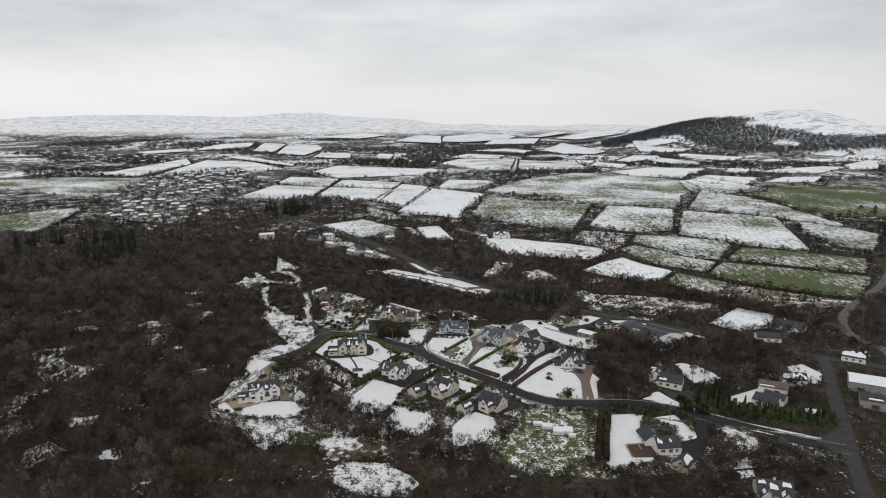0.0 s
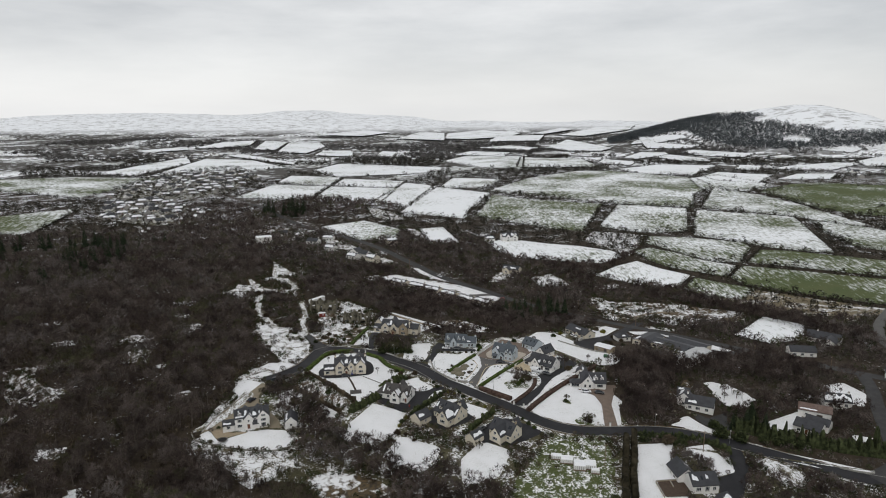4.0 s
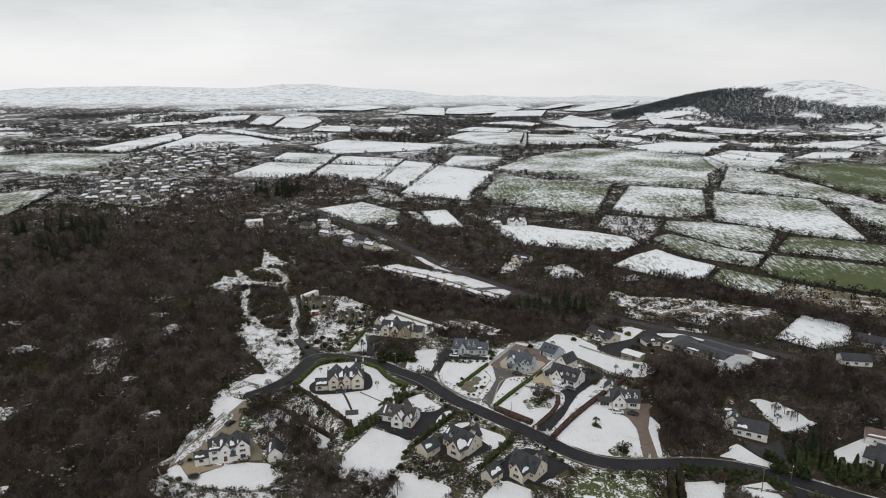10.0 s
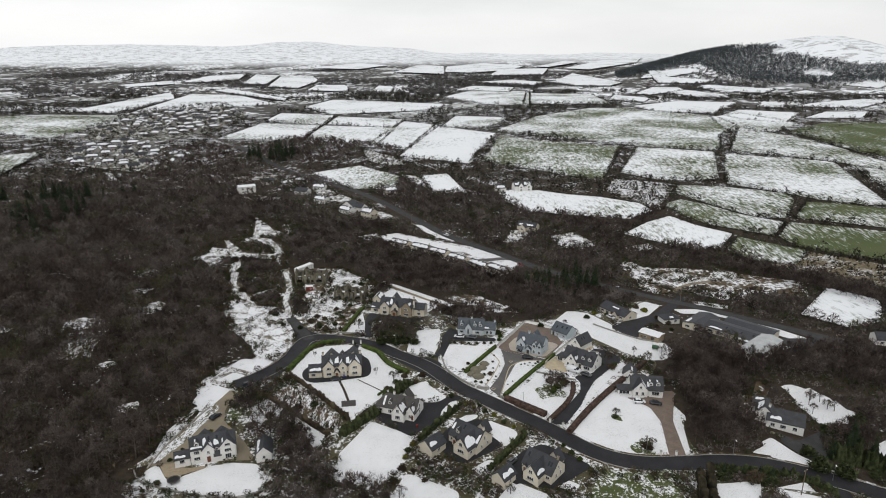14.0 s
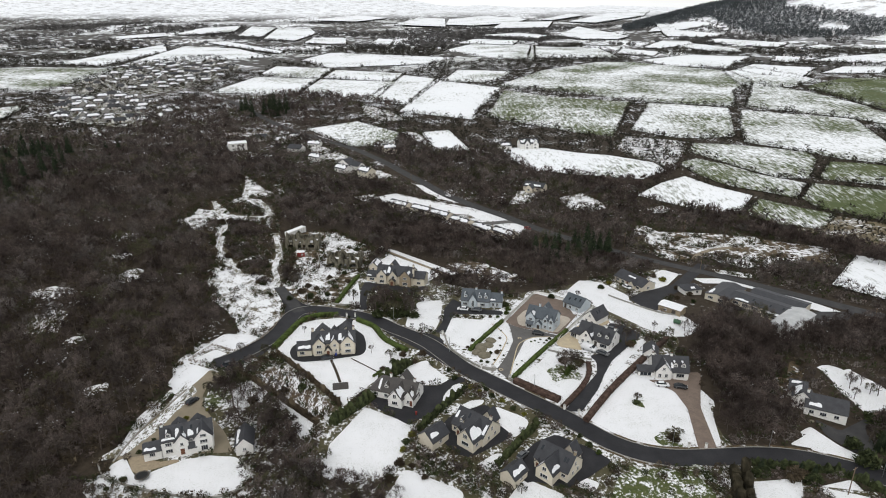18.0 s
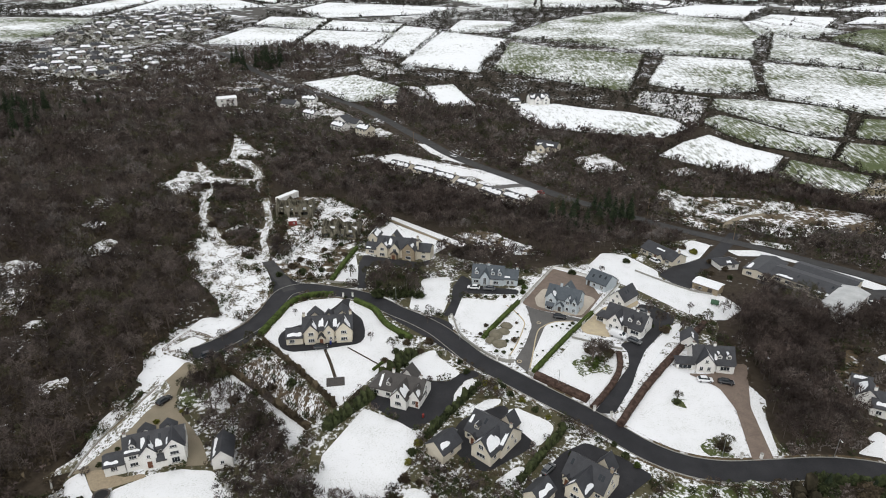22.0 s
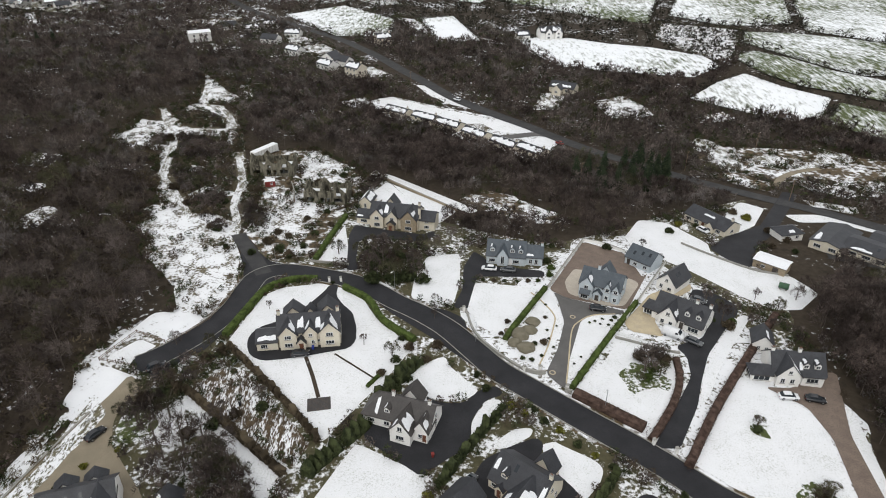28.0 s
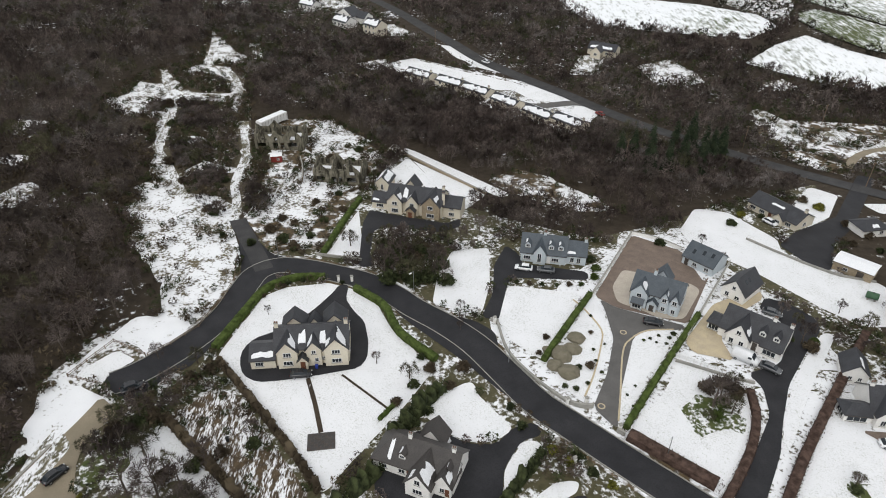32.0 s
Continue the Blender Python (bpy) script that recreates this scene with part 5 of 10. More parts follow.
drive([(-86.8, 315.6), (-83.2, 320.8), (-79.8, 321.6), (-74.6, 319.4), (-75.0, 315.0), (-77.6, 312.5), (-78.3, 309.8), (-83.5, 312.6)], M["asphalt"], "dark tarmac turning place at the road end")
drive([(107.0, 371.0), (112.0, 388.0), (121.6, 398.4), (143.7, 368.0), (163.2, 368.0), (146.5, 351.0), (134.4, 359.1), (106.1, 372.2)], M["tarmac"], "wet tarmac school yard")

hedge([(-67.3, 325.0), (-64.5, 336.5), (-61.8, 345.8), (-56.0, 350.6), (-48.3, 351.3)], 1.5, 1.6, "hedge", "clipped green hedge")
hedge([(-40.8, 347.0), (-33.4, 340.5), (-29.0, 331.3), (-20.5, 322.8)], 1.5, 1.6, "hedge", "clipped green hedge")
hedge([(-51.3, 361.9), (-49.0, 377.2), (-46.0, 393.2)], 1.4, 1.4, "hedge", "clipped green hedge")
hedge([(14.5, 306.7), (21.3, 316.7), (30.5, 330.1), (37.9, 340.8)], 1.2, 1.3, "hedge", "clipped green hedge")
hedge([(1.2, 323.7), (4.6, 330.0), (14.6, 347.3)], 1.2, 1.3, "hedge", "clipped green hedge")
hedge([(34.0, 286.1), (43.8, 300.0), (56.3, 315.7), (74.3, 337.5)], 1.8, 1.5, "beech", "russet leafless hedge")
hedge([(14.8, 305.0), (22.0, 299.6), (28.2, 295.0)], 2.3, 1.6, "beech", "thick russet leafless hedge")
hedge([(28.4, 292.5), (32.4, 297.7), (37.0, 304.4), (40.1, 311.2), (41.3, 318.0)], 1.6, 0.9, "beech", "low russet hedge beside the driveway")
hedge([(76.6, 271.6), (91.2, 270.7), (100.5, 269.4), (107.9, 265.0), (108.7, 260.8)], 1.8, 1.6, "shrub", "overgrown dark green hedge")
hedge([(-40.7, 283.7), (-36.0, 289.6), (-31.0, 295.3), (-27.7, 302.4), (-24.7, 308.4), (-19.1, 315.9)], 2.4, 2.2, "shrub", "overgrown dark hedge")
hedge([(-15.2, 281.1), (-10.7, 287.9), (-5.9, 294.5), (-0.6, 301.4)], 1.6, 1.6, "shrub", "overgrown dark hedge")
hedge([(6.3, 267.4), (13.1, 276.1), (19.3, 284.1)], 1.5, 1.5, "shrub", "overgrown dark hedge")
hedge([(-70.7, 306.7), (-56.2, 294.0), (-44.5, 283.7)], 1.5, 1.3, "scrub", "brown scrubby hedge")
hedge([(-65.3, 321.6), (-55.2, 310.6), (-45.2, 299.4), (-39.3, 292.1)], 1.2, 1.2, "scrub", "brown scrubby hedge")
for d in (1.55, -1.55):
    hedge([(72.4 + d, 268.5), (69.0 + d, 256.0), (65.6 + d, 244.5), (62.3 + d, 230.5)], 2.2, 2.6, "thuja", "tall brown-green row of weathered conifers")
hedge([(118.0, 280.0), (130.0, 274.5), (144.0, 269.0), (158.0, 264.0), (171.0, 261.0)], 5.0, 3.8, "shrub", "tall dark evergreen hedge above the road")

garden_wall([(14.9, 346.8), (30.7, 376.9)], 0.30, 1.1, M["white"], "pale rendered garden wall")
garden_wall([(30.7, 376.9), (36.6, 374.4), (42.1, 369.6)], 0.30, 1.0, M["white"], "pale rendered garden wall")
garden_wall([(33.1, 332.9), (52.9, 363.9)], 0.30, 1.1, M["white"], "pale rendered garden wall")
garden_wall([(-7.8, 335.8), (-5.9, 326.1), (-0.7, 318.1), (4.7, 312.4)], 0.35, 0.7, M["concrete"], "low stone wall beside the road")
garden_wall([(4.7, 312.4), (7.3, 311.5), (9.4, 311.6)], 0.35, 1.0, M["concrete"], "low curved entrance wall")
garden_wall([(12.9, 306.1), (14.1, 305.2)], 0.35, 1.0, M["concrete"], "low curved entrance wall")
garden_wall([(-53.0, 361.8), (-41.1, 359.7)], 0.30, 0.7, M["concrete"], "low garden wall")
garden_wall([(-97.6, 268.5), (-95.9, 279.0), (-92.2, 290.5), (-88.9, 300.0)], 0.35, 0.4, M["stone"], "low stone wall beside the drive")
garden_wall([(-101.2, 267.4), (-98.4, 263.7), (-94.9, 261.9), (-87.7, 259.4), (-76.9, 256.9), (-66.9, 256.3), (-61.5, 258.3), (-57.9, 261.3), (-59.2, 264.3), (-63.6, 270.1)], 0.30, 0.6, M["concrete"], "low curved wall round the garden of the white house")
garden_wall([(28.5, 325.1), (39.3, 320.7), (42.9, 319.7)], 0.30, 0.6, M["concrete"], "low wall between gardens")
garden_wall([(-9.3, 336.6), (-7.6, 335.8)], 0.35, 0.9, M["concrete"], "low wall at the drive mouth")
garden_wall([(62.3, 377.7), (68.2, 371.3), (78.5, 362.3), (88.2, 359.2)], 0.30, 0.6, M["concrete"], "low wall")
lawn([(109.2, 405.9), (122.2, 407.2), (137.3, 397.7), (147.9, 382.5), (157.9, 366.5), (154.8, 361.6), (143.3, 374.2), (137.3, 388.3), (124.1, 400.4), (111.4, 399.3)])
garden_wall([(-36.6, 430.7), (-8.6, 399.3)], 0.40, 0.9, M["stone"], "tan garden wall beside the snowy strip")
garden_wall([(147.0, 253.5), (152.5, 251.0), (157.5, 250.0), (158.4, 251.3)], 0.35, 0.6, M["concrete"], "low curved roadside wall at the corner")
lawn([(97.7, 286.0), (102.6, 288.7), (108.0, 278.4), (117.7, 270.6), (127.7, 264.6), (144.1, 257.9), (157.7, 251.8), (157.3, 249.6), (145.5, 251.2), (125.8, 258.9), (116.1, 265.0), (105.5, 270.4), (97.7, 277.6)], 0.25)
lawn([(176.7, 318.8), (189.1, 322.7), (192.3, 310.1), (184.1, 297.2), (178.7, 300.9), (175.9, 306.1)])
lawn([(134.0, 285.1), (153.4, 294.3), (147.6, 280.5), (134.2, 276.3)])
rough([(116.4, 258.4), (123.1, 258.3), (131.9, 251.1), (128.9, 243.7), (121.9, 243.8)], M["drift"], "patchy snow between bushes below the road", 1.5, 0.06)
rough([(112.2, 229.5), (121.5, 236.8), (119.5, 225.0), (112.8, 224.1)], M["drift"], "patchy snow between bushes below the road", 1.5, 0.06)
lawn([(164.5, 275.4), (173.6, 272.5), (170.1, 268.7), (163.9, 271.0)])
tagged(sheet("terrace", [(74.6, 242.1), (84.7, 243.8), (85.5, 235.2), (75.1, 234.0)], M["decking"], 0.2, 3.0, 1, 0.0), "brown timber terrace sunk in the snowy lawn", "terrace", kind="structure")
garden_wall([(84.7, 244.0), (79.6, 243.1), (74.6, 242.2)], 0.25, 0.6, M["stone"], "low dark wall round the terrace")
garden_wall([(74.4, 242.0), (74.7, 238.0), (75.0, 233.9)], 0.25, 0.6, M["stone"], "low dark wall round the terrace")
garden_wall([(79.8, 242.6), (79.9, 239.5)], 0.25, 0.6, M["stone"], "low dark wall across the terrace")
tagged(sheet("paved_apron", [(24.4, 358.5), (20.3, 350.8), (20.3, 344.5), (25.3, 341.9), (28.5, 339.2), (34.2, 339.0), (41.6, 351.0), (40.0, 353.6)], M["flag_pale"], 0.18, 4.0, 2, 0.0), "cream paved apron round the grey house", "paving", kind="structure")


# ---- houses ----
def part(name, verts, faces, mat, parent, label="", smooth=False):
    return mesh_ob(name, verts, faces, mat, parent, smooth, label)


def box_mesh(x0, y0, z0, x1, y1, z1):
    v = [(x, y, z) for z in (z0, z1) for x, y in ((x0, y0), (x1, y0), (x1, y1), (x0, y1))]
    f = [(0, 3, 2, 1), (4, 5, 6, 7), (0, 1, 5, 4), (1, 2, 6, 5), (2, 3, 7, 6), (3, 0, 4, 7)]
    return v, f


def joined(*meshes):
    vs, fs = [], []
    for v, f in meshes:
        n = len(vs)
        vs += list(v)
        fs += [tuple(i + n for i in q) for q in f]
    return vs, fs


def bevel_box(x0, y0, z0, x1, y1, z1, r):
    """A box with its upright and top edges cut off."""
    v, f = [], []
    for z, d in ((z0, 0.0), (z1 - r, 0.0), (z1, r)):
        v += [(x0 + r + d, y0 + d, z), (x1 - r - d, y0 + d, z), (x1 - d, y0 + r + d, z), (x1 - d, y1 - r - d, z), (x1 - r - d, y1 - d, z), (x0 + r + d, y1 - d, z), (x0 + d, y1 - r - d, z), (x0 + d, y0 + r + d, z)]
    for k in (0, 8):
        f += [(k + i, k + (i + 1) % 8, k + 8 + (i + 1) % 8, k + 8 + i) for i in range(8)]
    f += [tuple(range(16, 24)), tuple(range(7, -1, -1))]
    return v, f


class Block:
    """A gabled block: x, y, width, depth, eaves and ridge heights; the ridge runs along axis x or y. hip: how far the ridge ends stand in."""

    def __init__(self, x, y, w, d, eave, ridge, axis="x", over=0.35, hip=(0.0, 0.0), base=0.0):
        self.x, self.y, self.w, self.d, self.eave, self.ridge, self.axis, self.over, self.hip, self.base = x, y, w, d, eave, ridge, axis, over, hip, base

    def p(self, u, v, z):
        return (self.x + u, self.y + v, z) if self.axis == "x" else (self.x + v, self.y + u, z)

    def size(self):
        return (self.w, self.d) if self.axis == "x" else (self.d, self.w)

    def flip(self, faces):
        return faces if self.axis == "x" else [q[::-1] for q in faces]

    def wall(self):
        ln, sp = self.size()
        g = self.ridge - 0.12
        h1, h2 = self.hip
        v = []
        for u, h in ((0, h1), (ln, h2)):
            v += [self.p(u, 0, self.base - 1.2), self.p(u, 0, self.eave), self.p(u, sp / 2, g if not h else self.eave), self.p(u, sp, self.eave), self.p(u, sp, self.base - 1.2)]
        f = [(0, 1, 2, 3, 4), (9, 8, 7, 6, 5), (0, 5, 6, 1), (4, 3, 8, 9), (1, 6, 7, 2), (2, 7, 8, 3)]
        return v, self.flip(f)

    def roof(self):
        ln, sp = self.size()
        o, t = self.over, 0.16
        k = (self.ridge - self.eave) / (sp / 2)
        h1, h2 = self.hip
        e1, e2 = (0.25 if not h1 else o), (0.25 if not h2 else o)
        ze = self.eave - o * k
        v = []
        for dz in (0.06, 0.06 + t):
            v += [self.p(-e1, -o, ze + dz), self.p(ln + e2, -o, ze + dz), self.p(ln + e2 if not h2 else ln - h2, sp / 2, self.ridge + dz),
                  self.p(-e1 if not h1 else h1, sp / 2, self.ridge + dz), self.p(-e1, sp + o, ze + dz), self.p(ln + e2, sp + o, ze + dz)]
        top = [(6, 7, 8, 9), (9, 8, 11, 10)]
        low = [(3, 2, 1, 0), (4, 5, 2, 3)]
        rim = [(0, 1, 7, 6), (5, 4, 10, 11), (1, 2, 8, 7), (2, 5, 11, 8), (4, 3, 9, 10), (3, 0, 6, 9)]
        if h1:
            top.append((6, 9, 10))
            low.append((4, 3, 0))
        if h2:
            top.append((7, 11, 8))
            low.append((1, 2, 5))
        return v, self.flip(top + low + rim)

    def slope(self, side, u, s, lift=0.0):
        """A point on a roof slope: side 0 is the low-v one; u along the ridge, s from eaves (0) to ridge (1)."""
        sp = self.size()[1]
        v = s * sp / 2
        z = self.eave + (self.ridge - self.eave) * s + 0.23 + lift
        return self.p(u, v if side == 0 else sp - v, z)


def window_at(parent, o, right, w, h, mat="frame", bars=1, label=""):
    """A window: frame with mullions, its pane set back. o: lower middle; right: the way to the right along the wall."""
    r = Vector(right).normalized()
    out = Vector((r.y, -r.x, 0))
    o = Vector(o)

    def bx(a, b, z0, z1, d0, d1):
        v = []
        for z in (z0, z1):
            for s, d in ((a, d0), (b, d0), (b, d1), (a, d1)):
                v.append(tuple(o + r * s + out * d + Vector((0, 0, z))))
        return v, [(3, 2, 1, 0), (4, 5, 6, 7), (0, 4, 7, 3)[::-1], (1, 2, 6, 5), (0, 1, 5, 4)[::-1], (3, 7, 6, 2)[::-1]]
    f = 0.09
    ring = [(s, z, d) for d in (-0.05, 0.06) for q in (0, f) for s, z in ((-w / 2 + q, q), (w / 2 - q, q), (w / 2 - q, h - q), (-w / 2 + q, h - q))]
    fs = []
    for i in range(4):
        j = (i + 1) % 4
        fs += [(8 + i, 8 + j, 12 + j, 12 + i), (12 + i, 12 + j, 4 + j, 4 + i), (j, 8 + j, 8 + i, i), (4 + i, 4 + j, j, i)]
    win = part("window", [tuple(o + r * s + out * d + Vector((0, 0, z))) for s, z, d in ring], fs, M[mat], parent, label)
    for k in range(bars):
        c = -w / 2 + w * (k + 1) / (bars + 1)
        part("mullion", *bx(c - 0.03, c + 0.03, f, h - f, -0.05, 0.05), M[mat], win)
    v, fs = bx(-w / 2 + 0.05, w / 2 - 0.05, 0.05, h - 0.05, -0.05, 0.025)
    part("pane", v, fs, M["glass"], win, "dark glass pane")
    v, fs = bx(-w / 2 - 0.12, w / 2 + 0.12, -0.12, -0.021, -0.05, 0.16)
    part("sill", v, fs, M["concrete"], win)
    return win


def door_at(parent, o, right, w, h, mat):
    r = Vector(right).normalized()
    out = Vector((r.y, -r.x, 0))
    o = Vector(o)
    v = [tuple(o + r * s + out * d + Vector((0, 0, z))) for z in (0, h) for s, d in ((-w / 2, 0.05), (w / 2, 0.05), (w / 2, -0.05), (-w / 2, -0.05))]
    door = part("door", v, [(3, 2, 1, 0), (4, 5, 6, 7), (0, 1, 5, 4), (1, 2, 6, 5), (2, 3, 7, 6), (3, 0, 4, 7)], mat, parent)
    v = [tuple(o + r * (w * 0.36 + s) + out * d + Vector((0, 0, z))) for z in (1.0, 1.14) for s, d in ((-0.03, 0.11), (0.03, 0.11), (0.03, 0.05), (-0.03, 0.05))]
    part("handle", v, [(3, 2, 1, 0), (4, 5, 6, 7), (0, 1, 5, 4), (1, 2, 6, 5), (2, 3, 7, 6), (3, 0, 4, 7)], M["frame"], door)
    return door


def chimney(parent, x, y, z0, z1, mat, w=0.75, d=0.55):
    st = part("chimney", *box_mesh(x - w / 2, y - d / 2, z0, x + w / 2, y + d / 2, z1), mat, parent)
    part("cap", *box_mesh(x - w / 2 - 0.08, y - d / 2 - 0.08, z1, x + w / 2 + 0.08, y + d / 2 + 0.08, z1 + 0.12), M["concrete"], st)
    for dx in (-0.18, 0.18):
        ring = [(x + dx + 0.11 * math.cos(a * math.pi / 4), y + 0.11 * math.sin(a * math.pi / 4)) for a in range(8)]
        v = [(p[0], p[1], z1 + 0.12) for p in ring] + [(p[0], p[1], z1 + 0.45) for p in ring]
        part("chimney_pot", v, [(i, (i + 1) % 8, 8 + (i + 1) % 8, 8 + i) for i in range(8)] + [tuple(range(8, 16))], M["wood_door"], st)


def dormer(parent, blk, u, w, wallmat, roofmat, s0=0.22, h=1.25, side=0, snow=False):
    """A gabled dormer on the low-v slope of an x-ridged block."""
    x, y, z = blk.slope(side, u, s0)
    k = (blk.ridge - blk.eave) / (blk.d / 2)
    run = (h + 0.55) / k + 0.3
    b = Block(x - w / 2, y, w, run, z + h - 0.25, z + h + 0.4, "y", over=0.14, base=z)
    v, f = b.wall()
    v = [(p[0], p[1], max(p[2], z - 0.3)) for p in v]
    d = part("dormer", v, f, wallmat, parent)
    part("dormer_roof", *b.roof(), roofmat, d)
    window_at(d, (x, y, z + 0.12), (1, 0, 0), w * 0.72, h - 0.45, "frame", 1)
    if snow:
        snow_patch(d, b, 0, 0.05, run * 0.75, 0.1, 0.95)
    return d


def snow_patch(parent, blk, side, u0, u1, s0, s1, seed=1):
    """Snow that lies on a roof slope, with a ragged edge and a thickness."""
    r2 = random.Random(seed + int(u0 * 7 + s1 * 50))
    pts = []
    n = 18
    off = r2.uniform(0, 50)
    for i in range(n + 1):
        u = u0 + (u1 - u0) * i / n
        pts.append((u, s0 + (0.04 + 0.12 * noise.noise((u * 0.7, off, 1)) + 0.05 * r2.random()) * (s1 - s0)))
    for i in range(n + 1):
        u = u1 - (u1 - u0) * i / n
        e = min(i, n - i) / n
        drop = 0.22 + 0.42 * noise.noise((u * 0.55, off, 7)) + 0.12 * noise.noise((u * 2.1, off, 3)) + 0.35 * max(0, 0.12 - e) / 0.12
        pts.append((u, s1 - min(max(drop, 0.0), 0.85) * (s1 - s0)))
    v = [blk.slope(side, u, s, 0.06) for u, s in pts] + [blk.slope(side, u, s, 0.0) for u, s in pts]
    m = len(pts)
    mid = len(v)
    f = []
    for i in range(n):
        f.append((i, i + 1, m - 2 - i, m - 1 - i))
    f += [(i, (i + 1) % m, m + (i + 1) % m, m + i)[::-1] for i in range(m)]
    flip = (side == 1) != (blk.axis == "y")
    if flip:
        f = [q[::-1] for q in f]
    part("roof_snow", v, f, M["snow_roof"], parent, "patch of snow on the slates")


def rooflight(parent, blk, side, u, s):
    a = [blk.slope(side, u + du, s + ds, 0.05) for du, ds in ((-0.35, -0.13), (0.35, -0.13), (0.35, 0.13), (-0.35, 0.13))]
    b = [blk.slope(side, u + du, s + ds, -0.05) for du, ds in ((-0.35, -0.13), (0.35, -0.13), (0.35, 0.13), (-0.35, 0.13))]
    part("rooflight", a + b, [(0, 1, 2, 3), (0, 4, 5, 1), (1, 5, 6, 2), (2, 6, 7, 3), (3, 7, 4, 0)], M["glass"], parent)


def gutter(parent, blk, side):
    ln, sp = blk.size()
    k = (blk.ridge - blk.eave) / (sp / 2)
    z = blk.eave - blk.over * k + 0.05
    v0 = -blk.over - 0.1 if side == 0 else sp + blk.over
    pts = [blk.p(u, v0 + dv, z + dz) for dv, dz in ((0, 0), (0.1, 0), (0.1, 0.1), (0, 0.1)) for u in (-0.2, ln + 0.2)]
    f = [(0, 1, 3, 2), (2, 3, 5, 4), (4, 5, 7, 6), (6, 7, 1, 0), (0, 2, 4, 6), (1, 7, 5, 3)]
    part("gutter", pts, f, M["dark_frame"], parent)


FOOT = []


def house(at_xy, turn, blocks, wallmat, roofmat, label, name="house", windows=(), doors=(), dormers=(), chimneys=(), snow=(), lights=(), base=None, category="house", frame_mat="frame", size=1.0):
    """windows: (block, face, u, sill, width, height). Faces: f front, b back, l left, r right."""
    top = new(name)
    x, y = at_xy
    c, s = math.cos(radians(turn)), math.sin(radians(turn))
    mx, my = blocks[0].x + blocks[0].w / 2, blocks[0].y + blocks[0].d / 2
    x, y = x + (1 - size) * (c * mx - s * my), y + (1 - size) * (s * mx + c * my)
    c, s = c * size, s * size
    z = ground_z(x + c * mx - s * my, y + s * mx + c * my) + 0.1 if base is None else base
    top.matrix_basis = pose(x, y, z, 0, 0, turn) @ Matrix.Scale(size, 4)
    tagged(top, label, category)
    walls = []
    for b in blocks:
        w = part("wall", *b.wall(), wallmat if not isinstance(wallmat, list) else wallmat[len(walls) % len(wallmat)], top)
        walls.append(w)
        r = part("roof", *b.roof(), roofmat, top)
        gutter(r, b, 0)
        gutter(r, b, 1)
    for bi, face, u, sill, w, h in windows:
        b = blocks[bi]
        o, r = {"f": ((b.x + u, b.y, sill), (1, 0, 0)), "b": ((b.x + u, b.y + b.d, sill), (-1, 0, 0)),
                "l": ((b.x, b.y + u, sill), (0, -1, 0)), "r": ((b.x + b.w, b.y + u, sill), (0, 1, 0))}[face]
        window_at(walls[bi], o, r, w, h, frame_mat, 2 if w > 1.5 else 1)
    for bi, u, w, mat in doors:
        b = blocks[bi]
        door_at(walls[bi], (b.x + u, b.y, 0.02), (1, 0, 0), w, 2.1, mat)
    for bi, u, w, sn in dormers:
        dormer(top, blocks[bi], u, w, wallmat if not isinstance(wallmat, list) else wallmat[0], roofmat, snow=sn)
    for cx, cy, z0, z1, mat in chimneys:
        chimney(top, cx, cy, z0, z1, mat)
    for k, (bi, side, u0, u1, s0, s1) in enumerate(snow):
        snow_patch(top, blocks[bi], side, u0, u1, s0, s1, k)
    for bi, side, u, sv in lights:
        rooflight(top, blocks[bi], side, u, sv)
    for b in blocks:
        q = []
        for lx, ly in ((b.x - 1, b.y - 1), (b.x + b.w + 1, b.y - 1), (b.x + b.w + 1, b.y + b.d + 1), (b.x - 1, b.y + b.d + 1)):
            q.append((x + c * lx - s * ly, y + s * lx + c * ly))
        CLEAR.append(q)
        FOOT.append(q)
    return top


B = Block
# the cream house with two front gables
bl = [B(0, 1.0, 14.7, 7.6, 4.3, 7.0), B(0.5, 0, 4.0, 5, 4.4, 6.7, "y"), B(6.3, 0.4, 2.9, 4.6, 4.4, 6.2, "y"), B(9.9, 0, 4.6, 5.5, 4.5, 7.0, "y"),
      B(1.0, 8.2, 4.6, 3.6, 4.2, 6.4, "y"), B(6.2, 8.2, 2.6, 2.4, 4.2, 5.9, "y"), B(9.4, 8.2, 4.6, 4.4, 4.2, 6.5, "y"), B(-5.0, 0.4, 4.9, 5.6, 2.5, 4.3), B(4.6, -0.6, 1.8, 2.0, 2.3, 3.4, "y", over=0.25)]
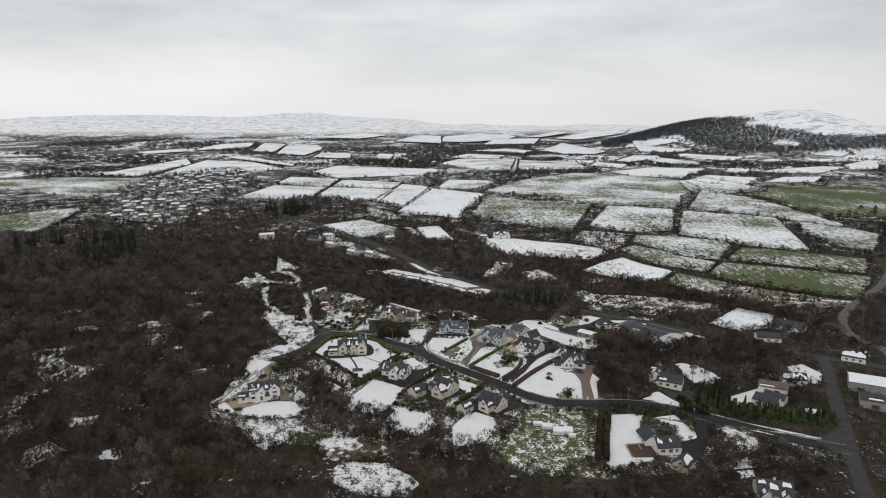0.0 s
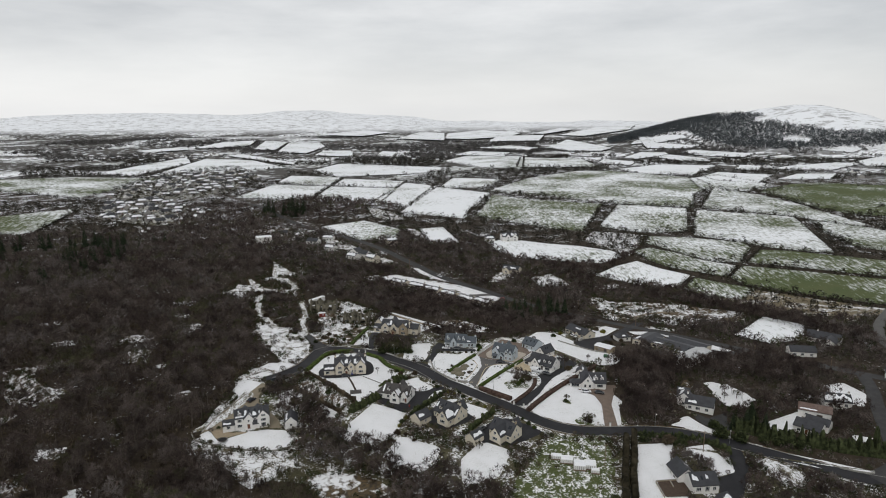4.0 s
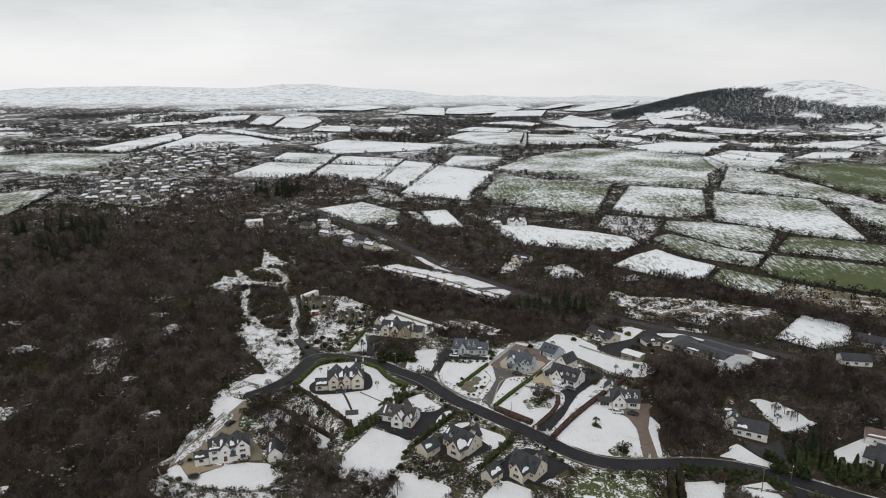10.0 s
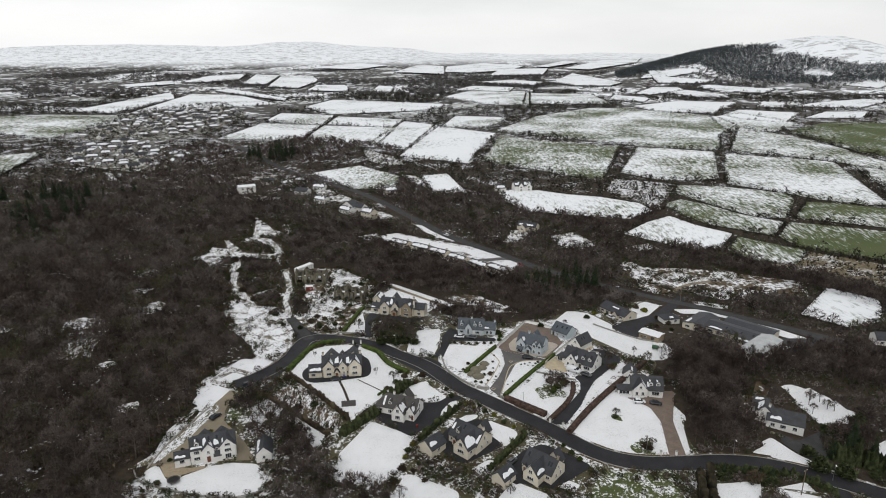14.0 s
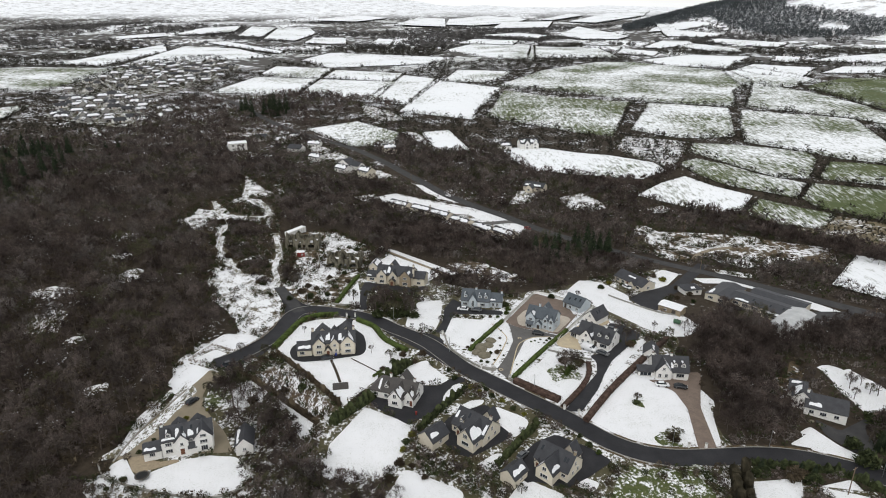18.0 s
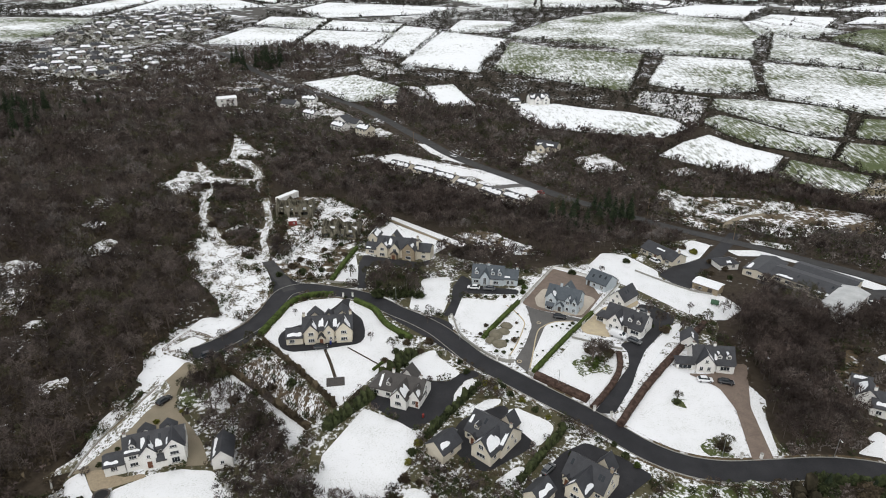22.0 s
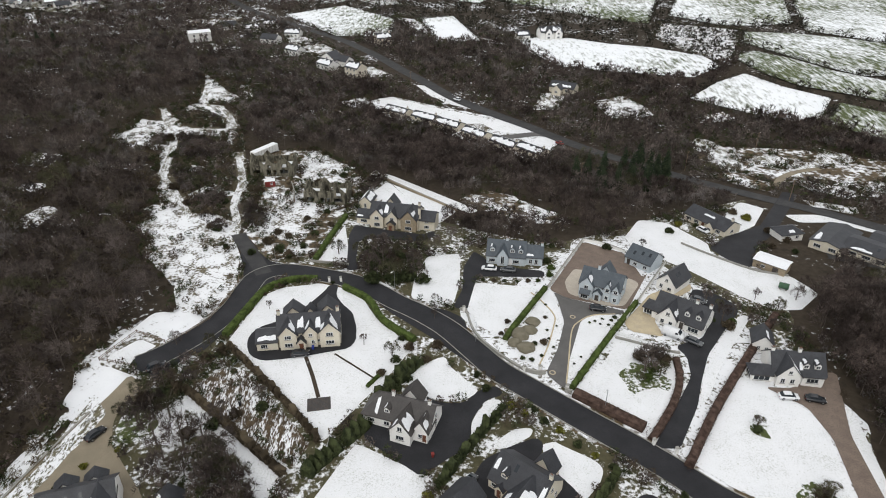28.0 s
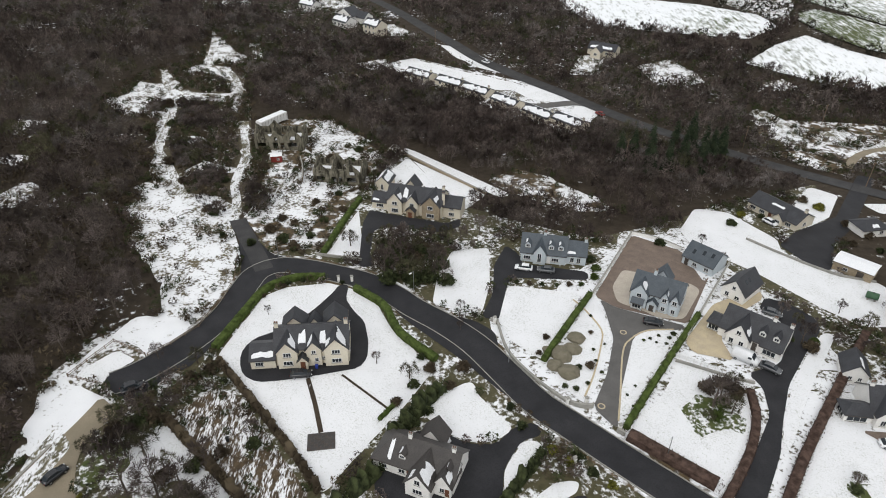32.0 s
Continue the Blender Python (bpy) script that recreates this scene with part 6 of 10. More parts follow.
house((-53.0, 319.7), 7.0, bl, M["cream"], M["slate"], "large cream rendered house with two front gables", windows=[
    (1, "f", 2.0, 0.9, 1.9, 1.1), (1, "f", 2.0, 3.1, 1.6, 1.1), (2, "f", 1.45, 3.2, 0.9, 0.9), (2, "f", 1.9, 1.1, 0.8, 1.0), (3, "f", 2.3, 0.9, 2.0, 1.1), (3, "f", 2.3, 3.2, 1.7, 1.1),
    (0, "f", 9.5, 1.1, 0.6, 0.8), (0, "r", 2.5, 1.0, 1.2, 1.1), (0, "r", 5.5, 3.2, 1.0, 1.0), (0, "l", 5.5, 3.2, 1.0, 1.0), (7, "f", 1.7, 0.8, 1.6, 1.1)],
    doors=[(8, 0.9, 1.0, M["wood_door"])], chimneys=[(0.35, 4.8, 5.6, 8.1, M["cream"]), (14.3, 4.8, 5.6, 8.1, M["cream"])],
    snow=[(0, 0, 4.7, 6.2, 0.12, 0.85), (0, 0, 9.0, 10.2, 0.1, 0.7), (2, 0, 0.3, 3.2, 0.15, 0.9), (3, 1, 0.2, 4.6, 0.1, 0.9), (1, 1, 0.3, 3.8, 0.1, 0.8), (7, 0, 0.3, 4.6, 0.05, 0.5), (3, 0, 0.1, 2.0, 0.1, 0.55)])
# the tall white house at the end of the gravel drive
bl = [B(0, 1.0, 14.9, 7.8, 5.0, 7.9), B(4.0, 0, 3.7, 5, 4.9, 7.0, "y"), B(9.6, -0.4, 5.0, 6, 5.3, 8.0, "y"), B(-5.2, 1.0, 5.0, 5.2, 2.5, 4.0), B(3.0, 8.4, 4.0, 2.6, 4.6, 6.3, "y"), B(8.6, 8.4, 4.0, 2.6, 4.6, 6.3, "y"), B(7.6, -0.2, 2.2, 1.6, 2.3, 3.4)]
house((-84.9, 268.6), 19.7, bl, M["white"], M["slate"], "tall white rendered house with a dark slate roof", size=0.9, windows=[
    (0, "f", 2.0, 0.9, 2.0, 1.2), (0, "f", 2.0, 3.3, 1.8, 1.1), (1, "f", 1.8, 3.3, 0.9, 1.0), (2, "f", 2.5, 0.4, 2.0, 1.8), (2, "f", 2.5, 3.1, 2.2, 1.1), (2, "f", 2.5, 5.3, 1.8, 0.9), (0, "f", 8.6, 3.4, 0.8, 1.0),
    (0, "r", 3.8, 1.0, 1.2, 1.2), (0, "l", 4.0, 3.4, 1.0, 1.0), (3, "f", 2.4, 0.9, 1.6, 1.2)], doors=[(1, 1.8, 1.2, M["wood_door"])], dormers=[(0, 2.2, 1.5, True)],
    snow=[(0, 0, 4.2, 5.4, 0.1, 0.8), (0, 0, 0.2, 4.0, 0.03, 0.2), (1, 1, 0.2, 3.4, 0.15, 0.9), (3, 0, 0.2, 3.6, 0.05, 0.5), (2, 0, 0.3, 3, 0.3, 0.6), (0, 0, 7.7, 9.4, 0.05, 0.5)], lights=[(0, 0, 6.2, 0.62), (0, 0, 8.9, 0.62)], chimneys=[(0.5, 4.9, 6.6, 8.7, M["white"])])
house((-64.9, 271.0), 13.0, [B(0, 0, 4.6, 7.2, 2.7, 4.9, "y")], M["white"], M["slate"], "small white gabled garage with a slate roof", "garage", windows=[(0, "f", 2.3, 1.0, 0.9, 0.9), (0, "r", 3, 1.0, 1, 0.9)], snow=[(0, 0, 0.3, 6.8, 0.05, 0.55)], category="garage")
# white dormer house with brown slates
bl = [B(0, 0, 17.0, 8.2, 2.9, 6.6, hip=(3.6, 0)), B(8.4, -3.2, 5.0, 6.5, 3.2, 6.3, "y"), B(13.4, -1.2, 3.4, 5.0, 3.0, 5.6, "y"), B(6.8, 7.6, 5.0, 4.0, 2.9, 6.0, "y")]
house((-32.0, 297.3), -20.0, bl, M["white"], M["slate_brown"], "white rendered dormer house with brown slates", size=0.88, windows=[
    (0, "f", 2.2, 0.8, 1.8, 1.2), (0, "f", 6.2, 0.8, 1.4, 1.2), (1, "f", 2.5, 0.8, 2.0, 1.3), (1, "f", 2.5, 3.4, 1.2, 1.4), (2, "f", 1.7, 0.9, 1.0, 1.2), (0, "r", 4, 0.9, 1.2, 1.2), (1, "l", 2, 0.9, 1.2, 1.1), (0, "r", 4, 3.3, 1.1, 1.1)],
    doors=[(0, 7.8, 1.0, M["wood_door"]), (2, 2.7, 0.9, M["wood_door"])], dormers=[(0, 6.0, 1.4, True), (0, 15.4, 1.3, True)], chimneys=[(6.5, 4.1, 5.8, 7.9, M["white"]), (15.5, 4.1, 5.8, 7.7, M["white"])], snow=[(1, 1, 0.2, 4.0, 0.1, 0.9), (0, 0, 3.0, 3.8, 0.05, 0.9), (2, 1, 0.2, 3.2, 0.1, 0.8), (1, 0, 0.3, 2.2, 0.2, 0.7)])
# cream dormer houses below the road
bl = [B(0, 0, 12.7, 9.4, 2.9, 7.0), B(5.6, -4.2, 6.4, 7.5, 3.0, 6.6, "y"), B(2.4, -1.0, 2.0, 2.0, 2.3, 3.3, "y", over=0.2), B(5.4, 9.0, 4.6, 3.6, 2.8, 6.0, "y")]
house((-6.6, 281.6), -40.0, bl, M["cream"], M["slate"], "cream dormer house with dark slates and gables", size=0.88, windows=[
    (1, "f", 3.2, 0.8, 2.8, 1.3), (1, "f", 3.2, 3.5, 1.6, 1.4), (0, "f", 1.5, 0.9, 1.4, 1.1), (0, "r", 3.0, 0.9, 1.0, 1.1), (0, "r", 6.5, 0.9, 1.0, 1.1), (0, "r", 4.7, 3.6, 0.9, 1.2), (1, "r", 2.0, 0.9, 1.2, 1.1), (0, "l", 4.7, 3.4, 1.0, 1.2)],
    doors=[(2, 1.0, 1.0, M["wood_door"])], dormers=[(0, 3.2, 1.5, True)], chimneys=[(12.2, 4.7, 6.0, 8.2, M["cream"])], snow=[(1, 1, 0.3, 5.5, 0.08, 0.85), (1, 0, 0.4, 2.6, 0.1, 0.7), (0, 0, 11.6, 12.6, 0.05, 0.95), (0, 0, 0.1, 1.0, 0.3, 0.8)], lights=[(0, 0, 4.8, 0.7)])
house((-15.2, 276.4), -42.0, [B(0, 0, 5.6, 6.6, 2.6, 4.9, "y")], M["cream"], M["slate"], "cream gabled garage with a slate roof", "garage", windows=[(0, "r", 3.2, 1.0, 1.0, 0.9), (0, "l", 3.2, 1.0, 1.0, 0.9)], snow=[(0, 1, 0.4, 3.4, 0.2, 0.7)], category="garage")
bl = [B(0, 0, 11.8, 8.6, 2.9, 6.8), B(3.2, -4.0, 5.8, 7.2, 3.0, 6.4, "y"), B(0.8, -1.0, 1.9, 2.0, 2.3, 3.2, "y", over=0.2), B(5.0, 8.2, 4.6, 3.6, 2.8, 6.2, "y")]
house((15.6, 268.6), -41.0, bl, M["cream"], M["slate"], "cream dormer house with a stone trimmed gable", size=0.88, windows=[
    (1, "f", 2.9, 0.8, 2.6, 1.3), (1, "f", 2.9, 3.4, 1.4, 1.3), (0, "f", 10.3, 0.9, 1.4, 1.1), (0, "r", 3.0, 0.9, 1.0, 1.1), (0, "r", 5.8, 0.9, 1.0, 1.1), (0, "r", 4.3, 3.5, 0.9, 1.2), (0, "f", 2.9, 0.9, 1.0, 1.1)],
    doors=[(2, 0.95, 0.9, M["wood_door"])], chimneys=[(11.4, 4.3, 5.8, 8.0, M["stone"])], snow=[(1, 1, 0.4, 4.6, 0.05, 0.4), (1, 0, 0.3, 1.6, 0.1, 0.8), (0, 1, 10.6, 11.7, 0.1, 0.9)], lights=[(0, 0, 1.2, 0.6), (0, 0, 10.2, 0.55), (0, 0, 9.3, 0.55)])
house((6.8, 262.5), -42.0, [B(0, 0, 4.6, 5.8, 2.5, 4.5, "y")], M["cream"], M["slate"], "small cream garage with a slate roof", "garage", windows=[(0, "r", 3.0, 1.0, 0.9, 0.9)], snow=[(0, 1, 0.4, 5.2, 0.1, 0.7)], category="garage")
# tan house beside the ruins
bl = [B(0, 1.0, 16.2, 7.8, 4.4, 7.2), B(0.6, 0, 4.2, 5, 4.4, 6.8, "y"), B(6.0, 0.3, 3.4, 5, 4.4, 6.5, "y"), B(10.8, -0.4, 5.0, 6, 4.5, 7.3, "y"), B(16.2, 2.0, 5.2, 6.0, 3.6, 5.6), B(-4.8, 1.8, 4.8, 5.6, 2.5, 4.2), B(6.4, -1.2, 2.4, 2.2, 2.4, 3.5, "y", over=0.25), B(3, 8.4, 4, 4, 4.4, 7, "y")]
house((-37.6, 385.7), -13.0, bl, [M["cream"], M["cream"], M["cream"], M["stone"], M["cream"], M["cream"], M["stone"], M["cream"]], M["slate"], "cream and tan stone house with three front gables", windows=[
    (1, "f", 2.1, 0.8, 2.0, 1.3), (1, "f", 2.1, 3.2, 1.5, 1.1), (2, "f", 1.7, 3.2, 1.3, 1.0), (3, "f", 2.5, 0.8, 2.2, 1.2), (3, "f", 2.5, 3.3, 1.6, 1.1), (4, "f", 2.6, 0.8, 1.6, 1.1), (4, "f", 2.6, 2.8, 1.2, 0.8), (5, "f", 2.4, 0.8, 2.2, 1.1)],
    doors=[(6, 1.2, 1.1, M["wood_door"])], chimneys=[(15.8, 4.9, 5.8, 8.2, M["cream"]), (16.4, 2.4, 3.0, 7.4, M["cream"])], snow=[(0, 0, 4.7, 6.0, 0.1, 0.8), (2, 0, 0.3, 3.6, 0.1, 0.7), (1, 1, 0.3, 3.2, 0.1, 0.7), (3, 1, 0.2, 3.6, 0.3, 0.7), (5, 0, 0.2, 2.2, 0.02, 0.3)])
house((-42.3, 400.9), -13.0, [B(0, 0, 4.2, 6.0, 2.6, 4.6, "y")], M["cream"], M["slate"], "small cream garden outhouse with a snowy roof", "outhouse", windows=[(0, "f", 2.1, 0.3, 0.9, 1.8)], snow=[(0, 0, 0.2, 5.8, 0.02, 0.97), (0, 1, 0.2, 5.8, 0.02, 0.97)], category="outhouse")
# pale grey dormer house
bl = [B(0, 0, 11.2, 7.4, 2.9, 6.2), B(3.2, -0.9, 3.0, 4.5, 3.4, 5.8, "y"), B(11.2, 1.0, 5.0, 6.2, 2.7, 5.0)]
house((-0.9, 361.4), -9.5, bl, M["greyblue"], M["slate_blue"], "pale grey dormer house with blue-grey slates", windows=[
    (0, "f", 1.6, 0.8, 1.8, 1.1), (1, "f", 1.5, 0.8, 1.0, 2.6), (0, "f", 8.6, 0.8, 1.8, 1.1), (2, "f", 1.6, 0.5, 1.0, 1.5), (2, "f", 3.2, 0.5, 1.0, 1.5), (2, "r", 3, 0.9, 1.0, 1.1)], doors=[(0, 7.0, 1.0, M["frame"])],
    dormers=[(0, 1.6, 1.4, True), (0, 7.4, 1.4, True), (0, 9.8, 1.4, True)], chimneys=[(5.6, 3.7, 5.6, 7.0, M["greyblue"]), (15.8, 4.1, 4.0, 5.9, M["greyblue"])], snow=[(2, 0, 0.3, 2.4, 0.02, 0.25)])
# pale grey house in the paved court
bl = [B(0, 0, 11.9, 7.6, 4.5, 7.7), B(0.3, -1.0, 4.0, 5.5, 4.5, 7.0, "y"), B(4.6, -1.2, 2.2, 2.4, 2.5, 3.7, "y", over=0.25), B(1.0, -2.2, 2.6, 1.4, 2.4, 3.2), B(3.5, 7.2, 4.2, 3.4, 4.4, 7.2, "y"), B(7.3, -0.4, 1.9, 3.2, 4.5, 6.2, "y"), B(9.7, -0.4, 1.9, 3.2, 4.5, 6.2, "y")]
house((22.6, 345.0), -28.0, bl, M["greyblue"], M["slate_blue"], "pale grey rendered house with blue-grey slate roof", size=0.93, windows=[
    (1, "f", 2.0, 3.2, 1.2, 1.2), (3, "f", 1.3, 0.7, 2.2, 1.3), (5, "f", 0.95, 3.4, 1.1, 1.2), (6, "f", 0.95, 3.4, 1.1, 1.2), (5, "f", 0.95, 0.8, 1.0, 1.3), (6, "f", 0.95, 0.8, 1.0, 1.3), (0, "r", 2.4, 0.8, 1.2, 1.3), (0, "r", 3.8, 3.4, 1.0, 1.2), (0, "l", 3.8, 3.3, 1, 1.1)],
    doors=[(2, 1.1, 1.1, M["dark_frame"])], chimneys=[(4.4, 3.8, 6.8, 9.0, M["greyblue"])], snow=[(1, 1, 0.2, 2.8, 0.3, 0.9), (5, 1, 0.2, 2.0, 0.3, 0.8)])
house((40.4, 363.2), -46.0, [B(0, 0, 8.2, 7.2, 2.7, 5.4)], M["greyblue"], M["slate_blue"], "pale grey garage with a blue-grey slate roof", "garage", windows=[(0, "f", 3.4, 0.9, 1.2, 1.0), (0, "f", 6.6, 0.9, 1.2, 1.0)], doors=[(0, 1.2, 1.0, M["dark_frame"])], lights=[(0, 0, 2.0, 0.4), (0, 0, 4.4, 0.55), (0, 0, 6.6, 0.6)], category="garage")
# white dormer house with a bay sunroom
bl = [B(0, 0, 13.0, 8.4, 2.8, 6.3), B(2.0, -1.2, 4.6, 6.0, 3.0, 6.0, "y"), B(-2.6, 0.6, 2.8, 4.0, 2.4, 3.6, hip=(1.6, 0)), B(8.8, -0.5, 4.0, 2.0, 2.6, 3.3)]
house((40.2, 334.6), -38.0, bl, M["white"], M["slate"], "white rendered dormer house with dark slates", windows=[
    (1, "f", 1.2, 0.8, 1.0, 1.2), (1, "f", 3.3, 0.8, 1.0, 1.2), (1, "f", 2.3, 3.4, 1.0, 1.0), (3, "f", 2.0, 0.8, 2.6, 1.3), (2, "f", 1.3, 0.7, 2.2, 1.4), (2, "l", 2.0, 0.7, 2.6, 1.4), (0, "r", 3.0, 0.8, 1.0, 1.2), (0, "r", 4.2, 3.3, 0.9, 1.0)], doors=[(0, 7.7, 1.0, M["dark_frame"])],
    dormers=[(0, 8.4, 1.3, False), (0, 11.2, 1.3, False)], chimneys=[(9.4, 4.2, 5.6, 7.2, M["white"]), (12.8, 4.2, 5.6, 7.1, M["white"])], snow=[(1, 1, 0.4, 3.6, 0.1, 0.5)])
house((45.9, 350.0), -47.0, [B(0, 0, 5.6, 8.4, 2.7, 5.6, "y")], M["white"], M["slate"], "white gabled outbuilding with rooflights", "outbuilding", windows=[(0, "f", 1.5, 0.8, 1.0, 1.2), (0, "f", 4.0, 0.8, 1.2, 1.0), (0, "f", 2.8, 3.2, 0.9, 0.9)], lights=[(0, 1, 3.0, 0.55), (0, 1, 4.4, 0.55)], category="outbuilding")
# white dormer house on the large lawn
bl = [B(0, 0, 11.6, 7.6, 2.8, 6.2), B(0.8, -1.2, 5.0, 5.5, 3.0, 6.0, "y"), B(-4.6, -0.6, 4.6, 3.6, 2.4, 3.6, hip=(1.5, 0)), B(6.6, -0.5, 4.6, 2.0, 2.6, 3.2)]
house((61.2, 311.4), -7.0, bl, M["white"], M["slate"], "white dormer house with a glazed sunroom", windows=[
    (1, "f", 1.3, 0.8, 1.0, 1.3), (1, "f", 3.4, 0.8, 1.0, 1.3), (1, "f", 2.5, 3.4, 0.9, 1.0), (3, "f", 2.2, 0.8, 2.6, 1.3), (2, "f", 2.3, 0.7, 3.6, 1.4), (2, "l", 1.8, 0.7, 2.6, 1.4), (0, "r", 2.6, 0.9, 1.0, 1.2)], doors=[(0, 6.2, 1.0, M["frame"])],
    dormers=[(0, 7.2, 1.4, True), (0, 9.8, 1.4, True)], chimneys=[(6.2, 3.8, 5.6, 7.1, M["white"]), (0.3, 3.8, 5.4, 7.0, M["white"])], snow=[(1, 1, 0.2, 5.0, 0.05, 0.95), (0, 0, 5.9, 6.6, 0.1, 0.6)])
house((61.2, 322.1), -18.0, [B(0, 0, 4.6, 5.6, 2.6, 4.8, "y")], M["white"], M["slate"], "small white outbuilding with a slate roof", "outbuilding", windows=[(0, "f", 1.4, 0.9, 0.8, 1.0), (0, "f", 3.2, 0.9, 0.8, 1.0)], snow=[(0, 1, 0.3, 3.4, 0.5, 0.98)], category="outbuilding")
# low bungalow above the big lawn, and its shed
house((70.1, 398.0), -57.5, [B(0, 0, 16.0, 8.4, 2.5, 4.7, hip=(0, 0)), B(9.5, -1.4, 3.0, 4.0, 2.5, 4.0, "y")], M["cream"], M["slate"], "long low cream bungalow with a dark roof", windows=[(0, "f", 2.0, 0.9, 1.8, 1.1), (0, "f", 5.0, 0.9, 1.8, 1.1), (0, "f", 13.6, 0.9, 1.8, 1.1), (1, "f", 1.5, 0.9, 1.6, 1.1), (0, "r", 4, 0.9, 1.6, 1.1)], doors=[(0, 7.6, 1.0, M["wood_door"])], chimneys=[(15.4, 4.2, 4.0, 5.7, M["cream"])], snow=[(0, 0, 6, 10, 0.5, 0.7)])
house((79.8, 365.0), -43.0, [B(0, 0, 9.2, 5.6, 2.6, 3.2)], M["stone"], M["snow_roof"], "low shed with a snow-covered roof", "shed", windows=[(0, "f", 3.0, 0.9, 1.2, 0.9)], doors=[(0, 6.5, 1.6, M["dark_frame"])], category="shed")
# house behind the wood, with a lower wing
bl = [B(0, 0, 11.5, 7.6, 2.9, 5.7), B(-3.6, 2.0, 5.2, 6.0, 4.2, 6.4, "y"), B(-4.6, 8.0, 5.0, 5.0, 3.0, 5.4)]
house((103.6, 295.0), -27.0, bl, M["white"], M["slate"], "white house with a lower wing and dark slates", windows=[(0, "f", 2.0, 0.8, 1.4, 1.2), (0, "f", 5.2, 0.8, 1.8, 1.2), (0, "f", 8.8, 0.8, 1.4, 1.2), (0, "r", 3.8, 0.8, 1.2, 1.2), (0, "r", 3.8, 3.2, 0.9, 1.1), (1, "f", 2.6, 1.0, 1.2, 1.2)], snow=[(1, 0, 0.3, 5, 0.1, 0.9), (0, 0, 1.0, 4.5, 0.08, 0.4), (2, 0, 0.4, 4, 0.6, 0.95)], chimneys=[(0.5, 3.8, 5, 6.8, M["white"])])
# dark roofed house below the road, and its garage
bl = [B(0, 0, 9.6, 7.4, 2.8, 5.8), B(-2.6, 6.0, 7.0, 9.0, 2.8, 5.6, "y")]
house((85.6, 236.6), 6.0, bl, M["white"], M["slate"], "white bungalow with crossing dark slate roofs", windows=[(0, "f", 2.2, 0.8, 1.8, 1.2), (0, "f", 5.4, 0.6, 1.6, 1.5), (0, "f", 8.0, 0.8, 1.2, 1.2), (1, "l", 3.0, 0.8, 1.4, 1.1), (1, "l", 6.0, 0.8, 1.4, 1.1)], snow=[(0, 0, 0.5, 2.5, 0.3, 0.9), (0, 0, 5.5, 6.4, 0.4, 0.9), (1, 1, 5, 6, 0.2, 0.8)], lights=[(0, 0, 4, 0.5)])
house((88.7, 228.4), -40.0, [B(0, 0, 5.6, 7.0, 2.7, 5.0, "y")], M["cream"], M["slate"], "cream garage with a partly snowy roof", "garage", windows=[(0, "f", 2.8, 2.9, 0.8, 0.8)], snow=[(0, 1, 0.3, 6.6, 0.05, 0.9)], category="garage")
house((142.4, 278.8), -45.0, [B(0, 0, 10.0, 8.0, 2.7, 4.8), B(2, 7.5, 9.0, 6.0, 2.6, 4.4)], M["white"], M["slate"], "white cottage with dark slate roof", windows=[(0, "f", 2.2, 0.8, 1.4, 1.1), (0, "f", 7.6, 0.8, 1.4, 1.1), (0, "r", 4, 0.8, 1.2, 1.1)], doors=[(0, 5.0, 1.0, M["wood_door"])])
house((113.5, 211.5), -14.0, [B(0, 0, 12.0, 9.0, 3.2, 6.6), B(0.8, -2, 3.8, 5.0, 3.1, 5.4, "y"), B(7.4, -2, 3.8, 5.0, 3.1, 5.4, "y")], M["cream"], M["slate"], "large cream house with a partly snowy roof", windows=[(1, "f", 1.9, 0.8, 1.6, 1.2), (2, "f", 1.9, 0.8, 1.6, 1.2), (0, "f", 6.0, 0.8, 1.2, 1.2), (0, "r", 4.5, 0.8, 1.2, 1.2)], snow=[(0, 0, 0.5, 3.0, 0.62, 0.95), (0, 0, 4.2, 7.0, 0.3, 0.75), (0, 0, 8.5, 11.5, 0.55, 0.9), (1, 0, 0.3, 3, 0.3, 0.9), (1, 1, 0.3, 3, 0.1, 0.6), (2, 0, 0.3, 3, 0.1, 0.9)], chimneys=[(6, 4.5, 5.8, 7.6, M["cream"])])
house((206.5, 388.0), -40.0, [B(0, 0, 17.0, 9.0, 2.8, 5.6), B(9, -6, 7.0, 8.0, 2.8, 5.2, "y")], M["white"], M["slate"], "long white house with a dark roof", windows=[(0, "f", 2.2, 0.8, 1.6, 1.2), (0, "f", 6, 0.8, 1.6, 1.2), (1, "f", 3.5, 0.8, 2.0, 1.2)], chimneys=[(5, 4.5, 4.8, 6.4, M["white"])])
house((183.3, 360.2), -10.0, [B(0, 0, 13.0, 7.5, 2.7, 4.9)], M["white"], M["slate"], "low white bungalow beside the railway path", windows=[(0, "f", 2.2, 0.8, 1.6, 1.2), (0, "f", 6, 0.8, 1.6, 1.2), (0, "f", 10.5, 0.8, 1.6, 1.2)])
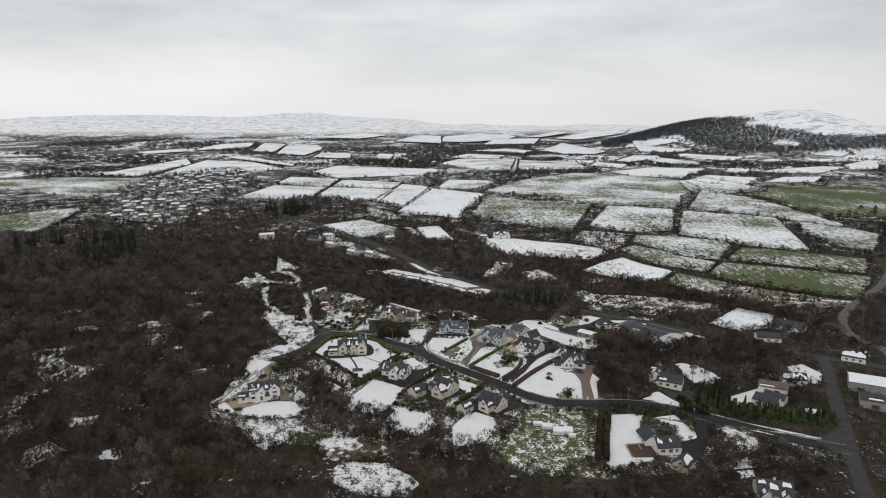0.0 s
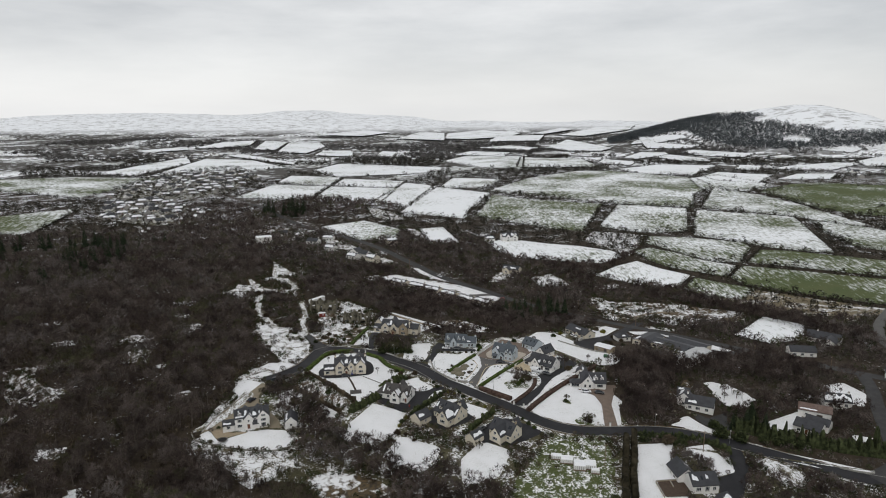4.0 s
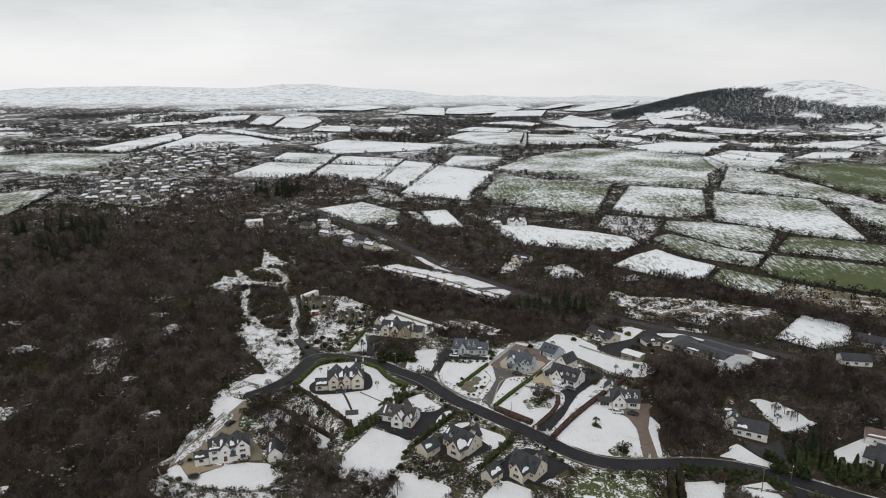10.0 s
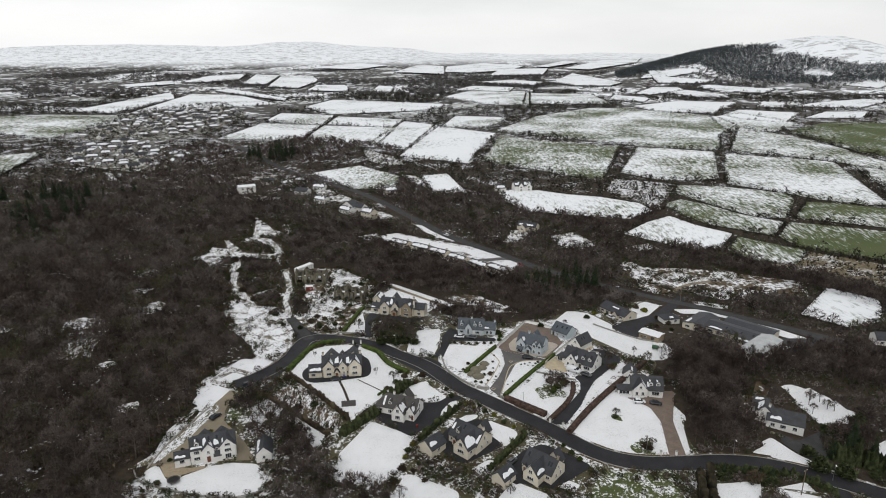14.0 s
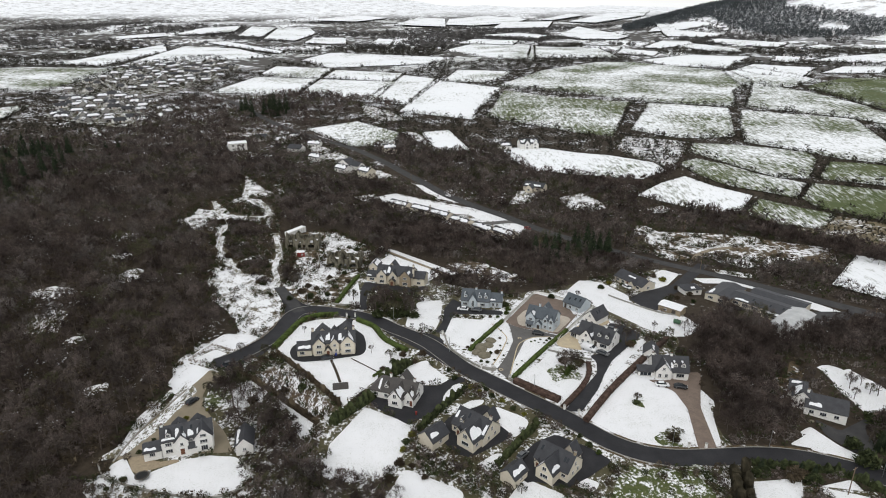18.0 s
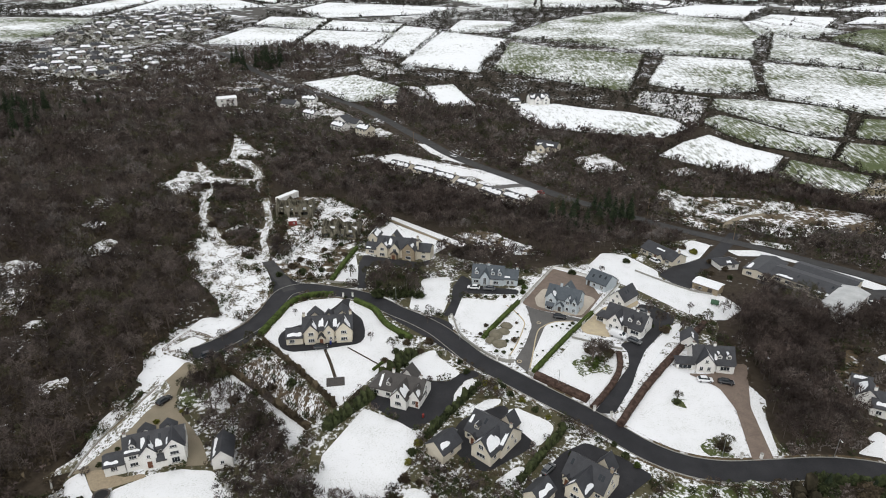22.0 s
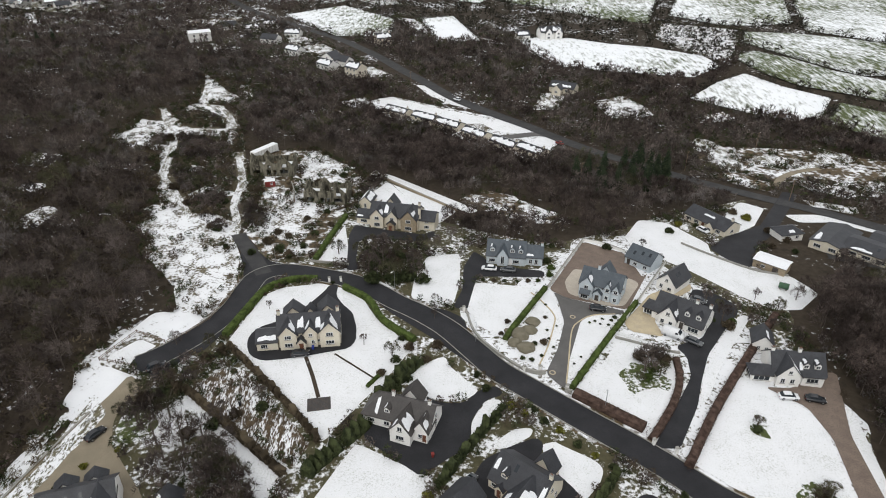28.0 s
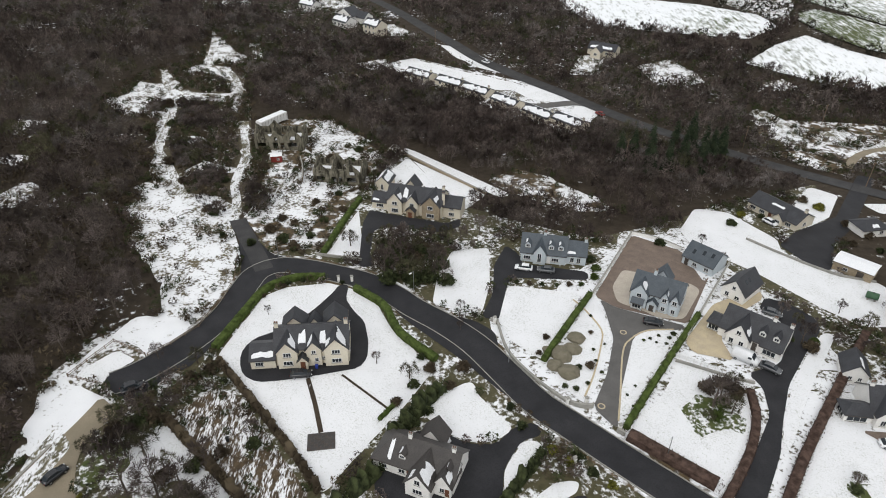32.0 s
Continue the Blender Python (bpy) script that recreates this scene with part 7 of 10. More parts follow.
# the long low school
bl = [B(0, 0, 27.0, 11.0, 2.8, 4.0), B(-9, -3, 10.0, 17.0, 2.7, 3.8, "y"), B(4, 10.6, 22.0, 9.0, 2.6, 3.6), B(15, -3.2, 10.0, 3.4, 2.5, 2.9)]
house((113.0, 375.5), -47.0, bl, M["cream"], M["slate"], "long low school with dark felt roofs", "school", windows=[(0, "f", u, 1.0, 2.4, 1.2) for u in (3, 7, 11)] + [(3, "f", u, 1.0, 2.0, 1.0) for u in (2, 5, 8)] + [(1, "f", u, 1.0, 2.2, 1.2) for u in (2.5, 7)], snow=[(0, 0, 2, 8, 0.02, 0.3), (3, 0, 0.5, 7.0, 0.05, 0.9), (1, 0, 1, 7, 0.1, 0.5)], lights=[(0, 0, 9, 0.6), (0, 0, 16, 0.5), (0, 0, 21, 0.6)], category="school")
house((121.7, 341.5), 41.0, [B(0, 0, 24.2, 8.8, 3.2, 4.2)], M["white"], M["old_roof"], "long hall with a pale snow-streaked sheet roof", "hall", windows=[(0, "f", u, 1.2, 2.2, 1.1) for u in (4, 9, 14, 19)], doors=[(0, 21.8, 1.6, M["dark_frame"])], category="hall")
house((97.2, 383.0), 12.0, [B(0, 0, 8.0, 6.0, 2.5, 4.0, hip=(2.4, 2.4))], M["white"], M["slate"], "small white hip-roofed annexe beside the school", "annexe", windows=[(0, "f", 2.2, 0.9, 1.2, 1.1), (0, "f", 5.8, 0.9, 1.2, 1.1)], snow=[(0, 0, 3, 5, 0.1, 0.6)], category="annexe")
# farm barn, roadside shed and bungalow of the country road
house((150.5, 290.4), -28.0, [B(0, 0, 12.4, 6.4, 3.3, 5.2)], M["white"], M["rust"], "old barn with a rusty sheet roof and snow", "barn", windows=[(0, "f", 3.0, 1.2, 1.0, 0.9)], doors=[(0, 8.0, 2.2, M["dark_frame"])], snow=[(0, 0, 0.5, 7, 0.03, 0.25)], category="barn")
house((194.5, 292.0), -28.0, [B(0, 0, 24.0, 13.0, 4.4, 6.2)], M["concrete"], M["snow_roof"], "long farm shed with a snow-covered roof", "farm_shed", doors=[(0, 5.0, 3.0, M["dark_frame"]), (0, 17.0, 3.0, M["dark_frame"])], category="shed")
house((190.0, 276.0), -28.0, [B(0, 0, 20.0, 9.0, 4.0, 5.8)], M["concrete"], M["slate"], "dark sheet-roofed byre beside the country road", "byre", doors=[(0, 6.0, 3.0, M["dark_frame"])], snow=[(0, 0, 3, 9, 0.05, 0.3)], category="shed")
# across the valley
house((56, 662), 12.0, [B(0, 0, 16, 9, 4.6, 7.8), B(3, -2, 4.5, 6, 4.6, 7.4, "y"), B(10, -2, 4.5, 6, 4.6, 7.4, "y"), B(-16, 2, 9, 8, 2.8, 5.4)], M["white"], M["slate"], "large white farmhouse with snow-streaked roofs", snow=[(0, 0, 0.5, 6, 0.1, 0.9), (0, 0, 9, 15, 0.1, 0.9), (1, 1, 0.5, 5, 0.1, 0.8), (2, 0, 0.5, 5, 0.1, 0.8), (3, 0, 0.3, 8, 0.05, 0.9)], windows=[(1, "f", 2.2, 0.8, 1.8, 1.2), (2, "f", 2.2, 0.8, 1.8, 1.2), (1, "f", 2.2, 3.2, 1.5, 1.2), (2, "f", 2.2, 3.2, 1.5, 1.2), (0, "f", 8.5, 3.2, 1.2, 1.1)], base=ground_z(64, 664) + 0.8)
house((-182, 650), 25.0, [B(0, 0, 14, 10, 6.0, 7.0)], M["white"], M["snow_roof"], "square white house with a snowy roof", windows=[(0, "f", 3, 1, 1.6, 1.3), (0, "f", 7, 1, 1.6, 1.3), (0, "f", 11, 1, 1.6, 1.3), (0, "f", 3, 3.8, 1.6, 1.3), (0, "f", 7, 3.8, 1.6, 1.3), (0, "f", 11, 3.8, 1.6, 1.3)])
house((-86, 594), -35.0, [B(0, 0, 12, 8, 3.4, 7.0, "y"), B(8, 3, 10, 7, 2.8, 5.2)], M["white"], M["slate"], "white cottage beside the valley road", windows=[(0, "f", 6, 1, 1.4, 1.2), (0, "f", 6, 3.6, 1.0, 1.0)])
house((46, 552), -30.0, [B(0, 0, 14, 8, 2.8, 5.2), B(3, -4, 5, 6, 2.8, 5.0, "y")], M["cream"], M["slate"], "bungalow among bare trees", windows=[(0, "f", 10, 0.9, 1.6, 1.2), (1, "f", 2.5, 0.9, 1.6, 1.2)], snow=[(0, 0, 1, 12, 0.1, 0.6)])

rng = np.random.default_rng(7)
OPEN = CLEAR + [pts for pts, _ in FIELDS]
# small gaps in the wood where snow lies on the ground
for gx0, gy0, ra, rb in ((-205, 362, 8, 5), (-178, 300, 9, 7), (-158, 350, 6, 4), (-172, 440, 7, 4), (-160, 412, 5, 4), (-146, 388, 5, 8), (-170, 370, 9, 6), (-128, 452, 5, 4), (-140, 330, 4, 3), (-196, 330, 5, 3), (-150, 255, 6, 4), (-128, 232, 5, 4), (-210, 270, 6, 4), (-118, 300, 4, 3), (-232, 396, 7, 4)):
    ring = [(gx0 + ra * math.cos(a) * (1 + 0.4 * noise.noise((gx0, a, 0))), gy0 + rb * math.sin(a) * (1 + 0.4 * noise.noise((gy0, a, 3)))) for a in np.linspace(0, 2 * math.pi, 11)[:-1]]
    rough(ring, M["rough"], "patch of snow in a gap of the wood")


def scatter(region, spacing, polys, jitter=0.45, margin=0.0):
    a = np.array(region)
    lo, hi = a.min(0), a.max(0)
    x, y = np.meshgrid(np.arange(lo[0], hi[0], spacing), np.arange(lo[1], hi[1], spacing * 0.87))
    x = x + (np.arange(x.shape[0]) % 2)[:, None] * spacing / 2
    x, y = (x + rng.uniform(-jitter, jitter, x.shape) * spacing).ravel(), (y + rng.uniform(-jitter, jitter, y.shape) * spacing).ravel()
    k = inside(region, x, y)
    x, y = x[k], y[k]
    k = ~in_clear(x, y, polys)
    if margin:
        for dx, dy in ((margin * 0.5, 0), (-margin * 0.5, 0), (0, margin), (0, -margin * 0.4)):
            k &= ~in_clear(x + dx, y + dy, polys)
    return x[k], y[k]


def limb_mesh(r2, height, radius, n_limbs=9):
    """A tapered trunk and limbs, as prisms that bend once."""
    vs, fs = [], []

    def stick(a, b, w0, w1, sides=4):
        a, b = np.array(a, float), np.array(b, float)
        d = (b - a) / np.linalg.norm(b - a)
        s = np.cross(d, (0.3, 0.9, 0.2))
        s /= np.linalg.norm(s)
        t = np.cross(d, s)
        k = len(vs)
        for c, w in ((a, w0), (b, w1)):
            for i in range(sides):
                g = 2 * math.pi * i / sides
                vs.append(tuple(c + (s * math.cos(g) + t * math.sin(g)) * w))
        fs.extend((k + i, k + (i + 1) % sides, k + sides + (i + 1) % sides, k + sides + i) for i in range(sides))
    mid = (r2.uniform(-0.2, 0.2), r2.uniform(-0.2, 0.2), height * 0.4)
    top = (mid[0] * 2, mid[1] * 2, height * 0.85)
    stick((0, 0, -0.4), mid, 0.24, 0.17, 6)
    stick(mid, top, 0.17, 0.05, 5)
    for i in range(n_limbs):
        a = 2 * math.pi * (i + r2.random() * 0.6) / n_limbs
        q = r2.uniform(0.3, 0.75)
        s = (mid[0], mid[1], height * q)
        r = radius * r2.uniform(0.55, 0.95)
        e1 = (math.cos(a) * r * 0.5, math.sin(a) * r * 0.5, height * (q + 0.12))
        e2 = (math.cos(a + 0.2) * r, math.sin(a + 0.2) * r, height * min(q + 0.3, 0.97))
        stick(s, e1, 0.09, 0.06)
        stick(e1, e2, 0.06, 0.02, 3)
    return vs, fs


def tree_template(seed, radius, height, twig, count=680):
    r2 = random.Random(seed)
    g2 = np.random.default_rng(seed)
    top = new("bare_tree")
    part("trunk", *limb_mesh(r2, height, radius), M["bark"], top)
    triangles("crown", slivers(g2, np.zeros((1, 3)), np.array([radius]), np.array([height]), count, 1.05, 0.12), twig, top)
    return top


TREES = [tagged(tree_template(k, r, h, M[t]), lab, "tree", group="bare trees of the wood's edge") for k, (r, h, t, lab) in enumerate(((3.2, 8.0, "twig", "leafless brown tree with a rounded crown"), (3.8, 9.5, "twig_dark", "leafless dark brown tree with a broad crown"), (2.6, 8.8, "twig", "slender leafless tree with upright twigs"), (3.0, 6.5, "twig_olive", "low leafless tree with a dense ivy-grown crown"), (3.5, 7.5, "twig", "leafless grey-brown tree with a spreading crown")))]
for tmpl in TREES:
    tmpl.location = (-115 - 4 * TREES.index(tmpl), 262 + 7 * TREES.index(tmpl), 0)
    tmpl.location.z = ground_z(tmpl.location.x, tmpl.location.y)
NEAR = [(-150, 225), (-85, 235), (-88, 262), (-92, 300), (-88, 330), (-96, 405), (-110, 425), (-140, 400), (-136, 300), (-140, 262)]
N_NEAR = 0


def plant(x, y, k=None, s=1.0):
    global N_NEAR
    N_NEAR += 1
    r2 = random.Random(N_NEAR * 13)
    k = r2.randrange(len(TREES)) if k is None else k
    m = pose(x, y, ground_z(x, y), 0, 0, r2.uniform(0, 360)) @ Matrix.Scale(s * r2.uniform(0.85, 1.15), 4)
    return copy_thing(TREES[k], m)


def wood(name, region, spacing, radius, height, count, length, width, mat, label, polys=None, near=None, deep=0.0):
    x, y = scatter(region, spacing, OPEN + ROUGHS if polys is None else polys, margin=min(radius * 0.8, 3.2))
    if near is not None:
        k = inside(near, x, y)
        for px, py in list(zip(x[k], y[k]))[:300]:
            plant(px, py)
        x, y = x[~k], y[~k]
    n = len(x)
    base = np.stack([x, y, land(x, y)], -1)
    grown = rng.uniform(0.55, 1.4, n)
    h = height * (0.45 + 0.55 * grown) * rng.uniform(0.85, 1.15, n)
    r = radius * grown
    top = new(name)
    tagged(top, label, "woodland", kind="stuff")
    pick = rng.random(n)
    tone = np.array([noise.noise((px * 0.03, py * 0.03, 4)) for px, py in zip(x, y)]) * 0.9 + pick * 1.1 - 0.05 - deep
    for lo, hi, key in ((-9, 0.35, "twig_dark"), (0.35, 0.8, "twig"), (0.8, 1.0, "twig_grey"), (1.0, 9, "twig_olive")):
        k = (tone >= lo) & (tone < hi)
        if k.any():
            close = (base[k][:, 0] > -250) & (base[k][:, 1] < 480)
            for c2, n2, w2 in ((close, int(count * 1.5), width * 0.68), (~close, count, width)):
                if c2.any():
                    triangles("twigs", slivers(rng, base[k][c2], r[k][c2], h[k][c2], n2, length, w2), M[key], top)
    triangles("trunks", trunks(rng, base, h, 0.16), M["bark"], top)
    return top


WOOD_W = [(-420, 175), (-95, 160), (-75, 235), (-97, 252), (-92, 300), (-88, 330), (-100, 405), (-150, 450), (-150, 540), (-110, 570), (-150, 640), (-230, 640), (-360, 560), (-480, 560), (-520, 420)]
wood("woodland", WOOD_W, 6.6, 4.0, 9.5, 230, 1.5, 0.26, None, "dense bare brown winter woodland on the hillside", near=NEAR)
WOOD_S = [(-160, 100), (60, 130), (60, 210), (20, 240), (-22, 252), (-40, 262), (-52, 250), (-95, 250), (-110, 180)]
wood("woodland", WOOD_S, 5.6, 3.5, 7.5, 160, 1.6, 0.26, None, "dense bare brown thicket below the gardens")
WOOD_V = [(-60, 470), (-45, 440), (10, 440), (30, 470), (-20, 510), (-60, 560), (-110, 570), (-150, 545)]
wood("woodland", WOOD_V, 4.8, 2.8, 5.0, 150, 1.4, 0.24, None, "low bare thicket beside the small estate")
WOOD_E = [(-45, 412), (-30, 400), (0, 374), (18, 372), (20, 385), (40, 375), (62, 402), (95, 412), (120, 400), (60, 440), (30, 480), (0, 520), (-60, 560), (-40, 450)]
wood("woodland", WOOD_E, 5.2, 3.3, 6.5, 160, 1.6, 0.28, None, "dense bare wood behind the houses", deep=0.25)
WOOD_R = [(78, 285), (98, 270), (100, 290), (96, 320), (120, 335), (150, 335), (200, 315), (205, 330), (160, 358), (150, 348), (120, 345), (98, 356), (86, 345), (78, 325), (80, 312), (86, 305)]
wood("woodland", WOOD_R, 4.4, 3.6, 9.0, 240, 1.5, 0.22, None, "dense bare wood between the gardens", deep=0.4)
WOOD_X = [(106, 366), (142, 347), (188, 355), (158, 309), (155, 321), (136, 330), (120, 332), (110, 321), (97, 307), (92, 293), (76, 279), (72, 281), (80, 313)]
wood("woodland", WOOD_X, 4.5, 3.4, 8.0, 230, 1.5, 0.22, None, "dense brown wood round the white house", deep=0.4)
WOOD_N = [(-152, 450), (-104, 440), (-92, 456), (-66, 462), (-42, 434), (-38, 442), (-60, 472), (-152, 548)]
wood("woodland", WOOD_N, 5.4, 3.4, 7.5, 200, 1.5, 0.24, None, "dense bare wood behind the ruins")
WOOD_R2 = [(118, 270), (150, 262), (200, 300), (180, 320), (140, 300), (125, 300)]
wood("woodland", WOOD_R2, 4.8, 3.2, 7.0, 190, 1.6, 0.26, None, "bare trees among the cottages", deep=0.4)
WOOD_T = [(62, 205), (140, 195), (150, 240), (112, 256), (98, 258), (60, 250)]
wood("woodland", WOOD_T, 5.8, 3.0, 5.5, 190, 1.6, 0.26, None, "bare trees round the gardens below the road", deep=0.4)
WOOD_P = [(-72, 279), (-73, 290), (-66, 297), (-58, 293), (-52, 283), (-47, 272), (-42, 262), (-38, 258), (-48, 250), (-58, 255), (-63, 272)]
WOOD_Q = [(-63.4, 297.5), (-53.5, 292.1), (-47.8, 279.9), (-41.7, 262.7), (-28.8, 258.8), (-21.5, 249.5), (-6.3, 242.6), (2.0, 232.9), (17.8, 230.2), (15.4, 223.6), (-29.5, 227.0), (-47.5, 239.4), (-56.6, 253.2), (-59.6, 273.2)]
wood("woodland", WOOD_Q, 5.0, 3.3, 7.0, 200, 1.4, 0.24, None, "dense bare thicket between the gardens")
wood("thicket", WOOD_P, 4.2, 2.9, 5.5, 190, 1.4, 0.18, None, "dense dark thicket between the gardens", deep=0.3)
for zone in ([(-101.7, 398.1), (-99.1, 405.4), (-93.4, 408.1), (-87.1, 405.4), (-84.4, 399.2), (-88.8, 395.6), (-96.0, 396.0)], [(-112.9, 419.3), (-115.7, 431.5), (-101.6, 425.4), (-100.3, 418.1), (-103.8, 408.6), (-106.0, 404.0)], [(-81.2, 397.3), (-78.7, 401.7), (-72.7, 391.7), (-71.3, 382.3), (-75.0, 380.3), (-78.6, 385.6)], [(-90.5, 386.9), (-85.6, 387.9), (-81.3, 381.9), (-82.4, 377.2), (-87.4, 379.8)], [(-134.7, 454.5), (-125.2, 465.1), (-117.8, 463.1), (-103.7, 453.0), (-101.7, 442.7), (-109.6, 437.6), (-120.4, 441.8), (-126.4, 449.6)]):
    wood("thicket", zone, 3.2, 2.3, 3.6, 210, 1.1, 0.16, None, "low dark thicket in the snowy clearing", polys=CLEAR)
WOOD_M = [(60, 450), (120, 425), (200, 352), (260, 330), (330, 480), (240, 440), (180, 520), (110, 540), (60, 640), (-60, 760), (-140, 700), (-60, 620), (10, 540)]
wood("woodland", WOOD_M, 7.5, 4.0, 7.5, 80, 2.2, 0.42, None, "bare thickets along the valley")
BAND = [(145.0, 517.9), (170.9, 505.4), (187.0, 482.7), (201.3, 461.8), (216.3, 440.9), (229.0, 417.3), (244.6, 386.1), (235.4, 374.1), (219.6, 403.1), (207.3, 425.5), (192.8, 445.2), (178.6, 464.0), (164.6, 489.0), (140.3, 503.5)]
wood("woodland", BAND, 5.0, 3.2, 7.0, 120, 1.9, 0.4, None, "dark belt of bare trees below the pastures", polys=[], deep=0.7)
BAND_B = [(196.4, 661.3), (153.7, 572.0), (119.5, 538.8), (97.2, 547.6), (75.6, 565.7), (106.0, 569.5), (135.1, 566.7), (163.1, 602.7)]
wood("woodland", BAND_B, 6.0, 3.2, 6.0, 110, 1.9, 0.42, None, "dark belt of bare trees between the pastures", polys=OPEN, deep=0.6)
WOOD_F = [(-480, 590), (-230, 645), (-150, 650), (-110, 700), (-150, 820), (-230, 900), (-330, 860), (-300, 720), (-420, 700)]
wood("woodland", WOOD_F, 9, 4.8, 8.5, 60, 2.8, 0.6, None, "far bare trees beyond the wood")
WOOD_G = [(-215, 850), (-150, 800), (-60, 830), (-80, 940), (-200, 945)]
wood("woodland", WOOD_G, 9, 5, 10.0, 60, 3.0, 0.7, None, "dark copse among the white fields")


# ---- hedgerows and far trees ----
def clumps(x, y, size, height, count, mat, name, label, category):
    base = np.stack([x, y, land(x, y) + 0.4], -1)
    n = len(x)
    h = height * rng.uniform(0.6, 1.5, n)
    c = base.copy()
    c[:, 2] += h * 0.5
    spread = np.stack([size * rng.uniform(0.7, 1.3, n), size * rng.uniform(0.7, 1.3, n), h * 0.55], -1)
    top = new(name)
    tagged(top, label, category, kind="stuff")
    triangles("foliage", leaf_cloud(rng, c, spread, size * 0.19, int(count * 1.8)), mat, top)
    return top


hx, hy = [], []
for pts, _ in FIELDS:
    for i in range(len(pts)):
        a, b = np.array(pts[i - 1]), np.array(pts[i])
        m = int(np.linalg.norm(b - a) / 2.6)
        for k in range(m):
            q = a + (b - a) * (k + rng.random()) / m
            if noise.noise((q[0] * 0.02, q[1] * 0.02, 5)) > -0.5:
                hx.append(q[0] + rng.normal(0, 0.6))
                hy.append(q[1] + rng.normal(0, 0.6))
clumps(np.array(hx), np.array(hy), 1.35, 2.2, 14, M["hedgerow"], "hedgerow", "dark bare hedgerows between the fields", "hedgerow")
k = rng.random(len(hx)) < np.where(np.array(hy) > 1150, 0.07, 0.05)
clumps(np.array(hx)[k], np.array(hy)[k], 2.2, 5.0, 50, M["hedgerow"], "hedgerow_trees", "bare trees standing in the hedgerows", "trees")
FAR = [(-800, 900), (-300, 640), (-100, 700), (60, 640), (180, 470), (340, 400), (700, 700), (1100, 1500), (500, 1750), (-200, 1750), (-1000, 1700)]
VILLAGE_A = [(-420.9, 803.8), (-447.9, 897.8), (-407.0, 946.0), (-302.2, 842.7), (-281.5, 802.9), (-311.1, 756.3), (-360.2, 773.8)]
VILLAGE_B = [(-473.5, 946.8), (-542.6, 1112.3), (-567.7, 1352.2), (-467.5, 1509.2), (-353.7, 1277.0), (-336.0, 1042.1), (-362.7, 945.5), (-421.8, 946.2)]
x, y = scatter(FAR, 11, OPEN + [WOOD_W, WOOD_M, WOOD_F, WOOD_G, VILLAGE_A, VILLAGE_B])
k = np.array([noise.noise((px * 0.006, py * 0.006, 2.2)) + 0.5 * noise.noise((px * 0.02, py * 0.02, 7)) - (0.5 if py < 900 else 0.0) for px, py in zip(x, y)]) > np.where(y < 900, -1.0, 0.02)
clumps(x[k], y[k], 3.2, 5.0, 22, M["hedgerow"], "far_trees", "far dark scrub and trees in the valley", "trees")
for zone in (VILLAGE_A, VILLAGE_B):
    tagged(sheet("village_ground", zone, M["verge"], 0.5, 22.0, 1, 4.0, clear=False), "gardens and lanes of the village under patchy snow", "village ground", kind="structure")
    x, y = scatter(zone, 10, [])
    k = rng.random(len(x)) < 0.62
    clumps(x[k], y[k], 2.9, 4.0, 24, M["hedgerow"], "garden_trees", "bare garden trees and hedges of the village", "trees")
FAR_B = [(-1300, 1750), (1000, 1560), (1500, 1750), (1400, 2300), (700, 2700), (-1500, 2700)]
x, y = scatter(FAR_B, 21, OPEN + FAR_FIELDS + [FOREST])
k = np.array([noise.noise((px * 0.003, py * 0.003, 2.2)) + 0.5 * noise.noise((px * 0.012, py * 0.012, 7)) for px, py in zip(x, y)]) > 0.08
k &= land(x, y) < 40
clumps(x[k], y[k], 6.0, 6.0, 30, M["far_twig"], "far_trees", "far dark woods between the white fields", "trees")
x, y = scatter(FOREST, 8.5, [])
k = land(x, y) < 60 + 60 * ease(1060, 940, x)
k &= np.array([noise.noise((px * 0.011, py * 0.008, 5.1)) for px, py in zip(x, y)]) > -0.55
x, y = x[k], y[k]
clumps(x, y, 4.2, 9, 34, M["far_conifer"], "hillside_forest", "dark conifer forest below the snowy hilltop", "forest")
# scrub over the open valley floor and round the eastern gardens
for region, gap, size, tall in (([(-150, 640), (-150, 545), (-60, 470), (30, 425), (110, 415), (200, 352), (330, 330), (330, 480), (240, 520), (110, 560), (60, 660), (-60, 780), (-150, 720)], 3.9, 1.7, 2.2), ([(60, 200), (240, 200), (262, 345), (150, 345), (80, 330), (78, 270)], 3.0, 1.2, 1.6)):
    x, y = scatter(region, gap, OPEN + ROUGHS)
    h = rng.random(len(x))
    for lo, hi, key, word in ((0, 0.4, "twig", "bare brown scrub"), (0.4, 0.7, "twig_grey", "grey leafless scrub"), (0.7, 1.0, "shrub", "dark green scrub")):
        k = (h >= lo) & (h < hi)
        clumps(x[k], y[k], size, tall, 20, M[key], "scrub", word + " on the valley floor", "scrub")
# low growth on the forest floor of the hillside wood
x, y = scatter([(-250, 190), (-85, 230), (-92, 300), (-100, 405), (-150, 445), (-250, 430)], 4.0, OPEN + ROUGHS)
h = rng.random(len(x))
for lo, hi, key, word in ((0, 0.55, "twig_dark", "dark brown brambles"), (0.55, 1.0, "scrub", "brown bracken and saplings")):
    k = (h >= lo) & (h < hi)
    clumps(x[k], y[k], 1.7, 2.2, 24, M[key], "brushwood", word + " under the bare trees", "brushwood")
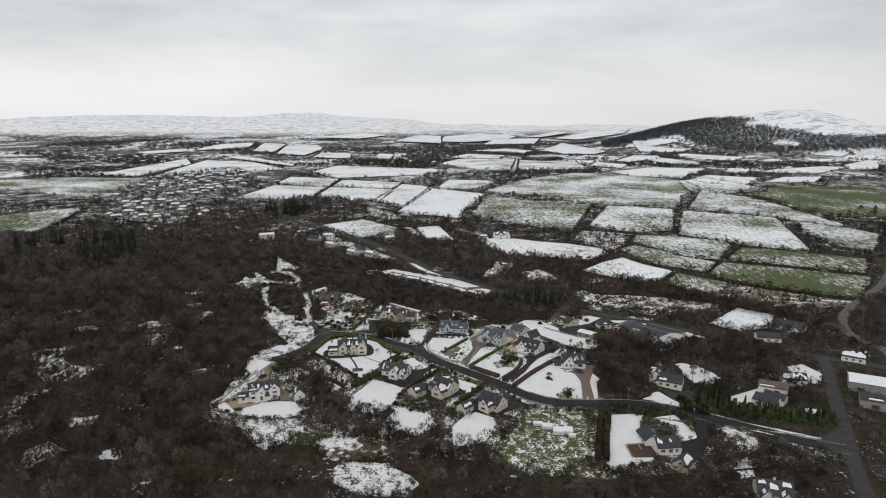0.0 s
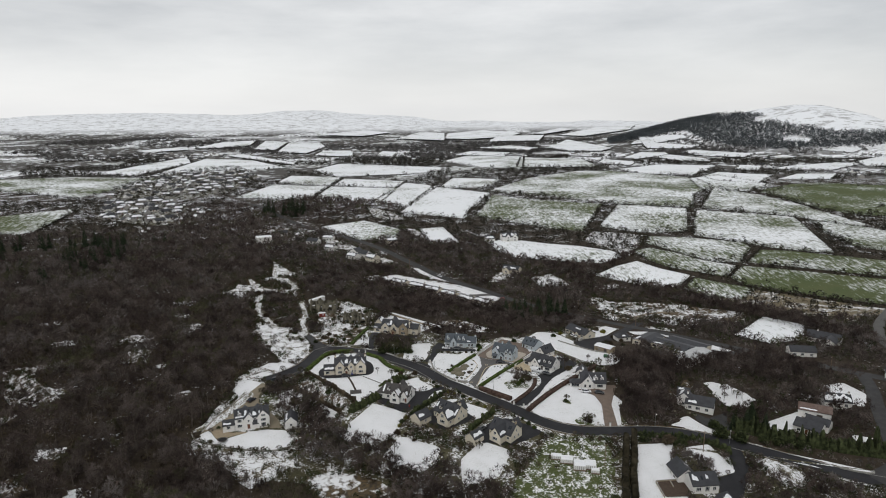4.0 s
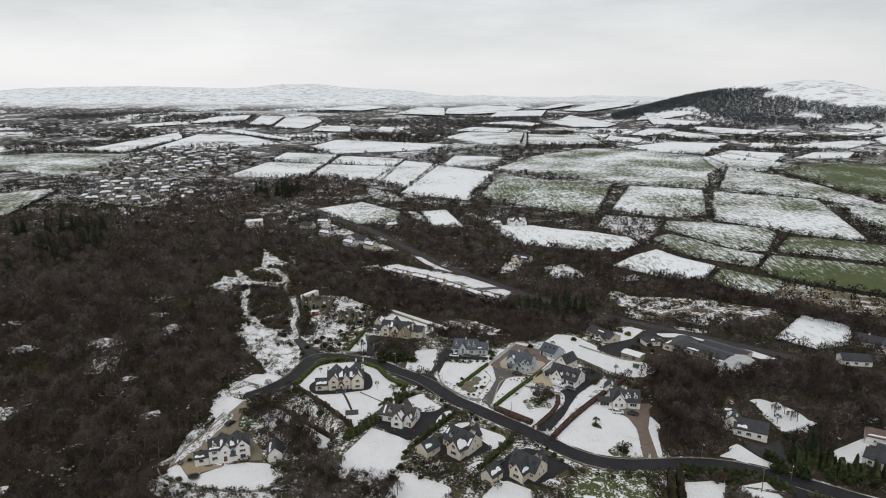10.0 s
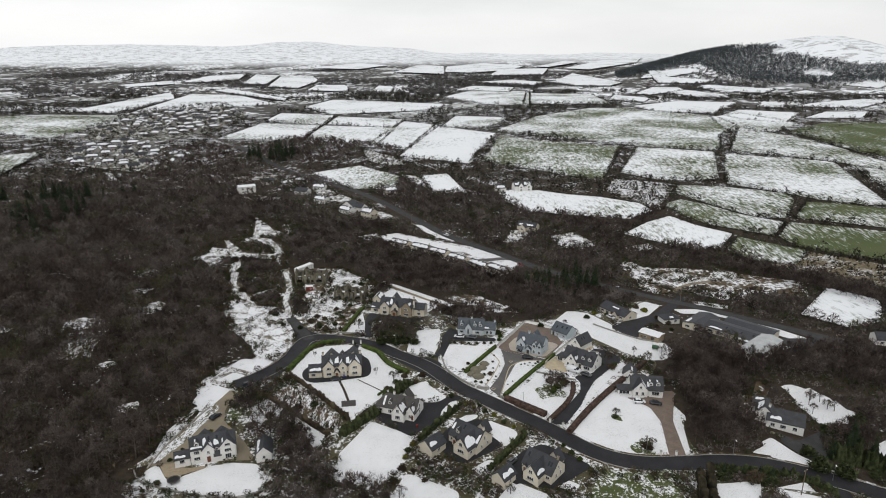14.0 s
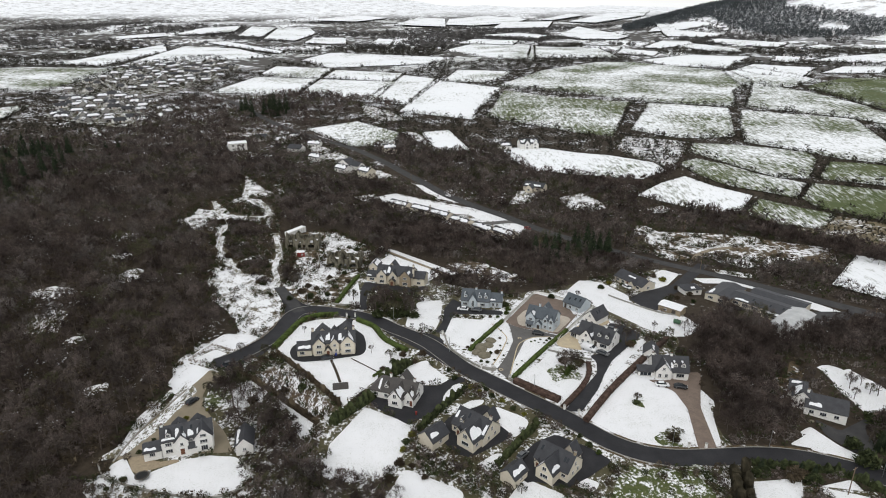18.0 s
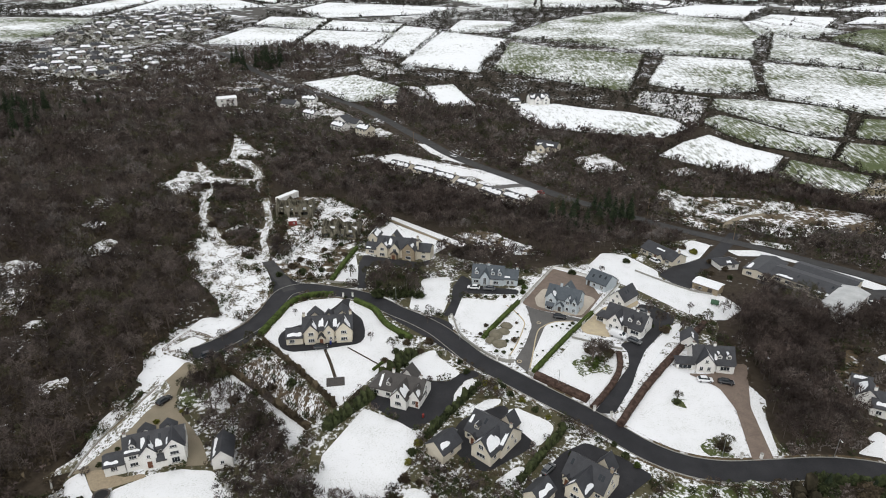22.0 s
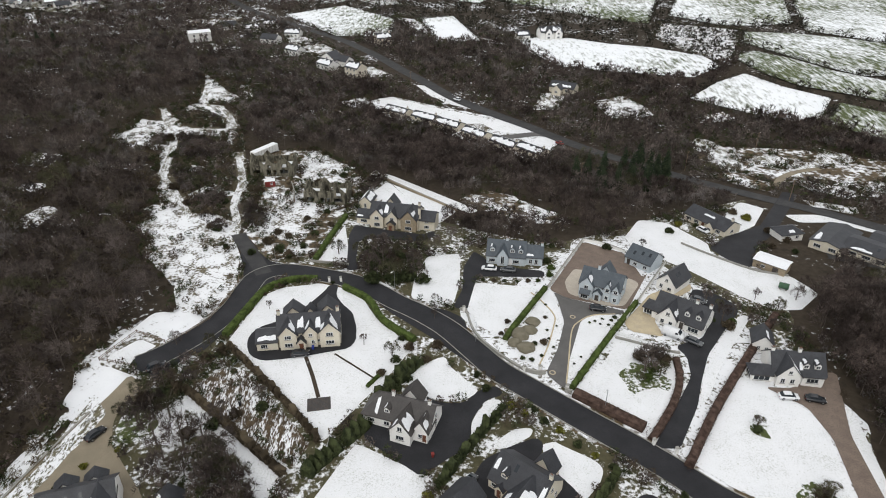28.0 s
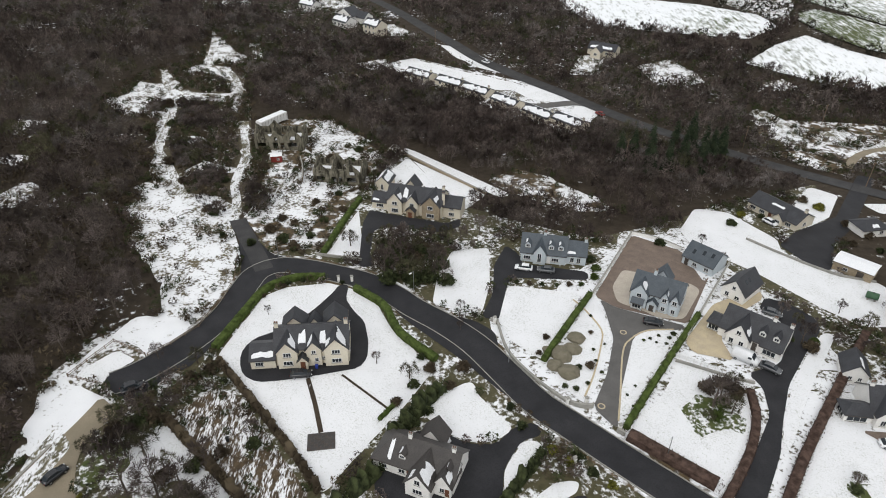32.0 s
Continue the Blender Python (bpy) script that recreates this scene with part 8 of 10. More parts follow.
# bushes on the bare parts of the clearing
x, y = scatter(HEATH, 2.3, CLEAR + [p for p in ROUGHS if p is not HEATH])
h = rng.random(len(x))
for lo, hi, key, word in ((0, 0.35, "scrub", "brown heather bushes"), (0.35, 0.65, "shrub", "dark gorse bushes"), (0.65, 1.0, "twig", "bare brown saplings")):
    k = (h >= lo) & (h < hi)
    clumps(x[k], y[k], 1.2, 1.6, 36, M[key], "bushes", word + " in the clearing", "bushes")
# undergrowth on the ground that nobody tends
x, y = scatter(VERGE, 1.9, CLEAR + ROUGHS + [TIDY])
k = np.array([noise.noise((px * 0.09, py * 0.09, 3.3)) for px, py in zip(x, y)]) > 0.0
x, y = x[k], y[k]
h = rng.random(len(x))
for lo, hi, key, size, word in ((0, 0.28, "scrub", 0.9, "brown bramble and dead bracken"), (0.28, 0.68, "shrub", 0.95, "dark green evergreen bushes"), (0.68, 1.0, "twig", 1.0, "bare brown bushes")):
    k = (h >= lo) & (h < hi)
    clumps(x[k], y[k], size, 1.3, 40, M[key], "undergrowth", word + " round the gardens", "undergrowth")


# ---- heather and gorse over the rough ground ----
qx, qy = [], []
for pts in ROUGHS[:N_HEATH]:
    q = rounded(pts, 2)
    for i in range(len(q)):
        a, b = np.array(q[i - 1]), np.array(q[i])
        for k in range(max(1, int(np.linalg.norm(b - a) / 1.5))):
            p = a + (b - a) * rng.random() + rng.normal(0, 1.6, 2)
            qx.append(p[0])
            qy.append(p[1])
    lo, hi = np.array(q).min(0), np.array(q).max(0)
    u = rng.uniform(lo, hi, (int(np.prod(hi - lo) / 45), 2))
    u = u[inside(q, u[:, 0], u[:, 1])]
    u = u[[noise.noise((p[0] * 0.09, p[1] * 0.09, 8)) > 0.02 for p in u]] if len(u) else u
    qx += list(u[:, 0])
    qy += list(u[:, 1])
qx, qy = np.array(qx), np.array(qy)
k = ~in_clear(qx, qy, CLEAR)
qx, qy = qx[k], qy[k]
h = rng.random(len(qx))
clumps(qx[h < 0.6], qy[h < 0.6], 0.9, 1.1, 40, M["scrub"], "heather", "brown heather and bramble in the snow", "heather")
clumps(qx[h >= 0.6], qy[h >= 0.6], 0.9, 1.2, 40, M["shrub"], "gorse", "dark green gorse in the snow", "gorse")


# ---- conifers, shrubs and single trees ----
def conifer_template(seed, height, radius):
    g2 = np.random.default_rng(seed)
    top = new("conifer")
    v = [(0.18 * math.cos(a), 0.18 * math.sin(a), -0.3) for a in np.arange(6) * math.pi / 3] + [(0, 0, height * 0.95)]
    part("trunk", v, [(i, (i + 1) % 6, 6) for i in range(6)], M["bark"], top)
    tri = []
    for tier in np.linspace(0.08, 0.97, 17):
        r = radius * (1 - tier) ** 0.8 + 0.15
        m = int(10 + 16 * (1 - tier))
        for i in range(m):
            a = 2 * math.pi * (i + g2.random()) / m
            rr = r * g2.uniform(0.65, 1.12)
            z = height * (tier + g2.normal(0, 0.012))
            d = np.array([math.cos(a), math.sin(a), 0])
            s = np.array([-math.sin(a), math.cos(a), 0]) * rr * 0.26
            tip = d * rr + np.array([0, 0, z - rr * 0.32])
            inn = d * rr * 0.12 + np.array([0, 0, z + 0.1])
            mid = d * rr * 0.6 + np.array([0, 0, z - rr * 0.08])
            tri += [inn, mid - s, mid + s, mid - s, tip, mid + s]
    triangles("needles", np.array(tri), M["conifer"], top)
    return top


CON = [tagged(conifer_template(k, h, r), "tall dark green conifer with drooping branches", "tree", group="conifers") for k, (h, r) in enumerate(((13, 3.2), (11, 2.6), (16, 3.6)))]


def shrub_template(kind, seed, label, leafsize=0.16, count=420):
    g2 = np.random.default_rng(seed)
    top = new("shrub")
    c = np.array([[0, 0, 0.55], [0.35, 0.2, 0.45], [-0.3, 0.25, 0.5], [0.05, -0.35, 0.45], [0.0, 0.05, 0.8]])
    s = np.array([[0.6, 0.6, 0.5], [0.5, 0.45, 0.42], [0.45, 0.5, 0.45], [0.5, 0.45, 0.4], [0.4, 0.4, 0.35]])
    triangles("foliage", leaf_cloud(g2, c, s, leafsize * 0.5, count // 5), M[kind], top)
    triangles("inner_foliage", leaf_cloud(g2, c, s * 0.7, leafsize * 0.9, 50), M[kind], top)
    part("stem", *box_mesh(-0.06, -0.06, -0.3, 0.06, 0.06, 0.5), M["bark"], top)
    return tagged(top, label, "shrub", group="garden shrubs")


SHRUBS = {"dark": shrub_template("shrub", 1, "dark green rounded garden shrub"), "yellow": shrub_template("shrub_yellow", 2, "yellow-green rounded garden shrub"),
          "brown": shrub_template("scrub", 3, "brown leafless rounded shrub"), "green": shrub_template("hedge", 4, "bright green clipped shrub")}
used = {}


def put(tmpl, x, y, s, sz=None, turn=None, lift=0.0):
    """The first use moves the template itself, later ones copy it."""
    r2 = random.Random(int(x * 31 + y * 17))
    m = pose(x, y, ground_z(x, y) + lift, 0, 0, r2.uniform(0, 360) if turn is None else turn) @ Matrix.Diagonal((s, s, sz or s, 1))
    if tmpl.name not in used:
        used[tmpl.name] = 1
        tmpl.matrix_basis = m
        return tmpl
    c = copy_thing(tmpl, m)
    if tmpl.scale != Vector((1, 1, 1)):
        c.matrix_basis = m
    return c


def conifers(*rows):
    for x, y, k, s in rows:
        put(CON[k], x, y, s)


def shrubs(*rows):
    for x, y, k, s in rows:
        put(SHRUBS[k], x, y, s * 1.05, s * 0.9)


def bare_trees(*rows):
    for x, y, k, s in rows:
        plant(x, y, k, s)


conifers((51.4, 440.6, 0, 1), (59.9, 442, 2, 0.9), (67.1, 432.6, 2, 1), (78.2, 444.9, 0, 1.0), (53.3, 425.3, 1, 1.1), (68, 448.8, 2, 1), (38, 430.1, 0, 1), (46, 422, 2, 1), (59.5, 430, 0, 1.1), (72, 438, 1, 1.2), (44, 436, 1, 1.1), (64, 424, 1, 1.1), (78.4, 268.6, 1, 0.5), (88.9, 268.0, 1, 0.45), (92.5, 267.4, 1, 0.48), (124.5, 281.8, 1, 0.8))
conifers((117.7, 279.1, 1, 0.7), (128.7, 286.7, 0, 0.8), (131, 279, 1, 0.8), (-213, 812, 2, 1.6), (-206, 806, 0, 1.7), (-183, 808, 2, 1.9), (-178, 812, 0, 1.7), (-190, 820, 2, 1.5), (-219, 816, 0, 1.5), (-172, 816, 2, 1.6), (-196, 818, 0, 1.5))
r2 = random.Random(5)
for k in range(46):
    x, y = r2.uniform(-410, -262), r2.uniform(470, 640)
    put(CON[k % 3], x, y, r2.uniform(0.9, 1.3))
for k in range(60):
    x, y = r2.uniform(-360, -250), r2.uniform(490, 650)
    if inside([(-278.4, 493.9), (-349.2, 611.7), (-353.3, 666.9), (-305.4, 638.0), (-250.6, 520.2), (-251.3, 487.6)], np.array([x]), np.array([y]))[0]:
        put(CON[k % 3], x, y, r2.uniform(1.0, 1.4))

shrubs((-97, 400.7, "dark", 2.2), (-93, 401.2, "dark", 2.2), (-89, 401.6, "dark", 2.0), (-101, 399.6, "brown", 2.1), (-85.5, 381.1, "dark", 2.0), (-88, 383, "brown", 1.8), (-75.5, 388.6, "brown", 2.8), (-73.5, 386, "brown", 2.2), (-115.2, 447.5, "brown", 3), (-79.4, 369.2, "dark", 1.4), (-104.6, 417.2, "dark", 2.4), (-100, 420, "brown", 2.4), (-79.1, 411.7, "brown", 2), (-67.5, 372.9, "brown", 2.2), (-63, 368, "dark", 2.2), (-59.5, 364.7, "brown", 2.2))
shrubs((-56.2, 370.6, "dark", 1.6), (-65.9, 379.3, "brown", 1.8), (-58.5, 390, "brown", 1.6), (-52.8, 396.1, "dark", 1.5), (-53, 419.6, "dark", 2.2), (-60, 422, "brown", 2.0), (-46.3, 411.2, "brown", 1.9), (-51.3, 430, "dark", 2), (-71, 366, "dark", 1.6), (-62, 377, "brown", 1.5), (-54, 379, "dark", 1.6), (-50, 386, "brown", 1.5), (-110, 412, "brown", 2.5), (-128, 460, "brown", 3), (-120, 442, "dark", 2.4), (51.7, 295.9, "dark", 1.3))
shrubs((58.1, 279.9, "brown", 2.4), (34.6, 313.2, "green", 2.0), (32.6, 317.4, "brown", 2.2), (37.8, 316.3, "brown", 2.4), (32.6, 310.3, "green", 1.6), (36, 318.5, "brown", 2.0), (59.3, 331.1, "brown", 2.2), (61, 333.5, "green", 1.4), (-33.8, 359.5, "dark", 2.6), (-30.5, 358.4, "dark", 2.6), (-27.5, 360.5, "brown", 2.6), (-25, 364.5, "brown", 2.4), (-31.9, 367, "dark", 2.8), (-36, 366.8, "dark", 2.4), (-29, 363.5, "brown", 2.8), (-34.5, 363, "dark", 2.8))
shrubs((-27.5, 367.5, "brown", 2.2), (-22, 366, "brown", 1.8), (-17.8, 315.9, "brown", 1.5), (-15.2, 321.0, "brown", 2.0), (-6.2, 311, "dark", 1.2), (-4.5, 306.5, "dark", 1.3), (0.6, 301.4, "yellow", 1.4), (3.4, 299, "yellow", 1.3), (4.9, 300.2, "dark", 1.3), (9.9, 294.5, "yellow", 1.2), (7, 297, "dark", 1.3), (13, 291, "dark", 1.2), (16, 288.4, "yellow", 1.0), (19, 285.5, "dark", 1.1), (-24.6, 306.6, "dark", 1.6), (-22, 309.5, "dark", 1.5))
shrubs((-14.9, 270.3, "dark", 1.0), (-13.6, 267.3, "dark", 1.1), (-11.1, 268, "dark", 1.0), (-9.8, 271, "yellow", 0.8), (-8, 268, "dark", 0.9), (-4.8, 268.8, "yellow", 0.8), (-3.6, 266.5, "dark", 0.9), (-12.3, 271.2, "dark", 0.9), (-15.6, 273.0, "brown", 0.9), (-10, 264.5, "dark", 0.9), (-6.2, 265, "green", 0.8), (-16.5, 267, "brown", 1.2), (-13, 263, "brown", 1.2), (-20, 268, "brown", 1.8), (-19, 273, "yellow", 1.5), (-17, 279, "yellow", 1.6))
shrubs((-18.5, 276, "dark", 1.6), (-14, 283, "dark", 1.4), (-22, 262, "brown", 1.8), (-24.5, 257, "brown", 1.8), (11.8, 342.1, "dark", 0.6), (13.3, 339, "dark", 0.5), (12.3, 333.1, "brown", 0.7), (12, 327.6, "dark", 0.5), (12, 324.2, "dark", 0.5), (14.7, 329.5, "dark", 0.4), (12.6, 320.9, "dark", 0.5), (9.3, 317.7, "dark", 0.6), (6.8, 316.1, "dark", 0.8), (4.7, 316.7, "dark", 0.8), (10.5, 322.5, "brown", 1.3), (8.2, 322, "dark", 0.9))
shrubs((24.9, 331.9, "dark", 0.5), (27, 333, "dark", 0.5), (29.2, 332.3, "dark", 0.6), (30.4, 333.6, "dark", 0.8), (26, 330.7, "dark", 0.4), (28, 330.4, "dark", 0.5), (23.4, 331.2, "green", 0.5), (16.5, 315, "dark", 0.4), (17.1, 312.2, "dark", 0.4), (18.6, 317.5, "dark", 0.4), (-2.5, 351.5, "dark", 0.8), (0.5, 351, "brown", 0.9), (3.5, 350.6, "dark", 0.8), (7, 350.6, "dark", 0.7), (10, 350.8, "brown", 1.0), (13, 351, "green", 0.9))
shrubs((16.5, 354, "green", 1.4), (17.5, 358, "green", 1.6), (17, 362, "dark", 1.6), (2.4, 331, "brown", 1.0), (0.5, 326, "brown", 0.9), (19.8, 372, "dark", 1.2), (37, 372, "dark", 1.8), (-75.4, 304, "dark", 2.8), (-78.5, 303, "brown", 2.6), (-72.5, 306, "brown", 2.4), (-80, 300, "green", 1.8), (-52.6, 301, "dark", 1.8), (-66.3, 293.7, "brown", 2.2), (-62, 296, "dark", 1.9), (-69, 316, "brown", 2.2), (-66, 318.5, "brown", 2.0))
shrubs((-58, 299, "brown", 1.8), (-39, 286.9, "dark", 1.8), (-36.6, 289, "dark", 1.6), (72, 392, "dark", 1.2), (61, 386, "dark", 1.8), (66, 392, "yellow", 1.6), (93, 400, "yellow", 2.2), (90, 405, "brown", 2), (96, 390, "brown", 1.8), (99, 383, "brown", 1.8), (98, 375, "dark", 1.4), (92, 378, "brown", 1.6), (56, 334, "dark", 1), (-61.8, 343.6, "brown", 0.9), (-58, 347.5, "brown", 1.0), (-44.4, 349.6, "dark", 0.8))
shrubs((-54, 350.4, "dark", 1.2), (-57.6, 349, "dark", 1.2), (-24, 324, "dark", 1.2), (-22, 320.5, "brown", 1.7), (-25, 316, "dark", 1.5), (-28, 311.5, "brown", 1.4), (20, 276, "dark", 1.0), (33, 276, "dark", 1.3), (35, 273, "green", 1.2), (31, 279.6, "dark", 1.0), (-56, 264, "brown", 1.4), (-59, 267, "dark", 1.2), (-92, 262, "dark", 1.2), (-95, 259, "dark", 0.9), (-84, 286, "yellow", 1.0), (-87, 281, "dark", 0.9))
shrubs((121.8, 284.2, "dark", 2.6), (130.1, 288.1, "dark", 3.1), (128.7, 277.7, "dark", 3.6), (117.1, 270.9, "dark", 4.1), (126.4, 269.7, "dark", 2.6), (131.5, 268.4, "dark", 3.1), (123.3, 291.5, "dark", 3.6), (110.5, 273.6, "dark", 4.1), (136.0, 267.6, "dark", 2.6), (140.1, 266.4, "dark", 3.1), (124.4, 279.2, "dark", 3.6), (136.4, 295.7, "dark", 4.1), (132.1, 274.5, "dark", 2.6), (110.5, 280.2, "dark", 3.1))
shrubs((-34.0, 357.6, "dark", 2.6), (-29.3, 355.3, "dark", 2.9), (-23.8, 352.0, "dark", 3.2), (-19.400000000000002, 350.6, "dark", 2.6), (-32.199999999999996, 363.7, "dark", 2.9), (-26.6, 362.2, "dark", 3.2), (-21.0, 357.7, "dark", 2.6), (-33.3, 350.6, "dark", 2.9), (-27.5, 350.6, "dark", 3.2))
shrubs((77.3, 267.5, "dark", 2.4), (78.9, 268.2, "dark", 2.7), (86.6, 266.9, "brown", 3.0), (90.6, 265.4, "dark", 2.4), (92.2, 266.1, "dark", 2.7), (88.2, 267.6, "brown", 3.0))
shrubs((-90, 277, "dark", 0.8), (-92, 272, "dark", 1.0), (-79, 290, "yellow", 0.8))

bare_trees((-78, 322, 4, 0.6), (-69.5, 321.0, 3, 0.7), (-75, 306, 1, 0.8), (-80, 305, 3, 0.8), (-53, 302, 2, 0.6), (-60, 297, 4, 0.7), (34.5, 315, 4, 0.8), (38, 318, 3, 0.7), (58, 333, 2, 0.7), (52, 297, 2, 0.4), (60, 281, 3, 0.5), (57, 342, 2, 0.5), (60, 340, 3, 0.5), (63, 337, 2, 0.6), (66, 333, 4, 0.5), (70, 330, 2, 0.6))
bare_trees((76, 340, 3, 0.6), (84, 346, 4, 0.7), (88, 350, 1, 0.7), (91, 345, 2, 0.6), (55, 354, 2, 0.4), (72, 345, 2, 0.5), (48, 372, 2, 0.5), (-59, 337, 2, 0.35), (-33, 322, 2, 0.4), (-26, 318, 3, 0.6), (-16, 333, 2, 0.35), (-16, 341, 4, 0.3), (128, 312, 4, 0.6), (124, 303, 2, 0.6), (131, 306, 3, 0.7), (-25, 252, 2, 0.8))
bare_trees((-30, 255, 3, 0.7), (-35, 262, 4, 0.6), (-20, 255, 1, 0.6), (-40, 270, 3, 0.5), (12, 258, 3, 0.6), (30, 256, 2, 0.6), (-12, 394, 4, 0.6), (-8, 386, 3, 0.6), (-3, 380, 1, 0.7), (-20, 372, 3, 0.7), (-16, 370, 4, 0.7), (-11, 374, 2, 0.8), (-8, 366, 3, 0.6), (-20, 392, 2, 0.4))
bare_trees((-81.0, 298.2, 3, 0.75), (-77.8, 297.2, 4, 0.85), (-74.7, 298.2, 1, 0.95), (-73.9, 300.3, 3, 0.75), (-75.8, 295.2, 4, 0.85), (-66, 290.5, 1, 0.95), (-62.5, 288.5, 3, 0.75), (-69, 287.5, 4, 0.85), (-71.5, 291.0, 1, 0.95), (-64.5, 286.0, 3, 0.75))
bare_trees((-35.2, 358.6, 4, 0.80), (-30.5, 356.3, 1, 0.88), (-25.0, 353.0, 3, 0.96), (-20.6, 351.6, 4, 0.80), (-33.4, 364.7, 1, 0.88), (-27.8, 363.2, 3, 0.96), (-22.2, 358.7, 4, 0.80), (-34.5, 351.6, 1, 0.88), (-28.7, 351.6, 3, 0.96))
# broad bushes and small trees that stand singly
bare_trees((-71.4, 298.5, 3, 1.0), (-74.6, 299.9, 0, 0.8), (-58.7, 286.8, 3, 1.2), (-57, 288.5, 4, 1.0), (-66.5, 295.2, 3, 0.8), (-62, 291, 4, 0.9), (-55, 283, 3, 1.1), (32.4, 312.9, 4, 0.95), (35.5, 311.4, 3, 0.75), (30.5, 309.6, 3, 0.5), (52.4, 297.3, 3, 0.5), (57.4, 279.8, 3, 0.75), (-38, 365, 3, 1.0), (-44.9, 366.6, 3, 0.9), (-31.3, 366.8, 4, 1.0))
bare_trees((-35, 369, 3, 1.0), (126, 309, 2, 0.7), (131, 311, 2, 0.6), (133, 305, 2, 0.6), (117, 283, 2, 0.6))


# ---- cars ----
def loft(sections):
    """Sections: lists of points of one length, skinned one to the next and closed at both ends."""
    n = len(sections[0])
    v = [p for s in sections for p in s]
    f = [(k * n + i, k * n + (i + 1) % n, (k + 1) * n + (i + 1) % n, (k + 1) * n + i) for k in range(len(sections) - 1) for i in range(n)]
    return v, f + [tuple(range(n))[::-1], tuple((len(sections) - 1) * n + i for i in range(n))]


def car(x, y, turn, paint, label, ln=4.4, wd=1.8, ht=1.48, van=False, lift=0.2):
    top = new("van" if van else "car")
    top.matrix_basis = pose(x, y, ground_z(x, y) + lift, 0, 0, turn)
    tagged(top, label, "van" if van else "car", group="parked vehicles")
    w = wd / 2

    def ring(px, z0, z1, k):
        return [(px, -w * k, z0), (px, -w * k * 0.98, (z0 + z1) / 2), (px, -w * k * 0.9, z1), (px, w * k * 0.9, z1), (px, w * k * 0.98, (z0 + z1) / 2), (px, w * k, z0)][::-1]
    if van:
        secs = [(-0.5, 0.35, 1.2, 0.9), (-0.48, 0.3, ht * 0.9, 0.97), (-0.44, 0.3, ht, 1), (0.1, 0.3, ht, 1), (0.22, 0.3, ht * 0.95, 1), (0.36, 0.3, ht * 0.6, 0.98), (0.48, 0.32, ht * 0.48, 0.93), (0.5, 0.4, ht * 0.4, 0.85)]
    else:
        secs = [(-0.5, 0.42, 0.78, 0.86), (-0.47, 0.32, 0.92, 0.95), (-0.3, 0.28, 0.96, 1), (0.2, 0.28, 0.93, 1), (0.42, 0.3, 0.8, 0.97), (0.49, 0.36, 0.68, 0.88), (0.5, 0.42, 0.6, 0.82)]
    body = part("body", *loft([ring(a * ln, b, c, d) for a, b, c, d in secs]), paint, top, "", True)
    if van:
        glass = [(0.105, ht * 0.62, ht * 0.955, 0.84), (0.2, ht * 0.62, ht * 0.94, 0.86), (0.235, ht * 0.64, ht * 0.92, 0.86), (0.345, ht * 0.6, ht * 0.66, 0.86)]
        v, f = loft([[(a * ln + 0.02, -w * d - 0.06 * 0, b), (a * ln + 0.02, -w * d, c), (a * ln + 0.02, w * d, c), (a * ln + 0.02, w * d, b)][::-1] for a, b, c, d in glass])
        part("windscreen", [(p[0], p[1], p[2] + 0.03) for p in v], f, M["glass"], top)
        for s in (-1, 1):
            part("side_window", *box_mesh(0.12 * ln, s * w - 0.02, ht * 0.64, 0.25 * ln, s * w + 0.02, ht * 0.86), M["glass"], top)
    else:
        cab = [(-0.42, 0.93, 0.96, 0.82), (-0.3, 0.93, ht - 0.1, 0.8), (-0.22, 0.93, ht - 0.02, 0.78), (0.04, 0.93, ht - 0.03, 0.78), (0.12, 0.92, ht - 0.14, 0.79), (0.29, 0.88, 0.93, 0.84)]
        part("glazing", *loft([[(a * ln, -w * d, b), (a * ln, -w * d * 0.86, c), (a * ln, w * d * 0.86, c), (a * ln, w * d, b)][::-1] for a, b, c, d in cab]), M["glass"], top)
        rf = [(-0.29, ht - 0.1), (-0.22, ht - 0.0), (0.04, ht - 0.01), (0.11, ht - 0.12)]
        part("roof_panel", *loft([[(a * ln, -w * 0.7, c), (a * ln, -w * 0.62, c + 0.04), (a * ln, w * 0.62, c + 0.04), (a * ln, w * 0.7, c)][::-1] for a, c in rf]), paint, top)
    for sx in (-0.3, 0.31):
        for sy in (-1, 1):
            c = [(sx * ln + 0.33 * math.cos(a * math.pi / 6), 0.33 + 0.33 * math.sin(a * math.pi / 6)) for a in range(12)]
            v = [(p[0], sy * (w - 0.2), p[1]) for p in c] + [(p[0], sy * (w + 0.02), p[1]) for p in c]
            wh = part("wheel", v, [(i, (i + 1) % 12, 12 + (i + 1) % 12, 12 + i) for i in range(12)] + [tuple(range(12, 24)), tuple(range(12))[::-1]], M["rubber"], top)
            part("rim", [(sx * ln + 0.2 * math.cos(a * math.pi / 4), sy * (w + 0.026), 0.33 + 0.2 * math.sin(a * math.pi / 4)) for a in range(8)] + [(sx * ln, sy * (w + 0.04), 0.33)], [(i, (i + 1) % 8, 8) for i in range(8)], M["metal"], wh)
    for sy in (-1, 1):
        part("headlight", *box_mesh(0.46 * ln, sy * w * 0.62 - 0.16, 0.6, 0.492 * ln, sy * w * 0.62 + 0.16, 0.72), M["frame"], top)
        part("tail_light", *box_mesh(-0.502 * ln, sy * w * 0.66 - 0.12, 0.66, -0.47 * ln, sy * w * 0.66 + 0.12, 0.82), M["paint_red"], top)
    return top


